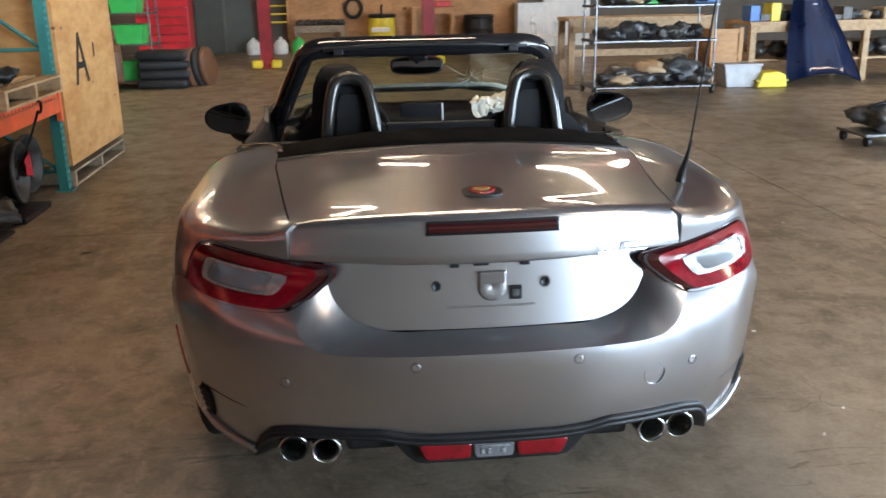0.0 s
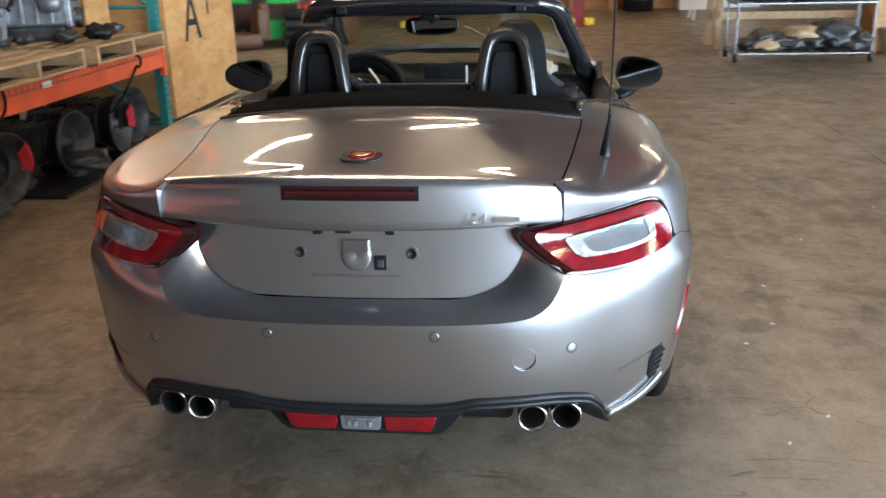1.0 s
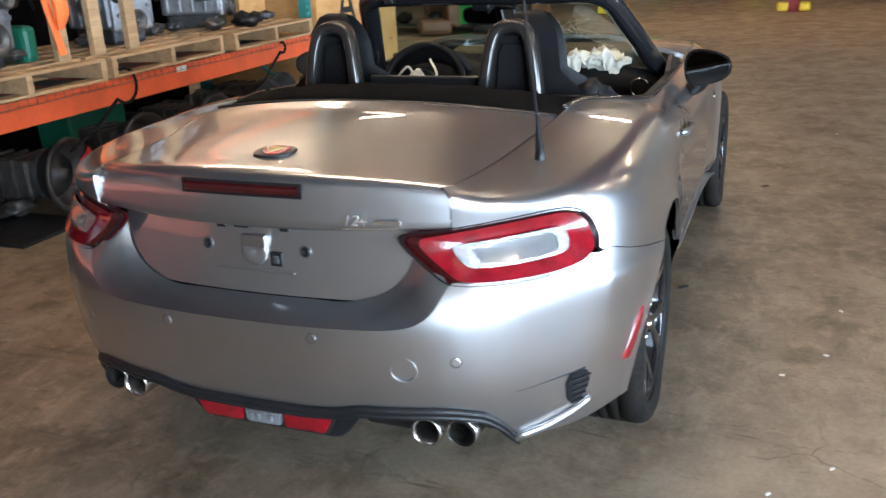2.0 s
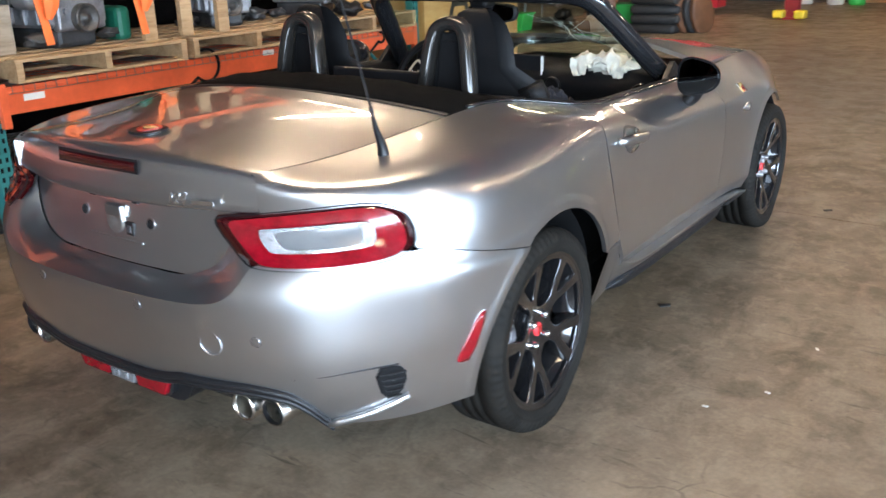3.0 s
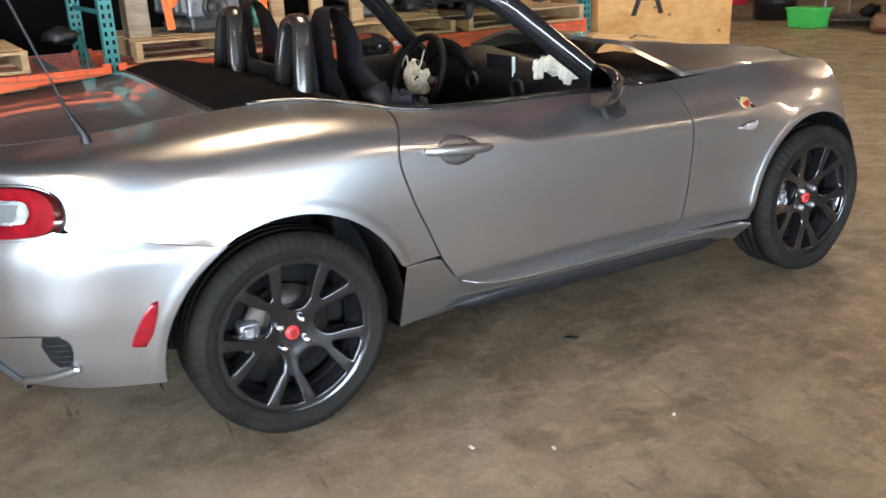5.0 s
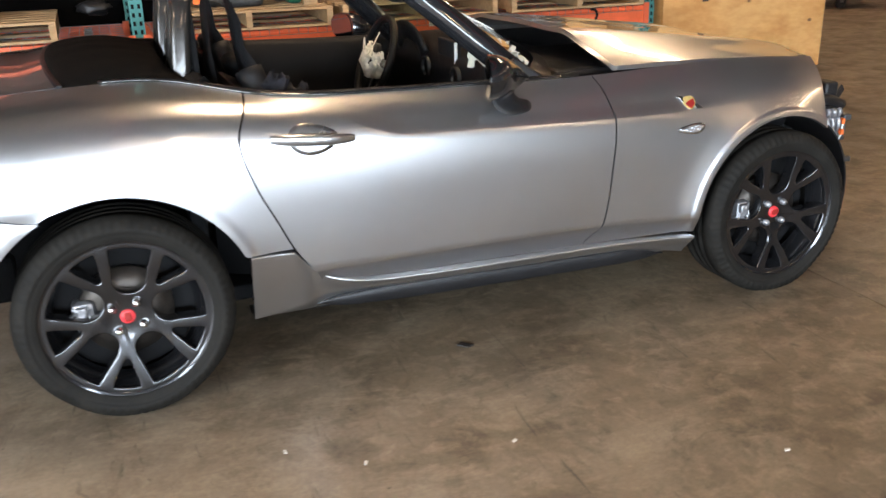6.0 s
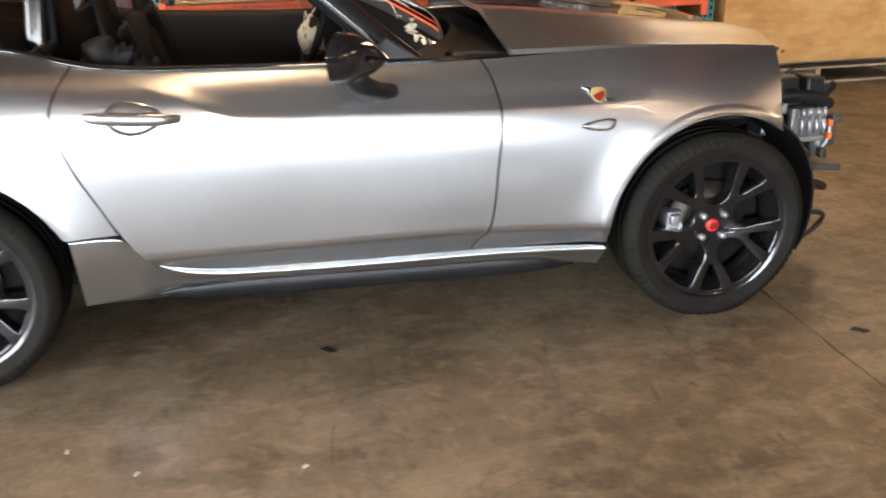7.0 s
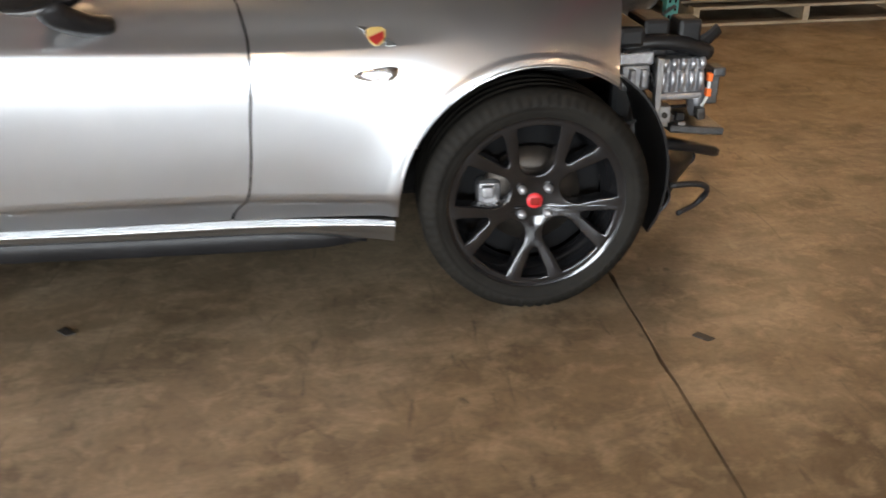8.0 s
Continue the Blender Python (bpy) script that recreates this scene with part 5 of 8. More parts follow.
def arch_lip(p):
    """The flare round a wheel arch, as an outward step."""
    out = 0
    for yc, r in ((0, ARCH_R), (AXLE_F, ARCH_F)):
        d = np.hypot(p[..., 1] - yc, p[..., 2] - HUB_Z) - r
        k = np.clip((0.034 - d) / 0.014, 0, 1)
        out = out + (0.003 if yc else 0.003) * k * k * (3 - 2 * k) + 0.009 * np.exp(-(d / 0.07) ** 2)
    # sculpted step running from below the tail lamp to the rear arch
    y, z = p[..., 1], p[..., 2]
    line = 0.672 - 0.02 * np.clip((y + 0.55) / 0.3, 0, 1)
    step = 1 / (1 + np.exp(np.clip((z - line) / 0.006, -40, 40)))
    fade = np.clip((z - 0.42) / 0.2, 0, 1) * np.clip((y + 0.66) / 0.10, 0, 1) * np.clip((-0.12 - y) / 0.10, 0, 1)
    # a crease along the door and wing, above which the side leans in
    zc = crease_z(y)
    lean = np.minimum(np.clip(z - zc, 0, None), 0.035) * 0.40 * np.clip((y - 0.58) / 0.25, 0, 1) * np.clip((2.10 - y) / 0.22, 0, 1)
    out = out - lean
    # the door and wings tuck in below a crease near the sill
    tuck = np.clip(tuck_z(y) - z, 0, None) * 0.55 * np.clip((y - 0.42) / 0.12, 0, 1) * np.clip((2.05 - y) / 0.15, 0, 1)
    return (out - tuck + 0.012 * step * fade) * np.clip((p[..., 0] - 0.6) / 0.2, 0, 1)


def flank_v(s, v):
    fs, fv = np.clip(np.asarray(s, float) / 3.85 * (NS - 1), 0, NS - 1.001), np.clip(np.asarray(v, float) / 6 * (NV - 1), 0, NV - 1.001)
    i, j = fs.astype(int), fv.astype(int)
    a, b = (fs - i)[..., None], (fv - j)[..., None]
    p = (FLANK[i, j] * (1 - a) + FLANK[i + 1, j] * a) * (1 - b) + (FLANK[i, j + 1] * (1 - a) + FLANK[i + 1, j + 1] * a) * b
    p = p.copy()
    p[..., 0] += arch_lip(p)
    return p


def v_of(s, z):
    s, z = np.broadcast_arrays(np.asarray(s, float), np.asarray(z, float))
    lo, hi = np.zeros(s.shape), np.full(s.shape, 6.0)
    for _ in range(24):
        mid = (lo + hi) / 2
        up = flank_v(s, mid)[..., 2] < z
        lo, hi = np.where(up, mid, lo), np.where(up, hi, mid)
    return (lo + hi) / 2


def flank(s, z):
    """The point of the right flank at s and height z."""
    return flank_v(s, v_of(s, z))


def top_z(s):
    return flank_v(s, np.full(np.shape(s), 6.0))[..., 2]


def s_of(y):
    return np.asarray(y, float) - Y1 + 1


def arch_top(y, yc, low):
    r = ARCH_R if yc == 0 else ARCH_F
    d = np.clip(r * r - (np.asarray(y) - yc) ** 2, 0, None)
    return np.maximum(HUB_Z + np.sqrt(d), low)


car = thing("convertible_car", "silver grey two-seat convertible car with its soft top folded down", "car")


def both(name, geo, mat, parent, label="", smooth=True):
    """A part and its twin on the other side."""
    return part(name, geo, mat, parent, label, smooth), part(name, mirrored(geo), mat, parent, label, smooth)


# panel gaps, as y over height
def door_rear(z):
    return pchip([0.25, 0.34, 0.436, 0.54, 0.659, 0.784, 0.90], [0.60, 0.565, 0.501, 0.452, 0.398, 0.366, 0.41], z)


def door_front(z):
    return pchip([0.25, 0.31, 0.365, 0.545, 0.723, 0.814, 0.87], [1.50, 1.525, 1.568, 1.592, 1.606, 1.588, 1.56], z)


GAP = 0.0030


def ruled(columns, lo, hi, na, nb, left=None, right=None, knots=()):
    """Points of a flank panel: columns in s, from height lo(s) to hi(s), its ends bent to left(z) and right(z)."""
    P = np.empty((na, nb, 3))
    b = 1 - (1 - np.linspace(0, 1, nb)) ** 2
    for i in range(na):
        a = i / (na - 1)
        s = np.full(nb, columns(a))
        for _ in range(6):
            z = lo(s) + (hi(s) - lo(s)) * b
            if knots:
                y, z0, z1, k = s - 1 + Y1, lo(s), hi(s), 0
                edges = [z0] + [np.clip(f(y), z0 + 0.004, z1 - 0.004) for f, _ in knots] + [z1]
                for q, count in enumerate([c for _, c in knots] + [nb - 1 - sum(c for _, c in knots)]):
                    for r in range(count + 1):
                        z[k + r] = edges[q][k + r] + (edges[q + 1][k + r] - edges[q][k + r]) * (r / count if q < len(knots) else 1 - (1 - r / count) ** 1.7)
                    k += count
            s = np.full(nb, columns(a))
            if left is not None:
                s = s + (s_of(left(z)) - columns(0)) * max(0, 1 - a * 3) ** 1.5
            if right is not None:
                s = s + (s_of(right(z)) - columns(1)) * max(0, 1 - (1 - a) * 3) ** 1.5
        v0 = v_of(s, z)
        v0[-1] = 6.0 if hi is top_z else v0[-1]
        P[i] = flank_v(s, v0)
    return P


# tail lamp outline over s and height
LAMP = [(0.226, 0.803), (0.285, 0.815), (0.45, 0.834), (0.605, 0.842), (0.66, 0.822), (0.692, 0.748), (0.683, 0.722), (0.64, 0.706), (0.48, 0.698), (0.345, 0.700), (0.312, 0.718)]


def lamp_top(s):
    return pchip([0.255, 0.30, 0.45, 0.59, 0.65, 0.672, 0.688, 0.695, 0.74], [0.811, 0.818, 0.835, 0.842, 0.828, 0.795, 0.748, 0.7225, 0.7215], s)


def lamp_bottom(s):
    return pchip([0, 0.20, 0.25, 0.30, 0.345, 0.48, 0.63, 0.68, 0.74], [0.613, 0.613, 0.618, 0.645, 0.698, 0.699, 0.705, 0.719, 0.7195], s)


def under_lamp(s):
    """How far the panels reach in under the lamp's edge."""
    return 0.011 * np.clip((0.685 - np.asarray(s)) / 0.03, 0, 1) * np.clip((np.asarray(s) - 0.29) / 0.04, 0, 1)


SEAM_Y = -0.172


def seam_z(s):
    """The seam between bumper and quarter panel, falling towards the arch."""
    return 0.7205 - (np.asarray(s) - 0.74) / 0.252 * 0.085


def quarter_low(s):
    y = s - 1 + Y1
    seam = np.where(s < 0.74, lamp_top(np.minimum(s, 0.74)) - under_lamp(s), seam_z(s))
    yy = flank(np.minimum(s, 1.0), seam)[..., 1]
    return np.where((s > 1) | (yy > SEAM_Y), arch_top(np.where(s > 1, y, yy), 0, 0.449), seam)


def quarter_columns(a):
    return float(pchip([0, 0.12, 0.30, 0.45, 0.72, 1], [0.345, 0.55, 0.70, 0.98, 1.45, 1.535], a))


# quarter panel behind the door
QP = ruled(quarter_columns, quarter_low, top_z, 100, 44, right=lambda z: door_rear(z) - GAP)
QE = QP[0, :, 0].copy()
for i in range(10):
    QP[i, :-1, 0] += (np.minimum(QE, 0.4975) - QE)[:-1] * (1 - i / 10) ** 1.5
both("quarter_panel", grid_geo(QP, 0.014), PAINT, car)
CREASES = [(lambda y: tuck_z(y) - 0.003, 4), (lambda y: tuck_z(y) + 0.002, 1), (lambda y: crease_z(y) - 0.003, 20), (lambda y: crease_z(y) + 0.003, 1)]
# door
DP = ruled(lambda a: 1.535 + (2.74 - 1.535) * a, lambda s: pchip([1.5, 1.7, 1.8, 2.3, 2.8], [0.345, 0.322, 0.30, 0.286, 0.280], s), top_z, 60, 42,
           left=lambda z: door_rear(z) + GAP, right=lambda z: door_front(z) - GAP, knots=CREASES)
door = both("door", grid_geo(DP, 0.014), PAINT, car)
# front wing, cut off where the front bumper is missing
def wing_low(s):
    y = s - 1 + Y1
    return np.where(y < AXLE_F - ARCH_F, 0.28, np.where(y < AXLE_F, arch_top(y, AXLE_F, 0.28), arch_top(y, AXLE_F, 0.52)))


def wing_front(z):
    return pchip([0.5, 0.61, 0.70, 0.79, 0.86], [2.525, 2.52, 2.525, 2.54, 2.57], z)


FP = ruled(lambda a: float(pchip([0, 0.3, 0.42, 0.80, 1], [2.74, 3.075, 3.10, 3.60, 3.68], a)), wing_low, top_z, 76, 42,
           left=lambda z: door_front(z) + GAP, right=wing_front, knots=CREASES)
wing = both("front_wing", grid_geo(FP, 0.014), PAINT, car)


# rear bumper
def bumper_low(s):
    x = flank(s, np.full(np.shape(s), 0.40))[..., 0]
    return pchip([0, 0.14, 0.22, 0.30, 0.45, 0.56, 0.60, 0.645, 0.70, 0.87], [0.384, 0.384, 0.389, 0.402, 0.400, 0.380, 0.345, 0.278, 0.274, 0.266], x)


def bumper_geo():
    na, nb = 110, 30
    P = np.empty((na, nb, 3))
    b = np.linspace(0, 1, nb)
    # s of the wheel arch's rear edge over height
    ez, ref = np.linspace(0.22, 0.66, 60), np.linspace(0.5, 1.0, 120)
    end = -np.sqrt(np.clip(ARCH_R ** 2 - (ez - HUB_Z) ** 2, 1e-4, None))
    es = np.array([np.interp(min(e, SEAM_Y), flank(ref, np.full(120, zz))[:, 1], ref) for e, zz in zip(end, ez)])
    for i in range(na):
        a = i / (na - 1)
        s = np.full(nb, 0.0)
        for _ in range(4):
            lo = bumper_low(s)
            hi = np.where(s < 0.74, lamp_bottom(np.minimum(s, 0.74)) + under_lamp(s), seam_z(s) - 0.0022)
            z = lo + (hi - lo) * b
            edge = np.interp(z, ez, es)
            s = a ** 0.9 * edge
        P[i] = flank(s, z)
    full = np.concatenate([P[:0:-1] * np.array([-1, 1, 1]), P], 0)
    return grid_geo(full, 0.014, flip=False), P


BUMPER, BP = bumper_geo()
bumper = part("rear_bumper", BUMPER, PAINT, car, "silver rear bumper with round parking sensors", True)


# the ledge between the bumper's crease and the boot lid, and the lid itself
def lid_half(z):
    """Half width of the lid's lower panel at a height."""
    return pchip([0.640, 0.645, 0.66, 0.69, 0.74, 0.815], [0.26, 0.30, 0.335, 0.375, 0.402, 0.412], z)


def plate_y(x, z):
    return -0.794 - 0.03 * (0.815 - z) / 0.175 + 0.035 * (np.asarray(x) / 0.4) ** 2


def ledge_geo():
    # from the bumper's upper edge to the lid's lower outline
    ss = np.linspace(0, 0.335, 60)
    A = flank(ss, lamp_bottom(ss) + under_lamp(ss) - 0.001)
    la = np.array([(x, z) for x, z in spline([(0, 0.640), (0.14, 0.640), (0.25, 0.640), (0.33, 0.662), (0.375, 0.695), (0.402, 0.745), (0.41, 0.80)], 60)])
    B = np.stack([la[:, 0], plate_y(la[:, 0], la[:, 1]) - 0.004, la[:, 1]], 1)
    n = 9
    P = np.empty((60, n, 3))
    for j in range(n):
        t = j / (n - 1)
        P[:, j] = A * (1 - t) + B * t
        P[:, j, 2] += 0.006 * math.sin(math.pi * t)
    return np.concatenate([P[:0:-1] * np.array([-1, 1, 1]), P], 0)


part("bumper_ledge", grid_geo(ledge_geo(), 0), PAINT, bumper, "", True)


def lid_line(y):
    """The lid's height along its middle: an even curve, then a flat lip."""
    k = np.clip((-0.235 - y) / 0.485, 0, None)
    return np.maximum(0.969 - 0.0235 * k ** 1.7, 0.9455 - 0.03 * np.clip(-0.72 - y, 0, None)) + 0.14 * np.clip(y + 0.26, 0, None) ** 1.0 * np.clip((y + 0.26) / 0.06, 0, 1)


def lid_top_geo():
    # down the middle: front edge, lip, face, underside
    yc = np.concatenate([np.linspace(-0.145, -0.80, 26), [-0.82, -0.836, -0.847, -0.853, -0.857, -0.860, -0.862, -0.864, -0.866, -0.864, -0.850, -0.81]])
    zc = np.concatenate([lid_line(np.linspace(-0.145, -0.80, 26)), [0.942, 0.938, 0.931, 0.920, 0.905, 0.885, 0.865, 0.84, 0.822, 0.816, 0.813, 0.812]])
    yc = yc + 0.018
    n = len(yc)
    u = np.sin(np.linspace(-math.pi / 2, math.pi / 2, 61))
    P = np.empty((n, 61, 3))
    f = np.arange(n)
    side_y = yc + np.where(f < 26, pchip([0, 25], [0.042, 0.075], np.minimum(f, 25)), 0.085)
    for i in range(n):
        if i < 27:
            e = gap_edge(side_y[i])
            hx, ez = e[0] - 0.0048, e[2] + 0.001
        else:
            t = (i - 26) / (n - 27)
            e = gap_edge(side_y[26])
            hx = float(pchip([0, 0.35, 0.8, 1], [e[0] - 0.0048, 0.4925, 0.493, 0.48], t))
            ez = float(pchip([0, 0.2, 0.36, 0.55, 0.75, 1], [e[2], 0.902, 0.885, 0.85, 0.822, 0.812], t))
        au = np.abs(u)
        P[i, :, 0] = hx * u
        P[i, :, 1] = yc[i] + (side_y[i] - yc[i]) * au ** 2.0
        P[i, :, 2] = zc[i] + (ez - zc[i]) * au ** 2.1
        if i >= 27:
            P[i, :, 2] = zc[i] + (ez - zc[i]) * au ** 3
    return P


def gap_edge(y):
    """The flank's upper inner edge at y."""
    ss = np.linspace(0.05, 1.5, 200)
    e = flank_v(ss, np.full(200, 6.0))
    return np.array([np.interp(y, e[:, 1], e[:, c]) for c in range(3)])


lid = part("boot_lid", grid_geo(lid_top_geo(), 0.01), PAINT, car, "silver boot lid with a raised rear lip", True)


def lid_panel_geo():
    z = np.linspace(0.815, 0.641, 30)
    u = np.linspace(-1, 1, 41)
    P = np.empty((30, 41, 3))
    for i, zz in enumerate(z):
        x = u * float(lid_half(zz))
        P[i] = np.stack([x, plate_y(x, zz), np.full(41, zz)], 1)
    return P


panel = part("plate_panel", grid_geo(lid_panel_geo(), 0.01), PAINT, lid, "silver panel where the licence plate is missing", True)


# tail lamps
def lamp_geo(k0, k1, out0, out1, loop):
    """A ring of the lamp between two scales of its outline, raised by out."""
    c = loop.mean(0)
    rings = []
    for t in np.linspace(0, 1, 5):
        k = k0 + (k1 - k0) * t
        q = c + (loop - c) * np.array([k, k])
        q[:, 1] = c[1] + (loop[:, 1] - c[1]) * k
        p = flank(q[:, 0], q[:, 1])
        nrm = p - np.array([0.0, -0.2, 0.6])
        nrm[:, 2] *= 0.2
        nrm /= np.linalg.norm(nrm, axis=1, keepdims=True)
        rings.append(p + nrm * (out0 + (out1 - out0) * t))
    R = np.array(rings)
    return grid_geo(np.concatenate([R, R[:, :1]], 1), 0)


def lamp_cap(k, out, loop):
    c = loop.mean(0)
    rings = []
    for t in np.linspace(1, 0.02, 6):
        q = c + (loop - c) * k * t
        p = flank(q[:, 0], q[:, 1])
        nrm = p - np.array([0.0, -0.2, 0.6])
        nrm[:, 2] *= 0.2
        nrm /= np.linalg.norm(nrm, axis=1, keepdims=True)
        rings.append(p + nrm * out)
    R = np.array(rings)
    return grid_geo(np.concatenate([R, R[:, :1]], 1), 0)


LOOP = round_loop(LAMP)
INNER = round_loop([(0.322, 0.784), (0.345, 0.790), (0.44, 0.797), (0.56, 0.804), (0.588, 0.801), (0.600, 0.775), (0.602, 0.750), (0.588, 0.740), (0.48, 0.733), (0.38, 0.731), (0.352, 0.738)], 1)
INNER = INNER.mean(0) + (INNER - INNER.mean(0)) * np.array([0.93, 0.88])
for sgn in (1, -1):
    def sided(g):
        return g if sgn > 0 else mirrored(g)
    lamp = part("tail_lamp", sided(lamp_geo(1.02, 0.875, -0.012, 0.0080, LOOP)), DARKRED, car, "red tail lamp with a clear inner ring", True)
    part("lamp_seal", sided(lamp_geo(1.012, 0.985, 0.001, 0.004, LOOP)), BLACK, lamp, "", True)
    part("red_lens", sided(lamp_geo(0.875, 0.45, 0.0085, 0.001, LOOP)), REDLENS, lamp, "", True)
    part("clear_ring", sided(lamp_geo(1.0, 0.74, 0.0085, 0.0105, INNER)), CLEAR, lamp, "", True)
    part("clear_lens", sided(lamp_cap(0.74, 0.0085, INNER)), WHITELENS, lamp, "", True)


# details of the tail
def on_lid_face(x0, x1, z0, z1, out, n=24):
    x = np.linspace(x0, x1, n)
    P = np.empty((n, 4, 3))
    for j, (z, o) in enumerate(((z0, 0), (z0, out), (z1, out), (z1, 0))):
        yb = -0.848 + (z - 0.822) * 0.12
        P[:, j] = np.stack([x, yb + 0.085 * (np.abs(x) / 0.53) ** 2.3 - o, np.full(n, z) - 0.03 * (np.abs(x) / 0.53) ** 3], 1)
    return grid_geo(P, 0)


part("brake_frame", on_lid_face(-0.163, 0.163, 0.888, 0.922, 0.003), BLACK, lid, "", True)
part("brake_light", on_lid_face(-0.155, 0.155, 0.894, 0.916, 0.006), DARKRED, lid, "dark red high brake light", True)


def disc(c, r, nrm, thick=0.004, n=20, inner=0.0):
    """A small round cap facing along nrm."""
    prof = [(inner, 0), (r * 0.85, thick), (r, thick * 0.6), (r, -0.004)] if not inner else [(inner, -0.002), (inner, thick), (r, thick), (r, -0.004)]
    g = revolve(prof, n, "z")
    q = Vector(nrm).to_track_quat("Z", "Y").to_matrix().to_4x4()
    return moved(g, Matrix.Translation(c) @ q)


def rear_at(x, z):
    s = np.linspace(0, 0.8, 200)
    p = flank(s, np.full(200, z))
    return np.array([x, np.interp(abs(x), p[:, 0], p[:, 1]), z]), Vector((np.sign(x) * 0.9 * min(1, abs(x) / 0.8) ** 2, -1, 0.0)).normalized()


for x, z in ((-0.2, 0.586), (0.2, 0.586), (0.52, 0.53), (-0.52, 0.53)):
    c, nn = rear_at(x, z)
    part("parking_sensor", disc(c, 0.0115, nn, 0.002), PAINT, bumper, "", True)
    part("sensor_ring", disc(c, 0.0130, nn, 0.0015, inner=0.0120), DARKMETAL, bumper)
c, nn = rear_at(0.408, 0.515)
part("tow_cover", disc(c, 0.030, nn, 0.0022, 32, inner=0.0287), MODULE, bumper, "", True)
# plate panel fittings
for x in (-0.137, 0.137):
    c = (x, plate_y(x, 0.748), 0.748)
    part("plate_plug", disc(c, 0.013, (0, -1, 0.1), 0.004), BLACK, panel)
    part("plug_washer", disc(c, 0.017, (0, -1, 0.1), 0.002, inner=0.012), STEEL, panel)
part("boot_release", moved(disc((0, 0, 0), 0.036, (0, -1, 0), 0.010, 28), Matrix.Translation((0.003, plate_y(0, 0.745), 0.742))), STEEL, panel, "half-round metal boot release cover", True)
part("release_slot", box(-0.03, 0.036, plate_y(0, 0.76) - 0.013, plate_y(0, 0.76) + 0.002, 0.752, 0.783, 0.003), PAINT, panel)
part("square_socket", box(0.045, 0.078, plate_y(0.06, 0.73) - 0.006, plate_y(0.06, 0.73) + 0.004, 0.708, 0.744, 0.003), BLACK, panel)
part("socket_core", box(0.053, 0.070, plate_y(0.06, 0.73) - 0.009, plate_y(0.06, 0.73), 0.716, 0.736, 0.003), DARKMETAL, panel)
for x in (-0.09, 0.087):
    part("bracket_clip", box(x - 0.012, x + 0.012, plate_y(x, 0.8) - 0.012, plate_y(x, 0.8) + 0.002, 0.794, 0.808, 0.003), BLACK, panel)
part("plate_lamp", box(-0.045, -0.005, plate_y(0, 0.8) - 0.02, plate_y(0, 0.8) + 0.002, 0.80, 0.812, 0.003), BLACK, panel)
part("plate_ridge", box(-0.11, 0.11, plate_y(0, 0.7) - 0.003, plate_y(0, 0.7) + 0.004, 0.692, 0.697, 0.0015), PAINT, panel)
# round-cornered badge on the lid
bo = round_loop([(-0.056, -0.012), (-0.046, 0.042), (0.046, 0.042), (0.056, -0.012), (0.036, -0.046), (-0.036, -0.046)], 2)
bm_ = moved(prism([tuple(p) for p in bo], 0.008, "z", 0.002), Matrix.Translation((0.0, -0.668, 0.9463)) @ Euler((radians(4), 0, 0)).to_matrix().to_4x4())
badge = part("badge_frame", bm_, BLACK, lid, "dark framed oval badge")
bo2 = round_loop([(-0.036, -0.008), (-0.034, 0.032), (0.034, 0.032), (0.036, -0.008), (0.0, -0.042)], 2)
BADGE_T = Matrix.Translation((0.0, -0.668, 0.9533)) @ Euler((radians(4), 0, 0)).to_matrix().to_4x4()
REDBADGE = material("enamel_red", (0.24, 0.018, 0.015), 0.2, 0, 0.1, 30, coat=0.5)
YELBADGE = material("enamel_yellow", (0.38, 0.27, 0.10), 0.2, 0, 0.1, 30, coat=0.5)
part("badge_shield", moved(prism([tuple(p) for p in bo2], 0.004, "z", 0.001), BADGE_T), REDBADGE, lid, "red and gold shield")
part("badge_bar", moved(prism([(-0.026, 0.006), (-0.012, 0.020), (0.024, 0.012), (0.016, -0.004), (-0.006, -0.014)], 0.005, "z", 0.001), BADGE_T), YELBADGE, lid)


LT = Matrix.Translation((0.262, -0.8365, 0.832)) @ Euler((radians(84), 0, radians(11))).to_matrix().to_4x4()
lettering("124", 0.036, LT, CHROME, lid, "model_number")
part("script_bar", moved(box(0.072, 0.135, 0.002, 0.012, -0.002, 0.0025, 0.0005), LT), CHROME, lid)
part("script_underline", moved(box(0.0, 0.13, -0.008, -0.005, -0.002, 0.0015, 0.0005), LT), CHROME, lid)


# black valance, fog lamps and tail pipes
def valance():
    ref = np.linspace(0.3, 0.6, 200)
    ss = np.linspace(0, float(np.interp(0.638, flank(ref, np.full(200, 0.40))[:, 0], ref)), 70)
    top = flank(ss, bumper_low(ss))
    prof = [(-0.002, 0.012), (0.009, 0.006), (0.012, -0.001), (0.010, -0.008), (0.004, -0.012), (0.008, -0.015), (0.008, -0.019), (0.003, -0.024), (-0.03, -0.026), (-0.16, -0.022)]
    P = np.empty((70, len(prof), 3))
    for j, (o, dz) in enumerate(prof):
        nrm = top - np.array([0, -0.25, 0])
        nrm[:, 2] = 0
        nrm /= np.linalg.norm(nrm, axis=1, keepdims=True)
        P[:, j] = top + nrm * o
        P[:, j, 2] += dz
    full = np.concatenate([P[:0:-1] * np.array([-1, 1, 1]), P], 0)
    return grid_geo(full, 0.0, flip=True)


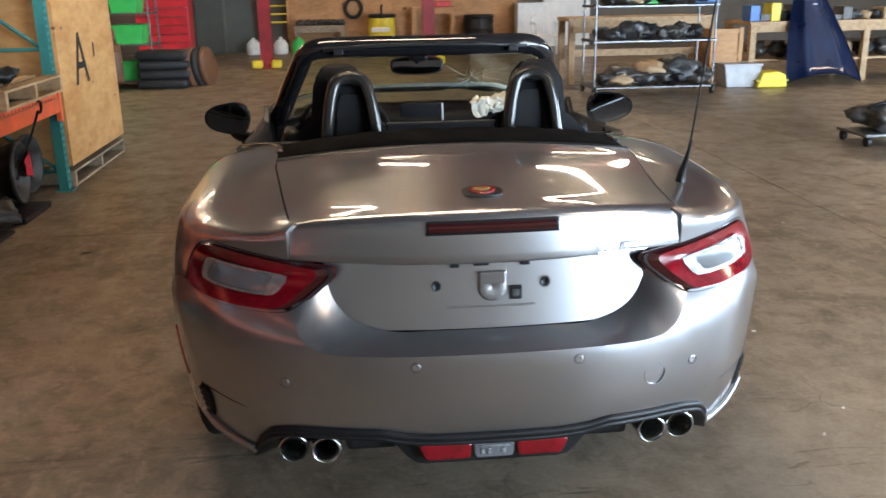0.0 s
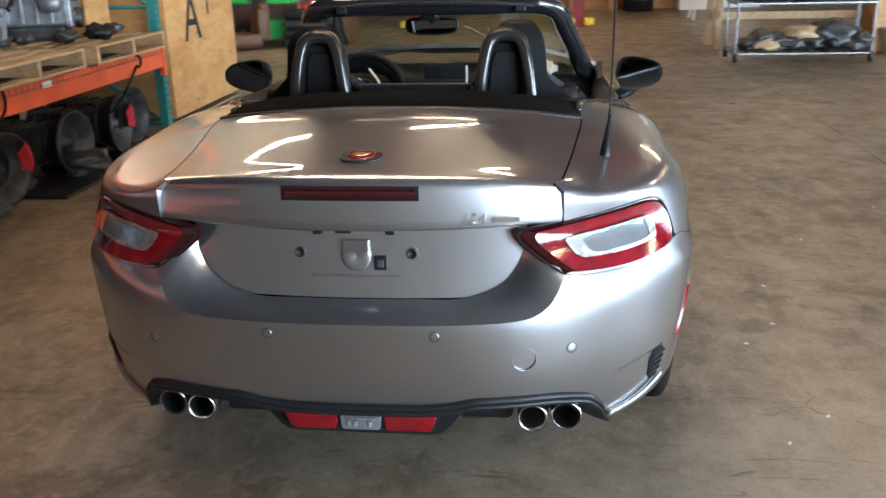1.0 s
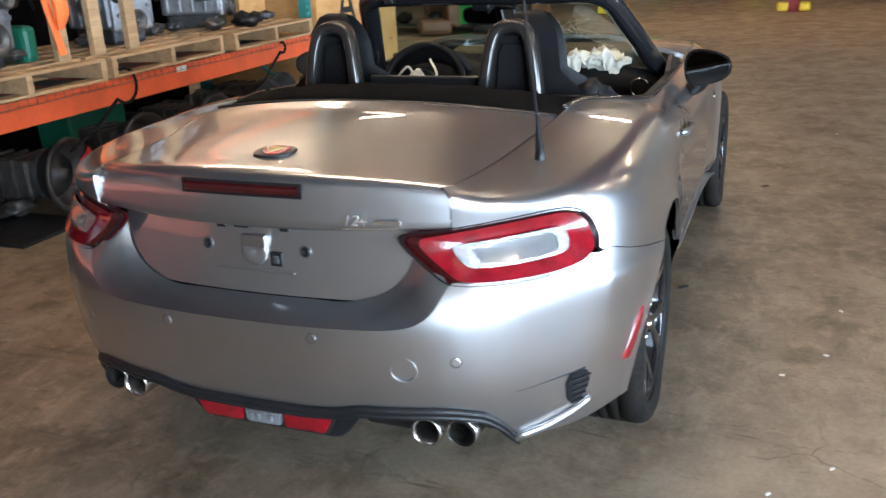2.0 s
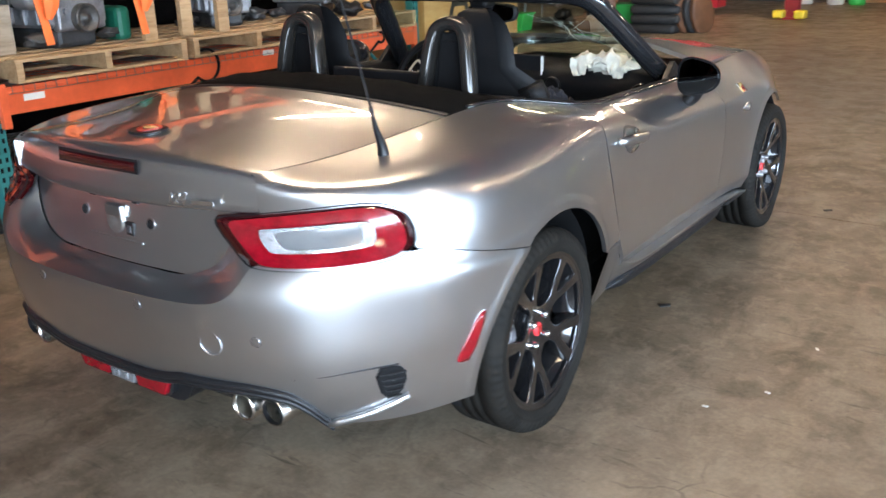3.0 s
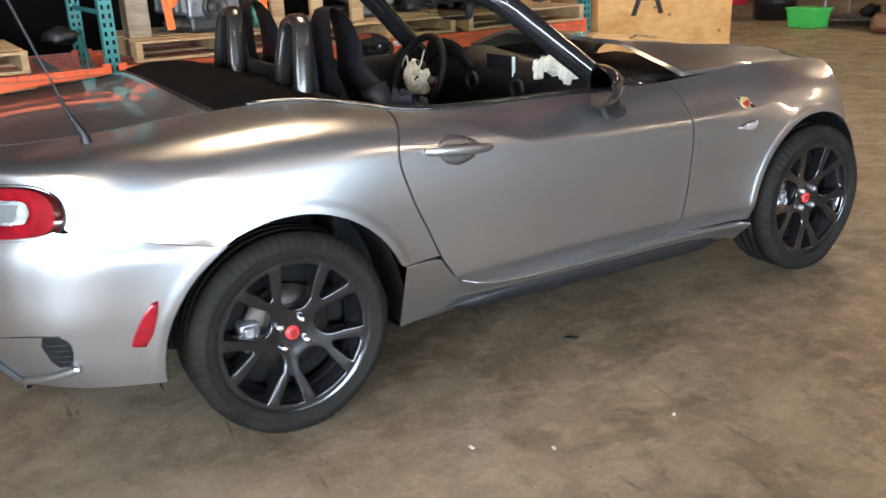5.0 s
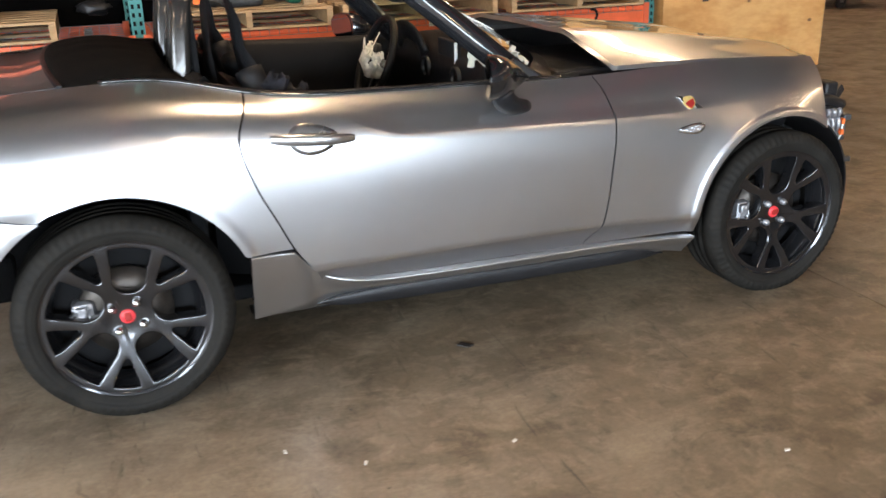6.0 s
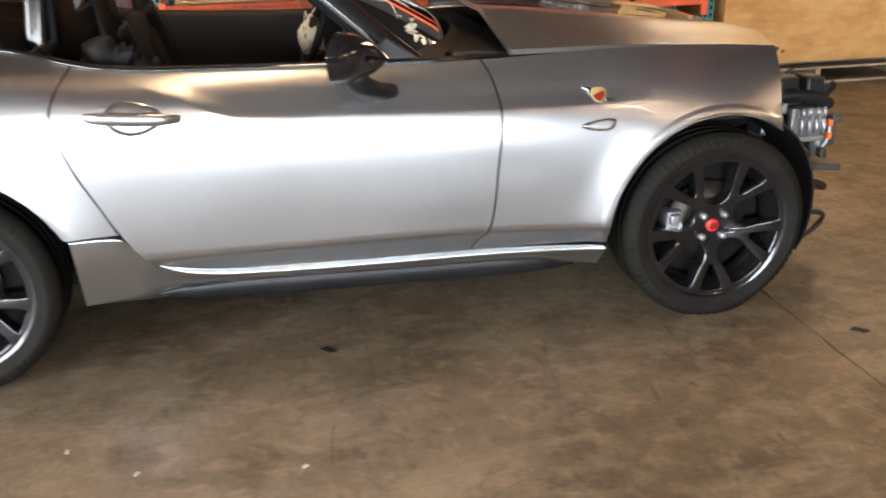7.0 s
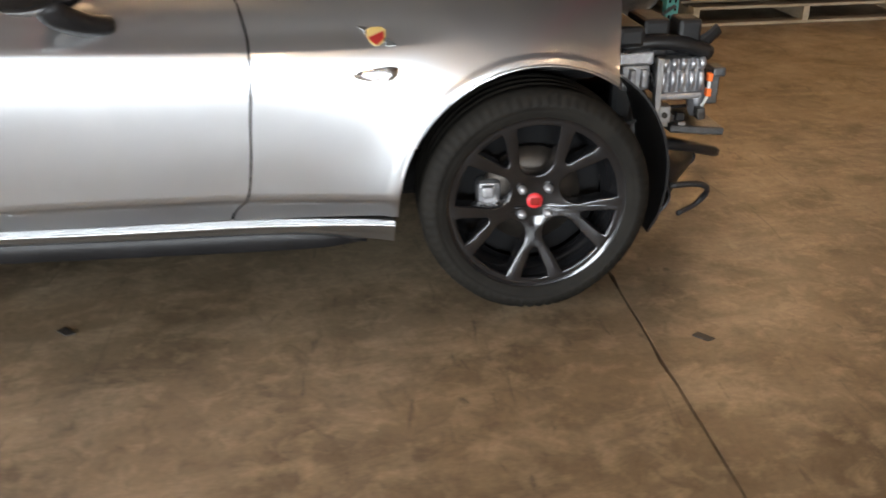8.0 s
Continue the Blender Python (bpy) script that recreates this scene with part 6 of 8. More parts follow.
val = part("rear_valance", valance(), BLACK, car, "black plastic rear valance", True)
# the widest box is black fill, added for the shadow behind the tail pipes
part("diffuser", join(moved(prism(soft_corners([(-0.275, 0.362), (-0.205, 0.270), (0.205, 0.270), (0.275, 0.362)], 0.03), 0.125, "y", 0.006), Matrix.Translation((0, -0.825, 0))), box(-0.38, -0.24, -0.77, -0.66, 0.29, 0.37, 0.015), box(0.24, 0.38, -0.77, -0.66, 0.29, 0.37, 0.015), box(-0.45, 0.45, -0.62, -0.40, 0.27, 0.38, 0.02), box(-0.60, 0.60, -0.70, -0.55, 0.28, 0.41, 0.02)), BLACK, val)
fog_o = [(-0.212, 0.350), (-0.180, 0.279), (0.180, 0.279), (0.212, 0.350)]
fog = part("fog_lamp_housing", moved(prism(soft_corners(fog_o, 0.02), 0.05, "y", 0.004), Matrix.Translation((0, -0.85, 0.011))), GLOSS, val, "black housing of the low rear lamps")
for name, x0, x1, m in (("fog_lamp", -0.196, -0.058, REDLENS), ("reverse_lamp", -0.054, 0.054, WHITELENS), ("fog_lamp", 0.058, 0.196, REDLENS)):
    k = 0.020
    o = [(x0, 0.333), (x0 + (k if x0 < -0.1 else 0.004), 0.289), (x1 - (k if x1 > 0.1 else 0.004), 0.289), (x1, 0.333)]
    part(name, moved(prism(soft_corners(o, 0.008), 0.03, "y", 0.004), Matrix.Translation((0, -0.861, 0.011))), m, fog)
part("lamp_reflector", moved(join(box(-0.040, 0.040, 0, 0.012, 0.319, 0.326, 0.002), *[box(-0.036 + 0.018 * q, -0.026 + 0.018 * q, 0, 0.010, 0.300, 0.316, 0.002) for q in (0, 1, 3)]), Matrix.Translation((0, -0.8645, 0.011))), GREYMETAL, fog, "bright reflector of the clear lamp")
PIPE = material("brushed_steel_tip", (0.48, 0.46, 0.43), 0.24, 1.0, 0.1, 20, 0.05, 200)
for x in (-0.514, -0.430, 0.430, 0.514):
    pr = [(0.030, 0.14), (0.030, 0.01), (0.0335, 0.0), (0.0365, -0.001), (0.039, 0.004), (0.039, 0.14)]
    tip = part("tail_pipe", moved(revolve(pr, 32, "y"), Matrix.Translation((x, -0.822 + 0.02 * (abs(x) - 0.428) / 0.084, 0.326))), PIPE, car, "chrome tipped exhaust tail pipe", True)
    part("pipe_bore", moved(revolve([(0.0, 0.09), (0.0305, 0.09), (0.0305, 0.012)], 24, "y"), Matrix.Translation((x, -0.818, 0.326))), CARPET, tip)


# corner vents and side reflectors
def flank_patch(pts, out, rings=5, k0=1.0):
    c = pts.mean(0)
    R = []
    for t in np.linspace(k0, 0.02, rings):
        q = c + (pts - c) * t
        p = flank(q[:, 0], q[:, 1])
        nrm = p - np.array([0.0, 0.0, 0.0])
        nrm[:, 1] = np.where(q[:, 0] < 1, (p[:, 1] + 0.15) * 1.0, 0)
        nrm[:, 2] = 0
        nrm /= np.linalg.norm(nrm, axis=1, keepdims=True)
        o = out if t < k0 - 1e-6 else -0.004
        R.append(p + nrm * o)
    R = np.array(R)
    R = np.insert(R, 1, R[0] + (R[1] - R[0]) * 0.0, axis=0)
    q = c + (pts - c) * (k0 * 0.985)
    p = flank(q[:, 0], q[:, 1])
    nrm = p.copy()
    nrm[:, 1] = np.where(q[:, 0] < 1, (p[:, 1] + 0.15), 0)
    nrm[:, 2] = 0
    nrm /= np.linalg.norm(nrm, axis=1, keepdims=True)
    R[1] = p + nrm * out
    return grid_geo(np.concatenate([R, R[:, :1]], 1), 0)


def s_at(y, z):
    ref = np.linspace(0.3, 1.0, 120)
    return float(np.interp(y, flank(ref, np.full(120, z))[:, 1], ref)) if y < Y1 else float(s_of(y))


REFL = round_loop([(s_at(-0.366, 0.52), 0.520), (s_at(-0.398, 0.515), 0.514), (s_at(-0.452, 0.41), 0.406), (s_at(-0.450, 0.395), 0.390), (s_at(-0.406, 0.395), 0.388)], 1)
both("side_reflector", flank_patch(REFL, 0.004), REDLENS, bumper, "red side reflector")
VENT = round_loop([(s_at(-0.664, 0.437), 0.440), (s_at(-0.612, 0.44), 0.443), (s_at(-0.584, 0.40), 0.410), (s_at(-0.592, 0.345), 0.350), (s_at(-0.630, 0.338), 0.342)], 1)
vents = both("corner_vent", flank_patch(VENT, 0.003), CARPET, bumper, "black slotted vent in the bumper's corner")
for sg, vo in ((1, vents[0]), (-1, vents[1])):
    for k in range(5):
        z = 0.352 + k * 0.017
        k2 = (z - 0.34) / 0.09
        a, b2 = flank(np.array(s_at(-0.623 - 0.03 * k2, z)), np.array(z)), flank(np.array(s_at(-0.596, z)), np.array(z))
        a[0] += 0.004
        b2[0] += 0.006
        g = tube([a, (a + b2) / 2 + np.array([0.003, 0, 0]), b2], 0.006, 0.006, 6)
        part("vent_slat", g if sg > 0 else mirrored(g), BLACK, vo)
crease = [flank(np.array(s_at(y, 0.43 + 0.02 * (y + 0.68) * 0)), np.array(z)) for y, z in ((-0.79, 0.425), (-0.74, 0.433), (-0.70, 0.440), (-0.66, 0.443), (-0.61, 0.442))]
# black strip laid on the crease to stand for its shade
both("bumper_groove", tube(np.array(crease) + np.array([0.0, 0.0, 0]), 0.004, 0.006, 6, n=14, taper=lambda t: 0.2 + 0.9 * t), BLACK, bumper)
blade = [flank(np.array(s_at(y, z)), np.array(z)) + np.array([0.008, -0.006, 0]) for y, z in ((-0.71, 0.283), (-0.66, 0.305), (-0.60, 0.332), (-0.575, 0.345))]
both("corner_blade", tube(np.array(blade), 0.014, 0.022, 8, n=10), PAINT, bumper)

# side skirt
def skirt_geo():
    ys = np.concatenate([np.linspace(0.362, 0.49, 7), np.linspace(0.50, 0.66, 26), np.linspace(0.69, 1.72, 30), np.linspace(1.74, 1.934, 14)])
    P = np.empty((len(ys), 10, 3))
    for i, y in enumerate(ys):
        zt = float(pchip([0.36, 0.49, 0.52, 0.575, 0.64, 0.80, 1.2, 1.57, 1.94], [0.446, 0.437, 0.405, 0.347, 0.322, 0.299, 0.287, 0.283, 0.272], y))
        zm = float(pchip([0.36, 0.44, 0.62, 0.81, 1.3, 1.70, 1.84, 1.94], [0.226, 0.230, 0.262, 0.270, 0.254, 0.246, 0.214, 0.190], y))
        zb = float(pchip([0.36, 0.44, 0.81, 1.84, 1.94], [0.220, 0.214, 0.208, 0.204, 0.186], y))
        w = min(1.0, max(0.0, (y - 0.52) / 0.16))
        w = w * w * (3 - 2 * w)
        zz = np.array([zt - 0.003 * w, zt, zt - 0.003, zt - 0.008, zt - 0.5 * (zt - zm), zm + 0.005, zm, zm - 0.004, zb, zb - 0.008])
        xt = float(flank(np.array(float(s_of(y))), np.array(0.366))[0])
        xt = min(xt, 0.853)
        face = xt - 0.003 - np.clip(zt - 0.011 - zz, 0, None) * 1.0
        far = np.concatenate([[xt - 0.056, xt - 0.004, xt - 0.0005, xt - 0.002], face[4:6], [face[6] + 0.005, face[7]], [face[7] - 0.4 * (zz[7] - zz[8]), xt - 0.16]])
        xf = flank(np.full(10, float(s_of(y))), np.maximum(zz, 0.40))[:, 0] - np.clip(0.43 - zz, 0, None) * 0.30
        near = xf + np.array([-0.02, -0.002, 0, 0, 0, 0, 0, 0, -0.01, -0.14])
        P[i] = np.stack([near * (1 - w) + far * w, np.full(10, y), zz], 1)
    return grid_geo(P, 0)


both("side_skirt", skirt_geo(), PAINT, car, "silver side skirt over a dark lower blade")


def skirt_blade_geo():
    """Dark strip under the skirt's lower edge, widening towards the front."""
    ys = np.linspace(0.56, 1.86, 50)
    P = np.empty((len(ys), 6, 3))
    for i, y in enumerate(ys):
        zt = float(pchip([0.80, 1.2, 1.57, 1.94], [0.299, 0.287, 0.283, 0.272], y))
        zm = float(pchip([0.56, 0.66, 0.81, 1.3, 1.64, 1.76, 1.86], [0.224, 0.252, 0.260, 0.249, 0.243, 0.228, 0.192], y))
        zb = float(pchip([0.56, 0.69, 1.0, 1.84, 1.94], [0.216, 0.208, 0.198, 0.185, 0.185], y))
        xt = min(float(flank(np.array(float(s_of(y))), np.array(0.366))[0]), 0.853)
        x = xt - 0.003 - (zt - 0.011 - zm) + 0.004
        ease = min(1.0, (y - 0.56) / 0.12)
        x -= 0.012 * (1 - ease)
        P[i] = [(x - 0.03, y, zm + 0.001), (x - 0.004, y, zm), (x, y, zm - 0.004), (x - 0.012, y, zb + 0.005), (x - 0.016, y, zb), (x - 0.12, y, zb - 0.002)]
    return grid_geo(P, 0)


both("skirt_blade", skirt_blade_geo(), BLACK, car, "black lower skirt blade")

# wheels
def wheel_parts():
    """Geometry round the x axis, outer face towards +x, centre at the tyre's middle."""
    R, rr = 0.309, 0.245
    prof = [(rr - 0.004, -0.098), (0.258, -0.104), (0.280, -0.105), (0.299, -0.094), (R - 0.002, -0.080), (R, -0.068), (R, -0.043), (R - 0.007, -0.041), (R - 0.007, -0.033), (R, -0.031), (R, -0.004),
            (R - 0.007, -0.003), (R - 0.007, 0.005), (R, 0.006), (R, 0.031), (R - 0.007, 0.033), (R - 0.007, 0.041), (R, 0.043), (R, 0.068), (R - 0.002, 0.078), (0.299, 0.092), (0.281, 0.103), (0.268, 0.106), (0.266, 0.104), (0.259, 0.104), (0.251, 0.102), (rr - 0.004, 0.098)]
    n = 288
    v, f = revolve(prof, n, "x")
    v = [list(p) for p in v]
    k = len(prof)
    for i in range(n):
        if i % 4 == 0:
            for j in (20, 21):
                p = v[i * k + j]
                r = math.hypot(p[1], p[2])
                q = (r - 0.006) / r
                p[1], p[2] = p[1] * q, p[2] * q
    tyre = (v, f)
    barrel = revolve([(rr - 0.02, -0.095), (rr - 0.022, 0.03), (rr - 0.026, 0.075), (rr - 0.010, 0.088), (rr - 0.006, 0.092), (rr - 0.004, 0.097), (rr + 0.003, 0.099), (rr + 0.004, 0.094), (rr, 0.085), (rr, -0.095)], 96, "x")
    backing = revolve([(0.0, -0.02), (0.20, -0.02), (0.205, -0.04)], 48, "x")
    brake = revolve([(0.05, 0.01), (0.06, 0.012), (0.135, 0.012), (0.135, -0.01), (0.05, -0.01)], 48, "x")
    return tyre, barrel, backing, brake


def rim_windows():
    """Outlines of the ten openings: five wide ones with round feet, five small ones in the forks of the spokes."""
    wide = [(0.113 - 0.044 * math.cos(radians(a)), 0.044 * math.sin(radians(a))) for a in range(0, 91, 10)]
    wide += [(0.135, 0.0455), (0.16, 0.0485), (0.185, 0.0525)]
    wide += [(0.2065 * math.cos(a), 0.2065 * math.sin(a)) for a in (0.265, 0.24, 0.16, 0.08, 0)]
    small = [(0.126, 0.0), (0.1265, 0.004), (0.131, 0.008), (0.150, 0.0155), (0.172, 0.0250), (0.190, 0.0325)]
    small += [(0.2065 * math.cos(a), 0.2065 * math.sin(a)) for a in (0.170, 0.140, 0.07, 0)]
    out = []
    for half, turn in ((wide, 0), (small, 36)):
        loop = half + [(q, -w) for q, w in half[-2:0:-1]]
        for k in range(5):
            c, n_ = math.cos(radians(90 + turn + 72 * k)), math.sin(radians(90 + turn + 72 * k))
            out.append([(q * c - w * n_, q * n_ + w * c) for q, w in loop])
    return [[(a * 1.05, b * 1.05) for a, b in loop] for loop in out]


def rim_face_geo():
    """The cast face of the wheel: a dished plate with bevelled openings, outer side towards +x."""
    cu = bpy.data.curves.new("rim_face", "CURVE")
    cu.dimensions, cu.fill_mode, cu.extrude, cu.bevel_depth, cu.bevel_resolution, cu.offset = "2D", "BOTH", 0.020, 0.005, 2, -0.005
    circle = [(0.242 * math.cos(a), 0.242 * math.sin(a)) for a in np.linspace(0, 2 * math.pi, 96, endpoint=False)]
    for loop in [circle] + rim_windows():
        sp = cu.splines.new("POLY")
        sp.points.add(len(loop) - 1)
        for p, (a, b) in zip(sp.points, loop):
            p.co = (a, b, 0, 1)
        sp.use_cyclic_u = True
    ob = new("rim_face", cu)
    me = bpy.data.meshes.new_from_object(ob.evaluated_get(bpy.context.evaluated_depsgraph_get()))
    bpy.data.objects.remove(ob)
    bm = bmesh.new()
    bm.from_mesh(me)
    bmesh.ops.remove_doubles(bm, verts=bm.verts, dist=0.00005)
    for _ in range(3):
        bmesh.ops.triangulate(bm, faces=bm.faces)
        long = [e for e in bm.edges if e.calc_length() > 0.022 and abs(e.verts[0].co.z - e.verts[1].co.z) < 0.01]
        bmesh.ops.subdivide_edges(bm, edges=long, cuts=1)
    bmesh.ops.triangulate(bm, faces=bm.faces)
    rs, xs = [0.0, 0.045, 0.07, 0.11, 0.16, 0.20, 0.215, 0.233], [0.060, 0.0605, 0.0665, 0.074, 0.082, 0.0885, 0.090, 0.0905]
    for v in bm.verts:
        r = math.hypot(v.co.x, v.co.y)
        v.co = Vector((float(np.interp(r, rs, xs)) + v.co.z - 0.025, v.co.x, v.co.y))
    return from_bm(bm)


RIM_FACE = rim_face_geo()
ROTOR = material("worn_rotor", (0.05, 0.042, 0.036), 0.45, 0.8, 0.3, 20)
# near-black and dull, darker than the rim's face
DEEP = material("dull_black_barrel", (0.006, 0.0055, 0.005), 0.6, 0, 0.2, 20, spec=0.2)


rr_lip = 0.245


def make_wheel(at, side, spin):
    tyre, barrel, backing, brake = wheel_parts()
    T = Matrix.Translation(at) @ Matrix.Diagonal((side, 1, 1, 1)) @ Euler((radians(spin), 0, 0)).to_matrix().to_4x4()

    def place(g):
        v, f = moved(g, T)
        return v, ([tuple(reversed(q)) for q in f] if side < 0 else f)
    w = part("wheel", place(backing), CARPET, car, "black forked-spoke alloy wheel with a low-profile tyre")
    # the tyre sags where it stands
    tv, tf = place(tyre)
    flat = []
    for x, y, z in tv:
        bulge = 0.014 * math.exp(-(z / 0.045) ** 2) * (1 if x > at[0] else -1)
        flat.append((x + bulge * min(1, abs(x - at[0]) / 0.08), y, max(z, 0.002)))
    part("tyre", (flat, tf), RUBBER, w, "", True)
    part("rim", place(barrel), DEEP, w, "", True)
    part("rim_lip", place(revolve([(rr_lip - 0.052, 0.010), (rr_lip - 0.044, 0.040), (rr_lip - 0.026, 0.078), (rr_lip - 0.020, 0.0885), (rr_lip - 0.010, 0.0915), (rr_lip - 0.003, 0.095), (rr_lip + 0.003, 0.0965), (rr_lip + 0.005, 0.093)], 96, "x")), RIMMAT, w, "", True)
    part("brake_rotor", place(brake), ROTOR, w, "", True)
    part("centre_cap", place(revolve([(0, 0.068), (0.017, 0.067), (0.0215, 0.064), (0.0225, 0.055)], 28, "x")), REDPLASTIC, w, "red centre cap", True)
    part("cap_emblem", place(moved(box(0.0675, 0.0695, -0.013, 0.013, -0.009, 0.010, 0.003), Matrix.Identity(4))), REDBADGE, w)
    face = part("rim_face", place(RIM_FACE), RIMMAT, w, "gloss black cast face with ten openings", True)
    face.data.set_sharp_from_angle(angle=radians(38))
    for k in range(4):
        r = Euler((radians(90 * k + 45), 0, 0)).to_matrix().to_4x4()
        part("lug_nut", place(moved(revolve([(0, 0.080), (0.008, 0.079), (0.0115, 0.074), (0.012, 0.055)], 12, "x"), r @ Matrix.Translation((0, 0, 0.050)))), CHROME if at[1] < 1 else GREYMETAL, w, "", True)
    # the caliper does not turn with the wheel
    Tc = Matrix.Translation(at) @ Matrix.Diagonal((side, 1, 1, 1))
    cal = join(box(-0.03, 0.038, -0.150, -0.085, -0.04, 0.05, 0.018), box(0.02, 0.050, -0.140, -0.105, 0.005, 0.04, 0.008), box(0.02, 0.047, -0.135, -0.095, -0.035, -0.008, 0.008), tube([(0.04, -0.12, -0.03), (0.045, -0.10, 0.0), (0.04, -0.11, 0.04)], 0.012, 0.012, 8))
    v, f = moved(cal, Tc)
    part("caliper", (v, [tuple(reversed(q)) for q in f] if side < 0 else f), GREYMETAL, w, "grey brake caliper")
    return w


TRACK = 0.750
for side in (1, -1):
    make_wheel((side * TRACK, 0, 0.306), side, -81)
    make_wheel((side * (TRACK + 0.008), AXLE_F, 0.301), side, 0)


# black liners in the arches and the underbody
def liner(yc, half, start=-12):
    r = ARCH_R if yc == 0 else ARCH_F
    P = np.empty((28, 2, 3))
    for i, a in enumerate(np.linspace(radians(start), radians(192), 28)):
        y, z = yc + (r + 0.012) * math.cos(a), HUB_Z + (r + 0.012) * math.sin(a)
        P[i] = [(0.50, y, max(z, 0.2)), (half, y, max(z, 0.2))]
    return grid_geo(P, 0)


both("wheel_arch_liner", liner(0, 0.79), CARPET, car)
both("wheel_arch_liner", liner(AXLE_F, 0.80, 62), CARPET, car)
part("underbody", join(box(-0.5, 0.5, -0.30, 2.55, 0.20, 0.34, 0.02), box(-0.55, 0.55, -0.66, -0.30, 0.30, 0.45, 0.02), box(-0.74, 0.74, 0.40, 1.90, 0.19, 0.28, 0.02), box(-0.50, 0.50, -0.60, 0.25, 0.34, 0.62, 0.02), box(-0.50, 0.50, 1.75, 2.50, 0.34, 0.55, 0.02)), CARPET, car)

# cabin: tub, folded top, seats, hoops
def belt_edge(y):
    return flank_v(np.array(float(s_of(y))), np.array(6.0)) if y > Y1 else gap_edge(y)


def door_card():
    ys = np.linspace(0.30, 1.52, 26)
    P = np.empty((26, 7, 3))
    for i, y in enumerate(ys):
        e = belt_edge(y)
        P[i] = [(e[0] + 0.002, y, e[2] + 0.001), (e[0] - 0.012, y, e[2] + 0.013), (e[0] - 0.03, y, e[2] + 0.011), (e[0] - 0.05, y, e[2] - 0.01), (e[0] - 0.07, y, e[2] - 0.10), (e[0] - 0.09, y, 0.60), (e[0] - 0.10, y, 0.26)]
    return grid_geo(P, 0, flip=True)


both("door_card", door_card(), LEATHER, car, "black inner door panel")
part("cabin_floor", join(box(-0.68, 0.68, 0.30, 1.55, 0.24, 0.29, 0.01), box(-0.66, 0.66, 0.22, 0.27, 0.24, 0.86, 0.01), box(-0.13, 0.13, 0.35, 1.45, 0.28, 0.56, 0.03)), CARPET, car)


def tonneau():
    """The folded canvas top: a low hump from the boot lid's front edge to the hoops."""
    u = np.linspace(-1, 1, 49)
    rows = np.linspace(0, 1, 16)
    P = np.empty((16, 49, 3))
    for i, t in enumerate(rows):
        for j, uu in enumerate(u):
            au = abs(uu)
            back = np.array([0.60 * uu, -0.155 + 0.07 * au ** 2.3, 0.981 - 0.044 * au ** 2.2])
            front = np.array([0.66 * uu, 0.245 + 0.10 * au ** 4, 0.955 - 0.04 * au ** 3])
            p = back * (1 - t) + front * t
            p[2] += 0.034 * math.sin(math.pi * min(1, t * 1.15)) ** 0.7 * (1 - au ** 3) - (0.012 if t == 0 else 0) - 0.016 * au ** 10
            p[2] += 0.003 * math.sin(uu * 23 + t * 9) * (1 - au ** 4) * math.sin(math.pi * t)
            if t == 1:
                p[2] -= 0.10
            P[i, j] = p
    return grid_geo(P, 0, flip=True)


part("folded_top", tonneau(), FABRIC, car, "black folded canvas soft top", True)
# trim round the opening
def rim_line(y0, y1, dx, dz, n=40):
    out = []
    for y in np.linspace(y0, y1, n):
        e = belt_edge(y)
        out.append((e[0] + dx, e[1], e[2] + dz))
    return out


both("belt_trim", tube(rim_line(0.02, 1.45, -0.006, 0.004), 0.022, 0.012, 8), GLOSS, car, "black belt moulding")
part("lid_seal", tube([(0.562 * uu, -0.143 + 0.055 * abs(uu) ** 2.3, 0.9785 - 0.040 * abs(uu) ** 2.2) for uu in np.linspace(-1, 1, 41)], 0.02, 0.012, 8), BLACK, car)

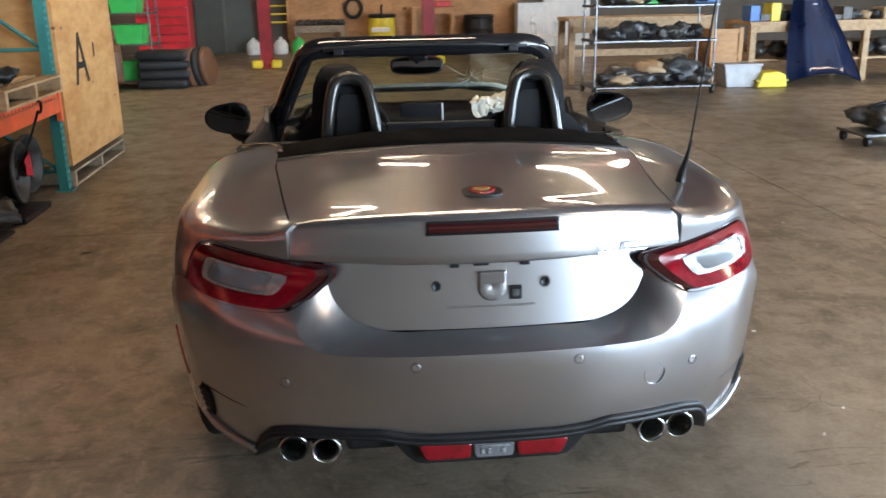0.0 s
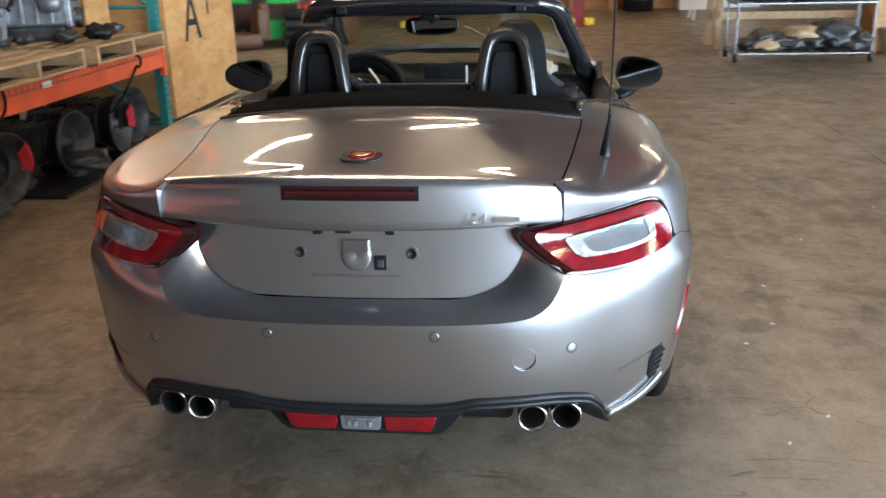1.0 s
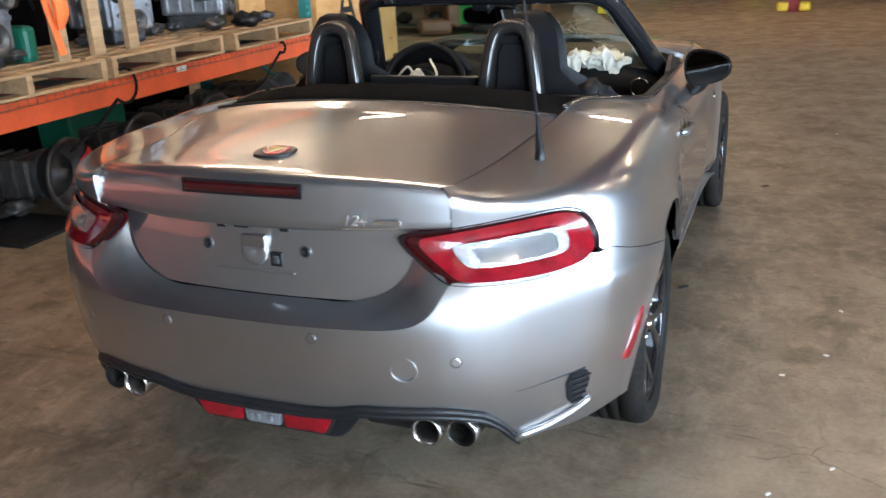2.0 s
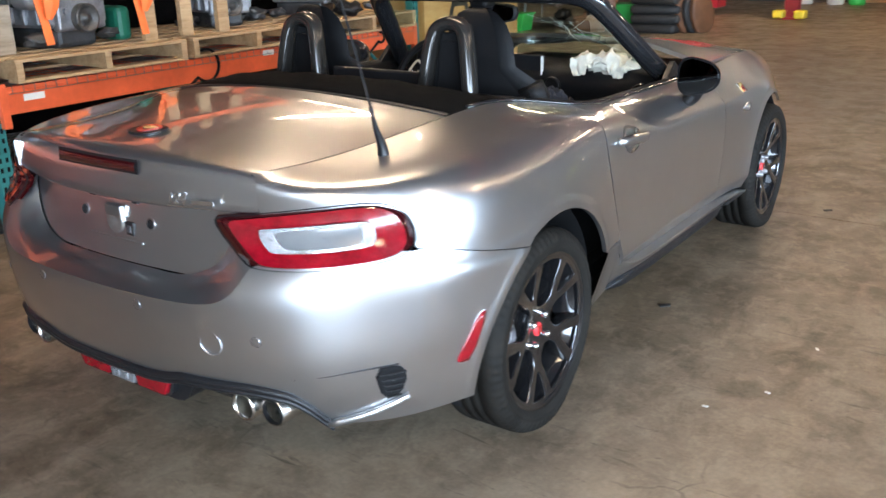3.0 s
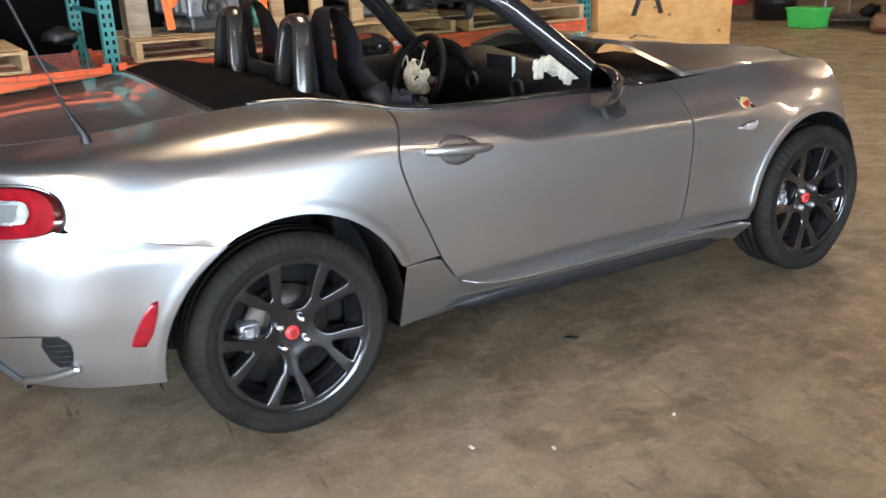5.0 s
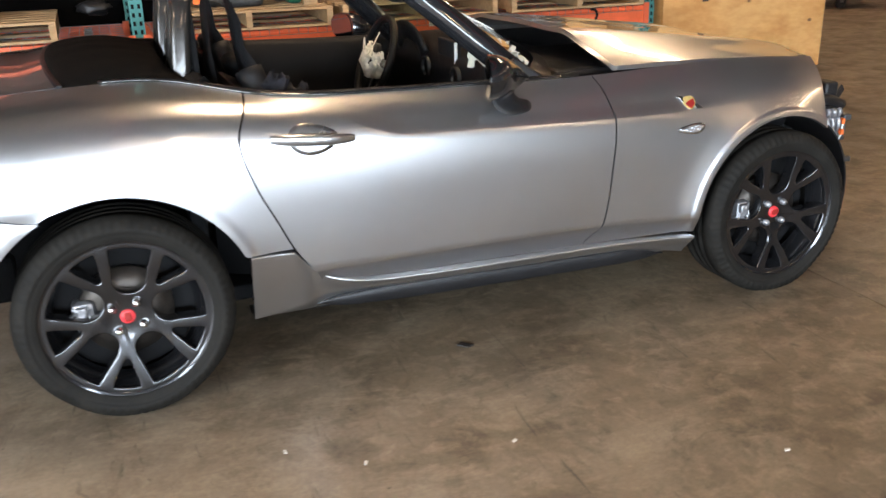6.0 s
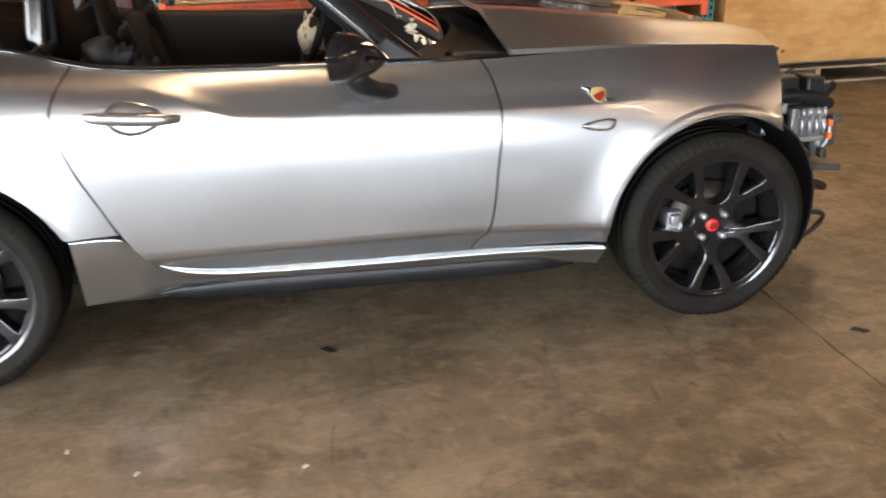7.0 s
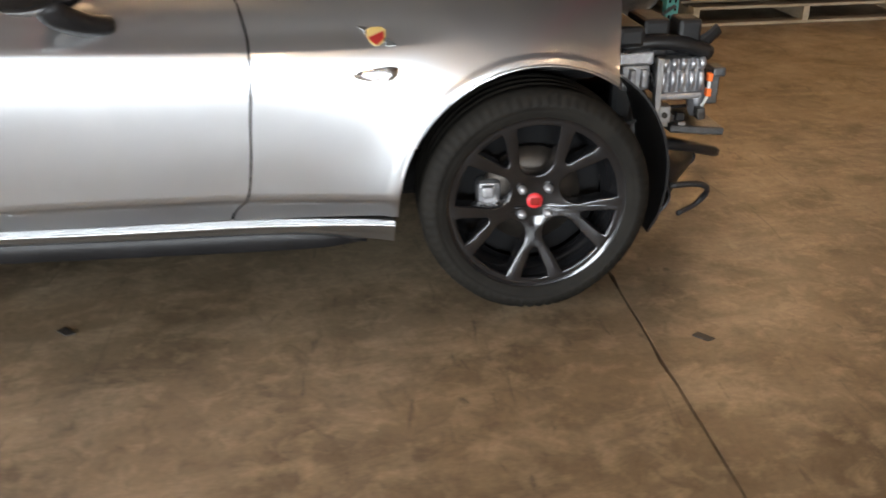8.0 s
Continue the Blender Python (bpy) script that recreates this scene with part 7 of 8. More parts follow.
for sg in (1, -1):
    hx = 0.322 * sg
    path = [(hx - 0.092, 0.265, 0.90), (hx - 0.085, 0.27, 0.97), (hx - 0.066, 0.285, 1.09), (hx - 0.047, 0.295, 1.136), (hx, 0.30, 1.151), (hx + 0.047, 0.295, 1.136), (hx + 0.066, 0.285, 1.09), (hx + 0.085, 0.27, 0.97), (hx + 0.092, 0.265, 0.90)]
    hoop = part("roll_hoop", tube(path, 0.044, 0.062, 16, up=(0, 1, 0.1), n=40, power=3.0), HOOP, car, "gloss dark roll hoop behind the seat", True)
    part("hoop_panel", moved(prism([(hx - 0.090, 0.90), (hx - 0.07, 1.07), (hx - 0.045, 1.12), (hx + 0.045, 1.12), (hx + 0.07, 1.07), (hx + 0.090, 0.90)], 0.02, "y", 0.004), Matrix.Translation((0, 0.305, 0))), CARPET, hoop)
    part("hoop_shell", moved(prism([(hx - 0.062, 0.93), (hx - 0.05, 1.06), (hx - 0.034, 1.095), (hx + 0.034, 1.095), (hx + 0.05, 1.06), (hx + 0.062, 0.93)], 0.012, "y", 0.005), Matrix.Translation((0, 0.297, 0))), LEATHER, hoop)
    # seat: cushion, backrest, headrest in one shell with bolsters
    sx = 0.36 * sg

    def shell(rows, depth):
        P = np.empty((len(rows), 15, 3))
        for i, (y, z, w, bulge) in enumerate(rows):
            for j, uu in enumerate(np.linspace(-1, 1, 15)):
                P[i, j] = (sx + w * uu, y - bulge * (abs(uu) ** 3) + depth * max(0, abs(uu) - 0.85) * -1, z)
        return P
    front = [(0.98, 0.50, 0.20, 0), (0.75, 0.50, 0.22, 0.0), (0.62, 0.47, 0.23, 0.0), (0.56, 0.52, 0.235, -0.05), (0.52, 0.68, 0.24, -0.07), (0.475, 0.84, 0.23, -0.06), (0.455, 0.94, 0.19, -0.04), (0.445, 1.0, 0.105, -0.02), (0.44, 1.08, 0.098, -0.02), (0.43, 1.14, 0.084, -0.01), (0.415, 1.178, 0.058, 0), (0.395, 1.19, 0.035, 0)]
    back = [(0.375, 1.178, 0.058, 0), (0.36, 1.12, 0.092, 0), (0.36, 1.0, 0.105, 0.0), (0.36, 0.92, 0.19, 0.0), (0.365, 0.80, 0.22, 0.0), (0.38, 0.60, 0.22, 0.0), (0.42, 0.38, 0.22, 0), (0.90, 0.34, 0.20, 0), (0.98, 0.44, 0.20, 0), (0.98, 0.50, 0.20, 0)]
    seat = part("seat", grid_geo(shell(front + back, 0.0), 0, flip=True), LEATHER, car, "black leather bucket seat", True)
    # side walls
    for q in (1, -1):
        part("seat_bolster", tube([(sx + q * 0.205, 0.95, 0.51), (sx + q * 0.225, 0.66, 0.52), (sx + q * 0.225, 0.54, 0.62), (sx + q * 0.215, 0.50, 0.80), (sx + q * 0.165, 0.46, 0.94)], 0.09, 0.09, 12, up=(0.1, 0.3, 0.9), n=24), LEATHER, seat, "", True)
    part("seat_side", join(moved(prism([(0.44, 0.36), (0.95, 0.36), (0.97, 0.48), (0.60, 0.47), (0.50, 0.85), (0.40, 0.90)], 0.40, "x", 0.02), Matrix.Translation((sx - 0.20, 0, 0)))), LEATHER, seat)

# belt and clutter beside the passenger seat
part("seat_belt", tube([(0.60, 0.30, 0.93), (0.59, 0.36, 0.86), (0.57, 0.44, 0.72), (0.56, 0.52, 0.5)], 0.05, 0.006, 6, up=(1, 0, 0), n=12), FABRIC, car)
part("wind_deflector", join(box(-0.20, 0.20, 0.30, 0.325, 0.88, 0.985, 0.008), box(-0.62, 0.62, 0.27, 0.33, 0.82, 0.93, 0.02)), BLACK, car, "black wind deflector between the hoops")

# windscreen frame, glass, mirror
def pillar_pts(sg):
    return [(sg * 0.445, 0.935, 1.207), (sg * 0.492, 0.962, 1.187), (sg * 0.538, 1.06, 1.106), (sg * 0.600, 1.21, 0.974), (sg * 0.646, 1.325, 0.875), (sg * 0.668, 1.385, 0.83)]


HEAD_C = (0, 0.915, 1.213)
frame_path = list(reversed(pillar_pts(-1))) + [(-0.28, 0.918, 1.213), HEAD_C, (0.28, 0.918, 1.213)] + pillar_pts(1)
ws = part("windscreen_frame", tube(frame_path, 0.084, 0.078, 12, up=(0, -0.5, 0.85), n=90, power=2.6), GLOSS, car, "gloss black windscreen frame", True)
part("header_seal", tube([(-0.42, 0.90, 1.205), (-0.25, 0.885, 1.216), (0, 0.88, 1.22), (0.25, 0.885, 1.216), (0.42, 0.90, 1.205)], 0.05, 0.022, 8, n=24), BLACK, ws)
for x in (-0.36, 0.36):
    part("roof_latch", box(x - 0.02, x + 0.02, 0.855, 0.89, 1.185, 1.21, 0.004), BLACK, ws)


def screen(u, t):
    top = np.array([0.475 * u, 0.94 + 0.02 * u * u, 1.20 - 0.02 * abs(u) ** 2.4])
    bot = np.array([0.65 * u, 1.60 - 0.23 * u * u, 0.895 - 0.05 * u * u])
    p = top * (1 - t) + bot * t
    p[1] += 0.012 * math.sin(math.pi * t)
    p[2] += 0.015 * math.sin(math.pi * t)
    return p


SG = np.array([[screen(u, t) for u in np.linspace(-1, 1, 25)] for t in np.linspace(0, 1, 13)])
pane = part("windscreen", grid_geo(SG, 0), GLASS, car, "cracked laminated windscreen", True)
pane.visible_shadow = False
WHITECRACK = material("cracked_glass", (0.75, 0.78, 0.76), 0.3, 0, 0.1, 30)
rng = random.Random(4)
cracks = []
for k in range(16):
    u, t = 0.45 + rng.uniform(-0.08, 0.08), 0.60 + rng.uniform(-0.06, 0.06)
    a = rng.uniform(0, 2 * math.pi)
    pts = [screen(u, t)]
    for q in range(rng.randint(2, 5)):
        a += rng.uniform(-0.4, 0.4)
        u, t = u + 0.07 * math.cos(a), t + 0.06 * math.sin(a)
        if abs(u) > 0.95 or not 0.05 < t < 0.95:
            break
        pts.append(screen(u, t))
    if len(pts) > 1:
        cracks.append(tube(np.array(pts) + np.array([0, -0.001, 0.002]), 0.0016, 0.0016, 4))
part("crack_lines", join(*cracks), WHITECRACK, pane)
rv = part("rear_view_mirror", moved(prism([tuple(p) for p in round_loop([(-0.12, 0.0), (-0.11, 0.045), (0.11, 0.045), (0.12, 0.0), (0.10, -0.035), (-0.10, -0.035)], 2)], 0.03, "y", 0.006), Matrix.Translation((-0.022, 1.115, 1.108))), BLACK, car, "black rear-view mirror")
MIRROR = material("mirror_glass", (0.13, 0.135, 0.14), 0.02, 1.0, 0.0, 5, rough_vary=0.0)
part("mirror_glass", moved(prism([tuple(p) for p in round_loop([(-0.11, 0.002), (-0.10, 0.038), (0.10, 0.038), (0.11, 0.002), (0.09, -0.028), (-0.09, -0.028)], 2)], 0.003, "y"), Matrix.Translation((-0.022, 1.1115, 1.108))), MIRROR, rv)
part("mirror_stem", join(box(-0.06, 0.02, 1.0, 1.09, 1.14, 1.19, 0.015), tube([(-0.022, 1.13, 1.12), (-0.022, 1.08, 1.16)], 0.024, 0.024, 8)), BLACK, rv)
# dashboard
def dash():
    u = np.linspace(-1, 1, 33)
    prof = [(1.62, 0.875), (1.54, 0.885), (1.44, 0.885), (1.36, 0.875), (1.32, 0.85), (1.315, 0.79), (1.33, 0.70), (1.36, 0.60), (1.42, 0.45), (1.46, 0.29)]
    P = np.empty((len(prof), 33, 3))
    for i, (y, z) in enumerate(prof):
        for j, uu in enumerate(u):
            hump = 0.035 * math.exp(-((uu * 0.66 + 0.36) / 0.15) ** 2) if 0 < i < 5 else 0
            P[i, j] = (0.66 * uu, y - 0.17 * (uu * uu if i < 3 else 0.2 * uu * uu), z + hump - 0.03 * abs(uu) ** 4)
    return grid_geo(P, 0)


board = part("dashboard", dash(), LEATHER, car, "black dashboard", True)
part("instrument_hood", tube([(-0.52, 1.31, 0.84), (-0.48, 1.29, 0.905), (-0.36, 1.28, 0.93), (-0.24, 1.29, 0.905), (-0.20, 1.31, 0.84)], 0.08, 0.03, 10, up=(0, 1, 0.2), n=20), LEATHER, board, "", True)
part("screen_frame", box(-0.09, 0.112, 1.325, 1.345, 0.815, 0.92, 0.005), BLACK, board, "centre display screen")
part("screen_edge", box(0.104, 0.114, 1.318, 1.329, 0.82, 0.918, 0.001), WHITEPLASTIC, board)
for x in (-0.58, -0.16, 0.17, 0.58):
    part("air_vent", moved(disc((0, 0, 0), 0.042, (0, -1, 0), 0.012, 24, inner=0.034), Matrix.Translation((x, 1.30 - 0.02 * (abs(x) > 0.5), 0.795))), CHROME if abs(x) > 0.5 else BLACK, board, "", True)
wheel_m = Matrix.Translation((-0.34, 1.13, 0.81)) @ Euler((radians(68), 0, 0)).to_matrix().to_4x4()
ring = [(0.185 * math.cos(a), 0.185 * math.sin(a), 0) for a in np.linspace(0, 2 * math.pi, 48, endpoint=False)]
sw = part("steering_wheel", moved(tube(ring, 0.032, 0.032, 10, closed=True), wheel_m), LEATHER, car, "black steering wheel with its airbag burst open", True)
part("wheel_spokes", moved(join(box(-0.17, 0.17, -0.02, 0.02, -0.02, 0.0, 0.008), box(-0.03, 0.03, -0.175, 0, -0.02, 0.0, 0.008)), wheel_m), GLOSS, sw)
AIRBAG = material("airbag_cloth", (0.66, 0.62, 0.52), 0.85, 0, 0.15, 9, 0.3, 60)


def crumple(c, size, seed, mat, parent, name, label):
    bm = bmesh.new()
    bmesh.ops.create_icosphere(bm, subdivisions=5, radius=1)
    off = Vector((seed * 3.1, seed * 1.7, seed))
    for v in bm.verts:
        d = v.co.normalized()
        k = 1 + 0.42 * noise.noise(d * 1.3 + off) + 0.26 * (1 - 2 * abs(noise.noise(d * 2.6 + off * 2))) + 0.12 * (1 - 2 * abs(noise.noise(d * 6 + off * 3)))
        v.co = Vector((d.x * size[0] * k, d.y * size[1] * k, max(d.z * size[2] * k, -size[2] * 0.7)))
    g = moved(from_bm(bm), Matrix.Translation(c))
    return part(name, g, mat, parent, label, True)


crumple((-0.335, 1.12, 0.79), (0.062, 0.04, 0.066), 2.0, AIRBAG, sw, "spent_airbag", "white cloth of the burst driver's airbag")
part("wheel_hub", moved(disc((0, 0, 0), 0.052, (0, 0, 1), 0.03, 24), wheel_m @ Matrix.Translation((0.01, 0.02, 0.01))), BLACK, sw)
for a0, a1 in ((0.4, 1.3), (2.2, 2.9)):
    part("airbag_strip", moved(tube([(0.03 * math.cos(a0), 0.03 * math.sin(a0), 0.05), (0.09 * math.cos(a0), 0.09 * math.sin(a0), 0.06), (0.12 * math.cos(a1), 0.12 * math.sin(a1), 0.03)], 0.012, 0.004, 6, n=10), wheel_m), AIRBAG, sw)


def draped_cloth(c, w, d, seed):
    """A torn cloth lying in folds and hanging over an edge in points."""
    nu, nv = 44, 30
    P = np.empty((nu, nv, 3))
    for i, u in enumerate(np.linspace(-1, 1, nu)):
        hang = max(0.1, 0.55 + 0.5 * math.sin(3.4 * u + seed * 1.7) * (0.6 + 0.6 * noise.noise(Vector((u * 2.3, seed, 1.0)))) + 0.3 * noise.noise(Vector((u * 5, 2.0, seed))))
        for j, v in enumerate(np.linspace(-1, 1, nv)):
            q = noise.noise(Vector((u * 1.7, v * 1.3, seed)))
            fold = 1 - 2 * abs(noise.noise(Vector((u * 3.1 + v * 0.8, v * 0.9, seed + 4))))
            fine = noise.noise(Vector((u * 7, v * 4, seed + 9)))
            x = c[0] + w * u * (1 - 0.18 * abs(v)) + 0.02 * q
            y = c[1] + d * max(v, -0.15) + 0.012 * fine + 0.015 * (fold - 0.5)
            z = c[2] + 0.030 * fold + 0.035 * q + 0.008 * fine + 0.02 * (1 - u * u)
            if v < -0.15:
                z -= (-0.15 - v) * 0.135 * hang
                y -= 0.012 + 0.02 * fold * (-0.15 - v)
            P[i, j] = (x, y, z)
    return grid_geo(P, 0.003)


part("spent_airbag", draped_cloth((0.37, 1.34, 0.895), 0.13, 0.075, 3.0), AIRBAG, board, "crumpled white passenger airbag hanging over the dashboard", True)
crumple((0.38, 1.385, 0.875), (0.10, 0.05, 0.036), 5.0, AIRBAG, board, "airbag_fold", "bunched white airbag cloth on the dashboard")
SLATE = material("slate_cloth", (0.010, 0.011, 0.015), 0.8, 0, 0.3, 16, 0.3, 300, spec=0.2)
part("side_airbag", moved(draped_cloth((0.0, 0.0, 0.0), 0.075, 0.055, 7.0), Matrix.Translation((0.585, 0.55, 0.862)) @ Euler((radians(12), radians(20), radians(78))).to_matrix().to_4x4()), SLATE, car, "dark slate cloth of a burst seat airbag", True)

# door mirrors: a teardrop housing whose outer end is swept back, on a short stub
def mirror_ring(t):
    """One ring of the housing, t from the glass (0) to the nose (1)."""
    r = 1.0 if t < 0.12 else math.cos(math.pi / 2 * ((t - 0.12) / 0.88)) ** 0.62 if t < 1 else 0.03
    out = []
    for k in range(28):
        b = 2 * math.pi * k / 28
        cx, cz = math.cos(b), math.sin(b)
        cx, cz = math.copysign(abs(cx) ** 0.72, cx), math.copysign(abs(cz) ** 0.78, cz)
        tall = 0.068 * (1 - 0.26 * cx)
        out.append((0.862 - 0.028 * t + 0.092 * cx * r, 1.128 + 0.125 * t - 0.030 * cx, 0.902 + tall * cz * r + 0.006 * cx - 0.006 * t))
    return out


for sg in (1, -1):
    P = np.array([mirror_ring(t) for t in (0, 0.05, 0.12, 0.25, 0.38, 0.5, 0.62, 0.72, 0.81, 0.89, 0.95, 1.0)]) * np.array([sg, 1, 1])
    mir = part("door_mirror", join(grid_geo(np.concatenate([P, P[:, :1]], 1), 0, flip=sg > 0), ([tuple(q) for q in P[0]], [tuple(range(28))])), GLOSS, car, "gloss black door mirror", True)
    part("mirror_foot", tube([(0.765 * sg, 1.285, 0.785), (0.80 * sg, 1.235, 0.80), (0.835 * sg, 1.19, 0.832), (0.845 * sg, 1.18, 0.86)], 0.055, 0.075, 12, up=(0, 1, 0), n=10), BLACK, mir, "", True)
    part("mirror_sail", moved(prism([(1.20, 0.862), (1.42, 0.845), (1.29, 0.935)], 0.024, "x", 0.004), Matrix.Translation((0.700 * sg - 0.012, 0, 0))), BLACK, mir)
    gl = np.array(mirror_ring(0.0))
    gl = (gl - gl.mean(0)) * 0.88 + gl.mean(0) + np.array([0, -0.003, 0])
    gl = gl * np.array([sg, 1, 1])
    part("mirror_glass", ([tuple(q) for q in gl] + [tuple(q + np.array([0, 0.004, 0])) for q in gl], [tuple(range(28)), tuple(range(55, 27, -1))] + [(k, 28 + k, 28 + (k + 1) % 28, (k + 1) % 28) for k in range(28)]), MIRROR, mir)

# body paint darkened to stand for the shade in the handle's recess
CUP_SHADE = material("cup_shade_paint", (0.20, 0.20, 0.20), 0.3, 0.9, 0.05, 6, coat=0.8)
# door handle, side repeater, wing badge, aerial, fuel flap
for sg, do, wi in ((1, door[0], wing[0]), (-1, door[1], wing[1])):
    def sd(g):
        return g if sg > 0 else mirrored(g)
    hx = float(flank(np.array(float(s_of(0.57))), np.array(0.775))[0])
    cup = round_loop([(s_of(0.495), 0.785), (s_of(0.53), 0.822), (s_of(0.60), 0.815), (s_of(0.665), 0.782), (s_of(0.645), 0.745), (s_of(0.58), 0.722), (s_of(0.52), 0.738)], 2)
    part("handle_cup", sd(flank_patch(cup, 0.0012)), CUP_SHADE, do, "", True)
    hp = []
    for y, o in ((0.455, 0.004), (0.48, 0.016), (0.56, 0.024), (0.65, 0.022), (0.70, 0.006)):
        e = flank(np.array(float(s_of(y))), np.array(0.776 - 0.08 * (y - 0.57)))
        hp.append((e[0] + o, y, e[2]))
    part("door_handle", sd(tube(hp, 0.020, 0.034, 12, up=(0, 0, 1), n=24, power=2.3, taper=lambda t: 0.35 + 0.65 * math.sin(math.pi * min(max(0.06 + 0.9 * t, 0), 1)) ** 0.5)), PAINT, do, "silver pull door handle with a keyhole", True)
    e = flank(np.array(float(s_of(0.475))), np.array(0.783))
    part("keyhole", sd(disc((e[0] + 0.020, 0.49, 0.783), 0.005, (1, 0, 0), 0.002, 12)), BLACK, do)
    rep_o = round_loop([(s_of(1.838), 0.662), (s_of(1.88), 0.676), (s_of(1.955), 0.682), (s_of(1.962), 0.664), (s_of(1.94), 0.643), (s_of(1.885), 0.646)], 1)
    part("repeater_rim", sd(flank_patch(rep_o, 0.004)), CHROME, wi, "chrome rim of the side turn lamp", True)
    rep = rep_o.mean(0) + (rep_o - rep_o.mean(0)) * np.array([0.84, 0.72])
    part("side_repeater", sd(flank_patch(rep, 0.006)), CLEAR, wi, "clear side turn lamp", True)
    wb = flank(np.array(float(s_of(1.910))), np.array(0.747))
    tilt = math.atan2(flank(np.array(float(s_of(1.912))), np.array(0.74))[0] - flank(np.array(float(s_of(1.912))), np.array(0.765))[0], 0.025)
    BT = Matrix.Translation(wb) @ Euler((0, -tilt, 0)).to_matrix().to_4x4()
    sh = round_loop([(-0.024, 0.023), (0.024, 0.023), (0.023, -0.010), (0.0, -0.030), (-0.023, -0.010)], 1)
    part("wing_badge", sd(moved(prism([tuple(p) for p in sh], 0.005, "x", 0.001), BT)), YELBADGE, wi, "small red and yellow shield badge with a bolt")
    part("badge_bolt", sd(moved(prism([(-0.048, 0.027), (-0.022, 0.024), (-0.020, 0.012), (0.030, -0.012), (0.026, -0.004), (0.048, -0.026), (0.020, -0.026), (0.022, -0.018), (-0.030, 0.008), (-0.028, 0.016)], 0.004, "x", 0.001), BT)), CHROME, wi)
    part("badge_field", sd(moved(prism([(-0.019, -0.003), (-0.004, 0.004), (0.018, 0.012), (0.018, -0.009), (0, -0.025), (-0.017, -0.010)], 0.0065, "x", 0.001), BT)), REDBADGE, wi)
AB = Vector((0.612, -0.441, 0.902))
aerial = part("aerial", tube([AB + Vector((0, 0.0, -0.02)), AB + Vector((0.0, -0.004, 0.02)), AB + Vector((0.003, -0.03, 0.075)), AB + Vector((0.006, -0.05, 0.13))], 0.032, 0.032, 10, up=(0, 1, 0), n=16, taper=lambda t: 1.25 - 0.95 * min(1, t * 1.25) ** 0.7), BLACK, car, "thin black roof-style aerial on a rubber foot", True)
part("aerial_rod", tube([AB + Vector((0.005, -0.045, 0.12)), AB + Vector((-0.002, -0.205, 0.62))], 0.0055, 0.0055, 6, up=(0, 1, 0)), BLACK, aerial)


# bonnet, lifted a little at its rear edge
def bonnet():
    ys = np.linspace(1.66, 2.68, 42)
    u = np.linspace(-1, 1, 41)
    P = np.empty((42, 41, 3))
    for i, y in enumerate(ys):
        e = belt_edge(min(y, 2.68))
        lift = 0.03 * max(0, (2.3 - y) / 0.64) ** 1.2
        for j, uu in enumerate(u):
            au = abs(uu)
            yr = y + (0.10 * (1 - au ** 3)) * max(0, 1 - (y - 1.5) / 0.5) * -0.3
            zc = float(pchip([1.4, 1.7, 2.1, 2.4, 2.6, 2.7], [0.955, 0.950, 0.918, 0.885, 0.855, 0.83], y))
            z = zc + (e[2] - zc) * au ** 2.4 + 0.014 * math.exp(-((au - 0.55) / 0.14) ** 2) + lift * (1 - 0.3 * au ** 6)
            P[i, j] = ((e[0] - 0.009) * uu, yr - 0.05 * max(0, (y - 2.3) / 0.36) ** 2 * au ** 3 * 1.5, z)
    return grid_geo(P, 0.018, flip=True)


bon = part("bonnet", bonnet(), PAINT, car, "silver bonnet standing slightly open at its rear edge", True)
part("scuttle", join(box(-0.60, 0.60, 1.50, 1.75, 0.80, 0.862, 0.02), box(-0.60, 0.60, 1.50, 2.55, 0.55, 0.78, 0.04)), BLACK, car, "black plastic scuttle and engine cover below the bonnet")
# bare front end behind the missing bumper
nose = part("front_carrier", join(box(-0.60, 0.60, 2.58, 2.66, 0.64, 0.70, 0.015), box(-0.45, 0.45, 2.62, 2.70, 0.24, 0.64, 0.02)), BLACK, car, "black front carrier bared by the missing bumper")
CABLE = material("black_loom", (0.014, 0.014, 0.015), 0.55, 0, 0.3, 30, 0.3, 200)
part("radiator", join(box(-0.40, 0.40, 2.70, 2.74, 0.25, 0.62, 0.004), *[box(-0.39, 0.39, 2.74, 2.745, 0.26 + k * 0.02, 0.268 + k * 0.02) for k in range(18)]), DARKMETAL, nose, "finned radiator")
part("crash_beam", tube([(-0.52, 2.86, 0.46), (-0.3, 2.93, 0.46), (0, 2.95, 0.46), (0.3, 2.93, 0.46), (0.52, 2.86, 0.46)], 0.05, 0.10, 8, n=24, power=4), GREYMETAL, nose, "", True)
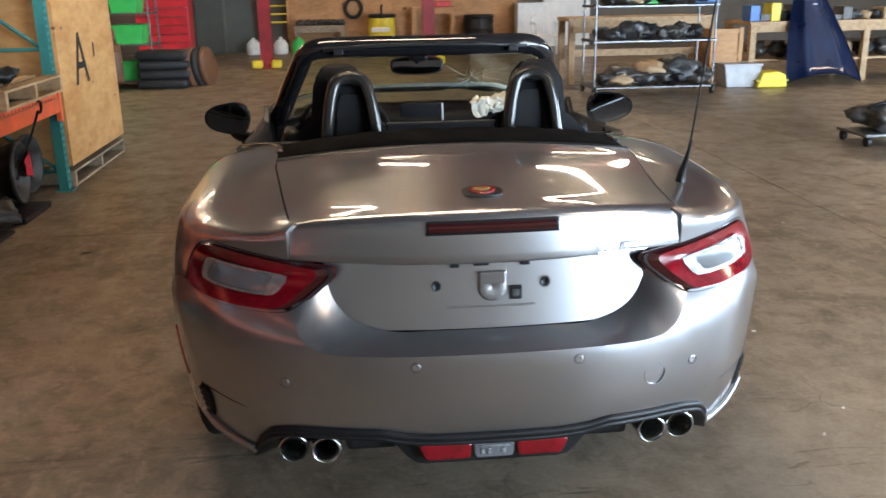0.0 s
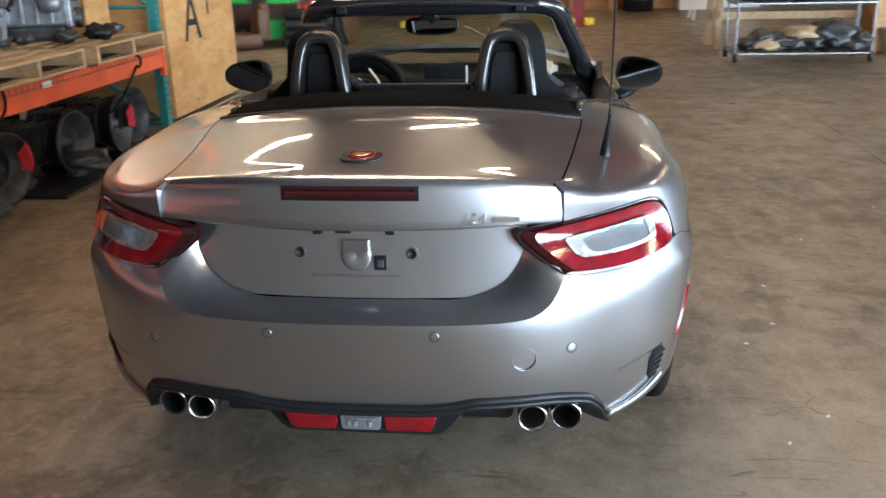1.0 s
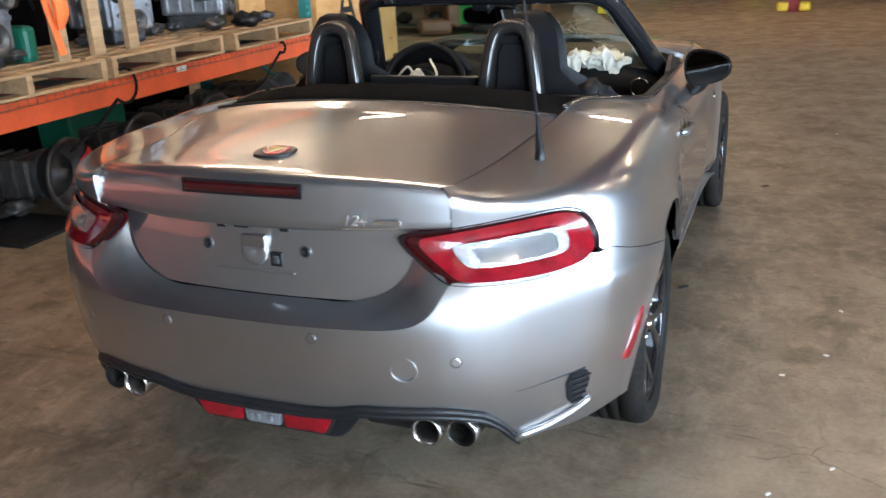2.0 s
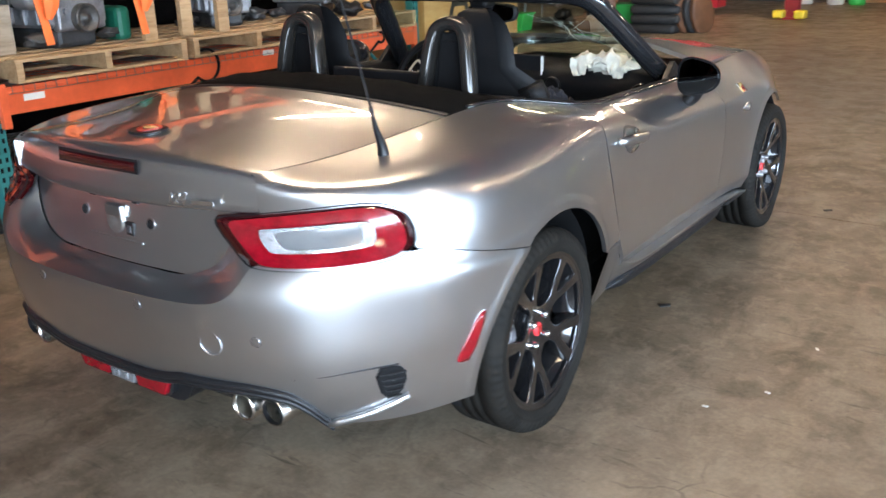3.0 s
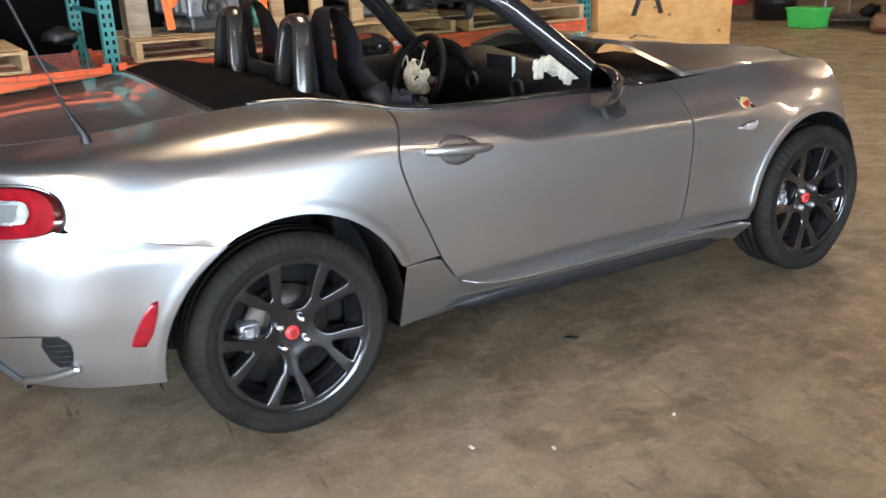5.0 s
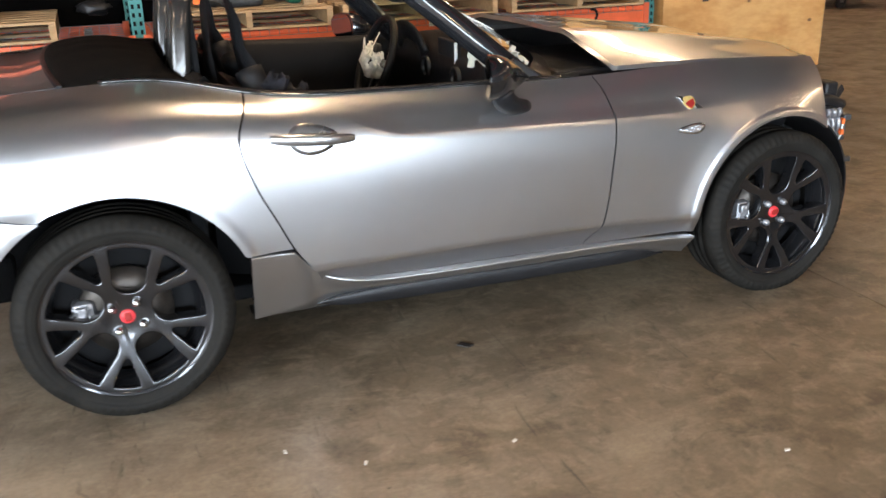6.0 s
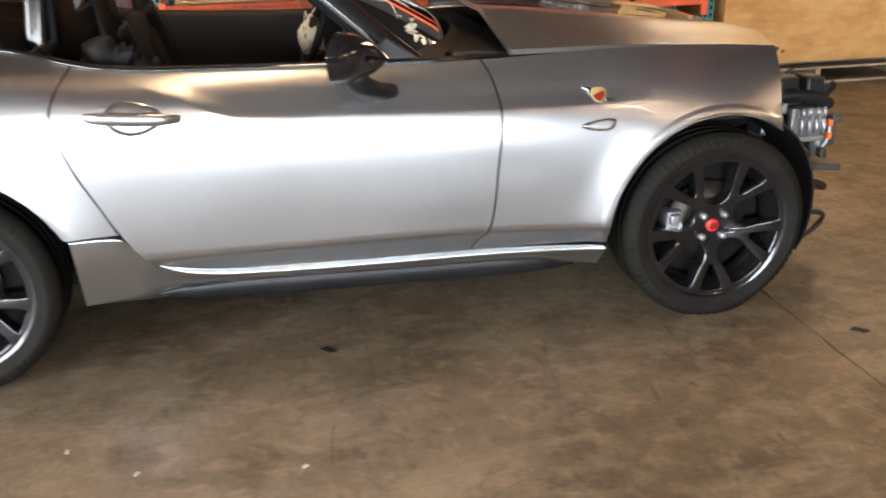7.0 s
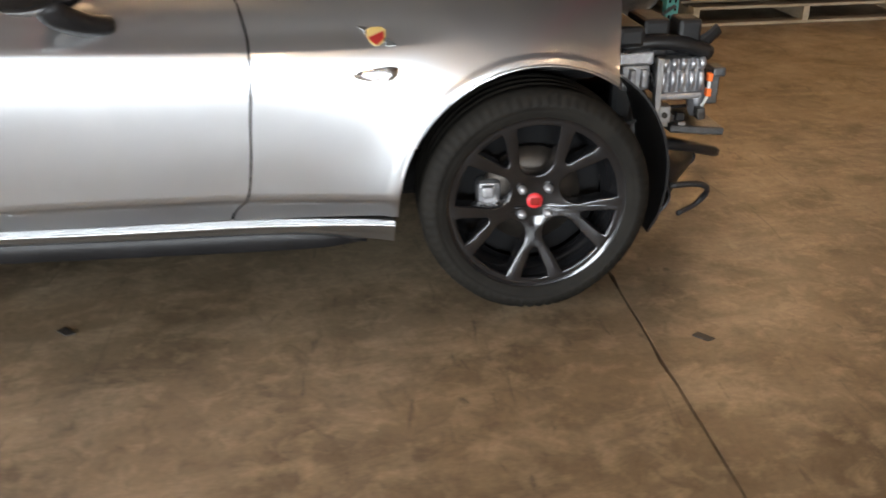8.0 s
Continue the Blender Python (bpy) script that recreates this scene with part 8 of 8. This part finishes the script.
for sg in (1, -1):
    def sn(g):
        return g if sg > 0 else mirrored(g)
    part("crash_box", sn(join(box(0.40, 0.54, 2.605, 2.712, 0.575, 0.615, 0.008), box(0.43, 0.535, 2.62, 2.705, 0.50, 0.575, 0.01), box(0.53, 0.548, 2.64, 2.66, 0.51, 0.565, 0.006), box(0.53, 0.548, 2.675, 2.695, 0.51, 0.565, 0.006))), GREYMETAL, nose, "grey pressed metal crash box")
    # ribbed module beside the crash box
    mod = part("ribbed_module", sn(join(box(0.42, 0.538, 2.728, 2.87, 0.475, 0.592, 0.014), box(0.50, 0.546, 2.73, 2.866, 0.470, 0.492, 0.008))), MODULE, nose, "ribbed grey metal module")
    for q, (z0, z1) in enumerate(((0.497, 0.553), (0.561, 0.590))):
        for k in range(5):
            part("module_rib", sn(tube([(0.536, 2.743 + k * 0.028, z0), (0.545, 2.743 + k * 0.028, (z0 + z1) / 2), (0.536, 2.743 + k * 0.028, z1)], 0.021, 0.018, 10, up=(1, 0, 0), n=8)), MODULE, mod, "", True)
    part("module_cover", sn(join(tube([(0.52, 2.62, 0.625), (0.53, 2.70, 0.64), (0.53, 2.80, 0.63), (0.52, 2.88, 0.60)], 0.05, 0.045, 10, n=16), box(0.40, 0.50, 2.70, 2.86, 0.60, 0.63, 0.01))), BLACK, mod, "", True)
    for z in (0.52, 0.475):
        part("orange_clip", sn(box(0.525, 0.545, 2.877, 2.893, z, z + 0.025, 0.004)), STRAP, mod, "orange plastic plug")
    part("plug_lead", sn(tube([(0.535, 2.886, 0.54), (0.538, 2.884, 0.505), (0.535, 2.882, 0.47), (0.52, 2.875, 0.44), (0.48, 2.86, 0.41)], 0.010, 0.010, 6, n=14)), WHITEPLASTIC, mod, "", True)
    part("plug_block", sn(join(box(0.46, 0.52, 2.89, 2.925, 0.445, 0.55, 0.006), box(0.47, 0.535, 2.895, 2.935, 0.53, 0.557, 0.006))), DARKMETAL, mod)
    part("front_bracket", sn(join(box(0.535, 0.565, 2.715, 2.735, 0.40, 0.60, 0.004), box(0.53, 0.57, 2.73, 2.765, 0.41, 0.46, 0.004))), STEEL, nose)
    part("bracket_bolt", sn(disc((0.571, 2.745, 0.435), 0.009, (1, 0, 0), 0.006, 10)), GREASE, nose)
    part("air_duct", sn(join(box(0.36, 0.52, 2.68, 2.76, 0.59, 0.70, 0.012), box(0.44, 0.53, 2.78, 2.85, 0.60, 0.70, 0.012), box(0.30, 0.50, 2.72, 2.86, 0.585, 0.62, 0.015))), BLACK, nose)
    part("duct_blade", sn(tube([(0.49, 2.80, 0.60), (0.49, 2.88, 0.63), (0.48, 2.92, 0.66)], 0.012, 0.04, 6, n=8)), BLACK, nose)
    part("undertray_plate", sn(moved(box(-0.10, 0.10, -0.085, 0.085, -0.012, 0.012, 0.006), Matrix.Translation((0.45, 2.86, 0.375)) @ Euler((radians(-6), 0, 0)).to_matrix().to_4x4())), DARKMETAL, nose, "dark grey undertray plate")
    part("splash_arm", sn(tube([(0.50, 2.74, 0.33), (0.48, 2.83, 0.31), (0.42, 2.93, 0.27), (0.36, 3.00, 0.235)], 0.06, 0.035, 8, n=14, power=3)), BLACK, nose, "", True)
    part("splash_shield", sn(grid_geo(np.array([[(0.56 - 0.30 * u, 2.74 + 0.20 * u + 0.05 * math.sin(3 * v), 0.24 - 0.13 * v * (1 - 0.3 * u) + 0.015 * math.sin(5 * u)) for v in np.linspace(0, 1, 9)] for u in np.linspace(0, 1, 12)]), 0.006)), BLACK, nose, "torn black splash shield", True)
    part("shield_hook", sn(tube([(0.54, 2.80, 0.20), (0.52, 2.90, 0.19), (0.48, 2.95, 0.15), (0.46, 2.93, 0.10), (0.50, 2.85, 0.085)], 0.016, 0.02, 6, n=18)), CABLE, nose, "", True)
    rg = random.Random(3)
    for k in range(7):
        p0 = np.array([rg.uniform(0.40, 0.52), rg.uniform(2.62, 2.80), rg.uniform(0.36, 0.68)])
        pts = [p0]
        for q in range(4):
            pts.append(pts[-1] + np.array([rg.uniform(-0.03, 0.03), rg.uniform(-0.04, 0.07), rg.uniform(-0.05, 0.04)]))
        part("wire_loom", sn(tube(pts, 0.012, 0.012, 6, n=16)), CABLE, nose, "", True)
    for k in range(9):
        y, z = rg.uniform(2.73, 2.88), rg.uniform(0.39, 0.455)
        part("clip", sn(box(0.50 + rg.uniform(-0.02, 0.03), 0.545, y - 0.012, y + 0.012, z - 0.012, z + 0.012, 0.003)), rg.choice([BLACK, GREASE, STEEL]), nose)
    part("front_liner", sn(grid_geo(np.array([[(0.50 + 0.275 * v, y, z) for v in np.linspace(0, 1, 4)] for y, z in spline([(2.52, 0.625), (2.60, 0.56), (2.655, 0.475), (2.683, 0.38), (2.685, 0.29), (2.67, 0.215), (2.645, 0.165)], 22)]), 0.006)), BLACK, car, "black inner wing liner", True)

# black strips under the lid's side gaps, standing for the shade in them
for sg in (1, -1):
    edge = [belt_edge(y) for y in np.linspace(-0.755, -0.10, 30)]
    g = tube([(e[0] - 0.0015, e[1], e[2] - 0.006) for e in edge] , 0.006, 0.006, 6)
    part("lid_gap_seal", g if sg > 0 else mirrored(g), CARPET, car)

# the car stands half a degree askew: its left side and middle shift with y
bpy.context.view_layer.update()
for ob in car.children_recursive:
    if ob.type == "MESH":
        to, back = ob.matrix_world.copy(), ob.matrix_world.inverted()
        for v in ob.data.vertices:
            w = to @ v.co
            w.x += 0.0088 * (0.2 - w.y) * (1 - min(1.0, max(-1.0, w.x / 0.85)))
            v.co = back @ w
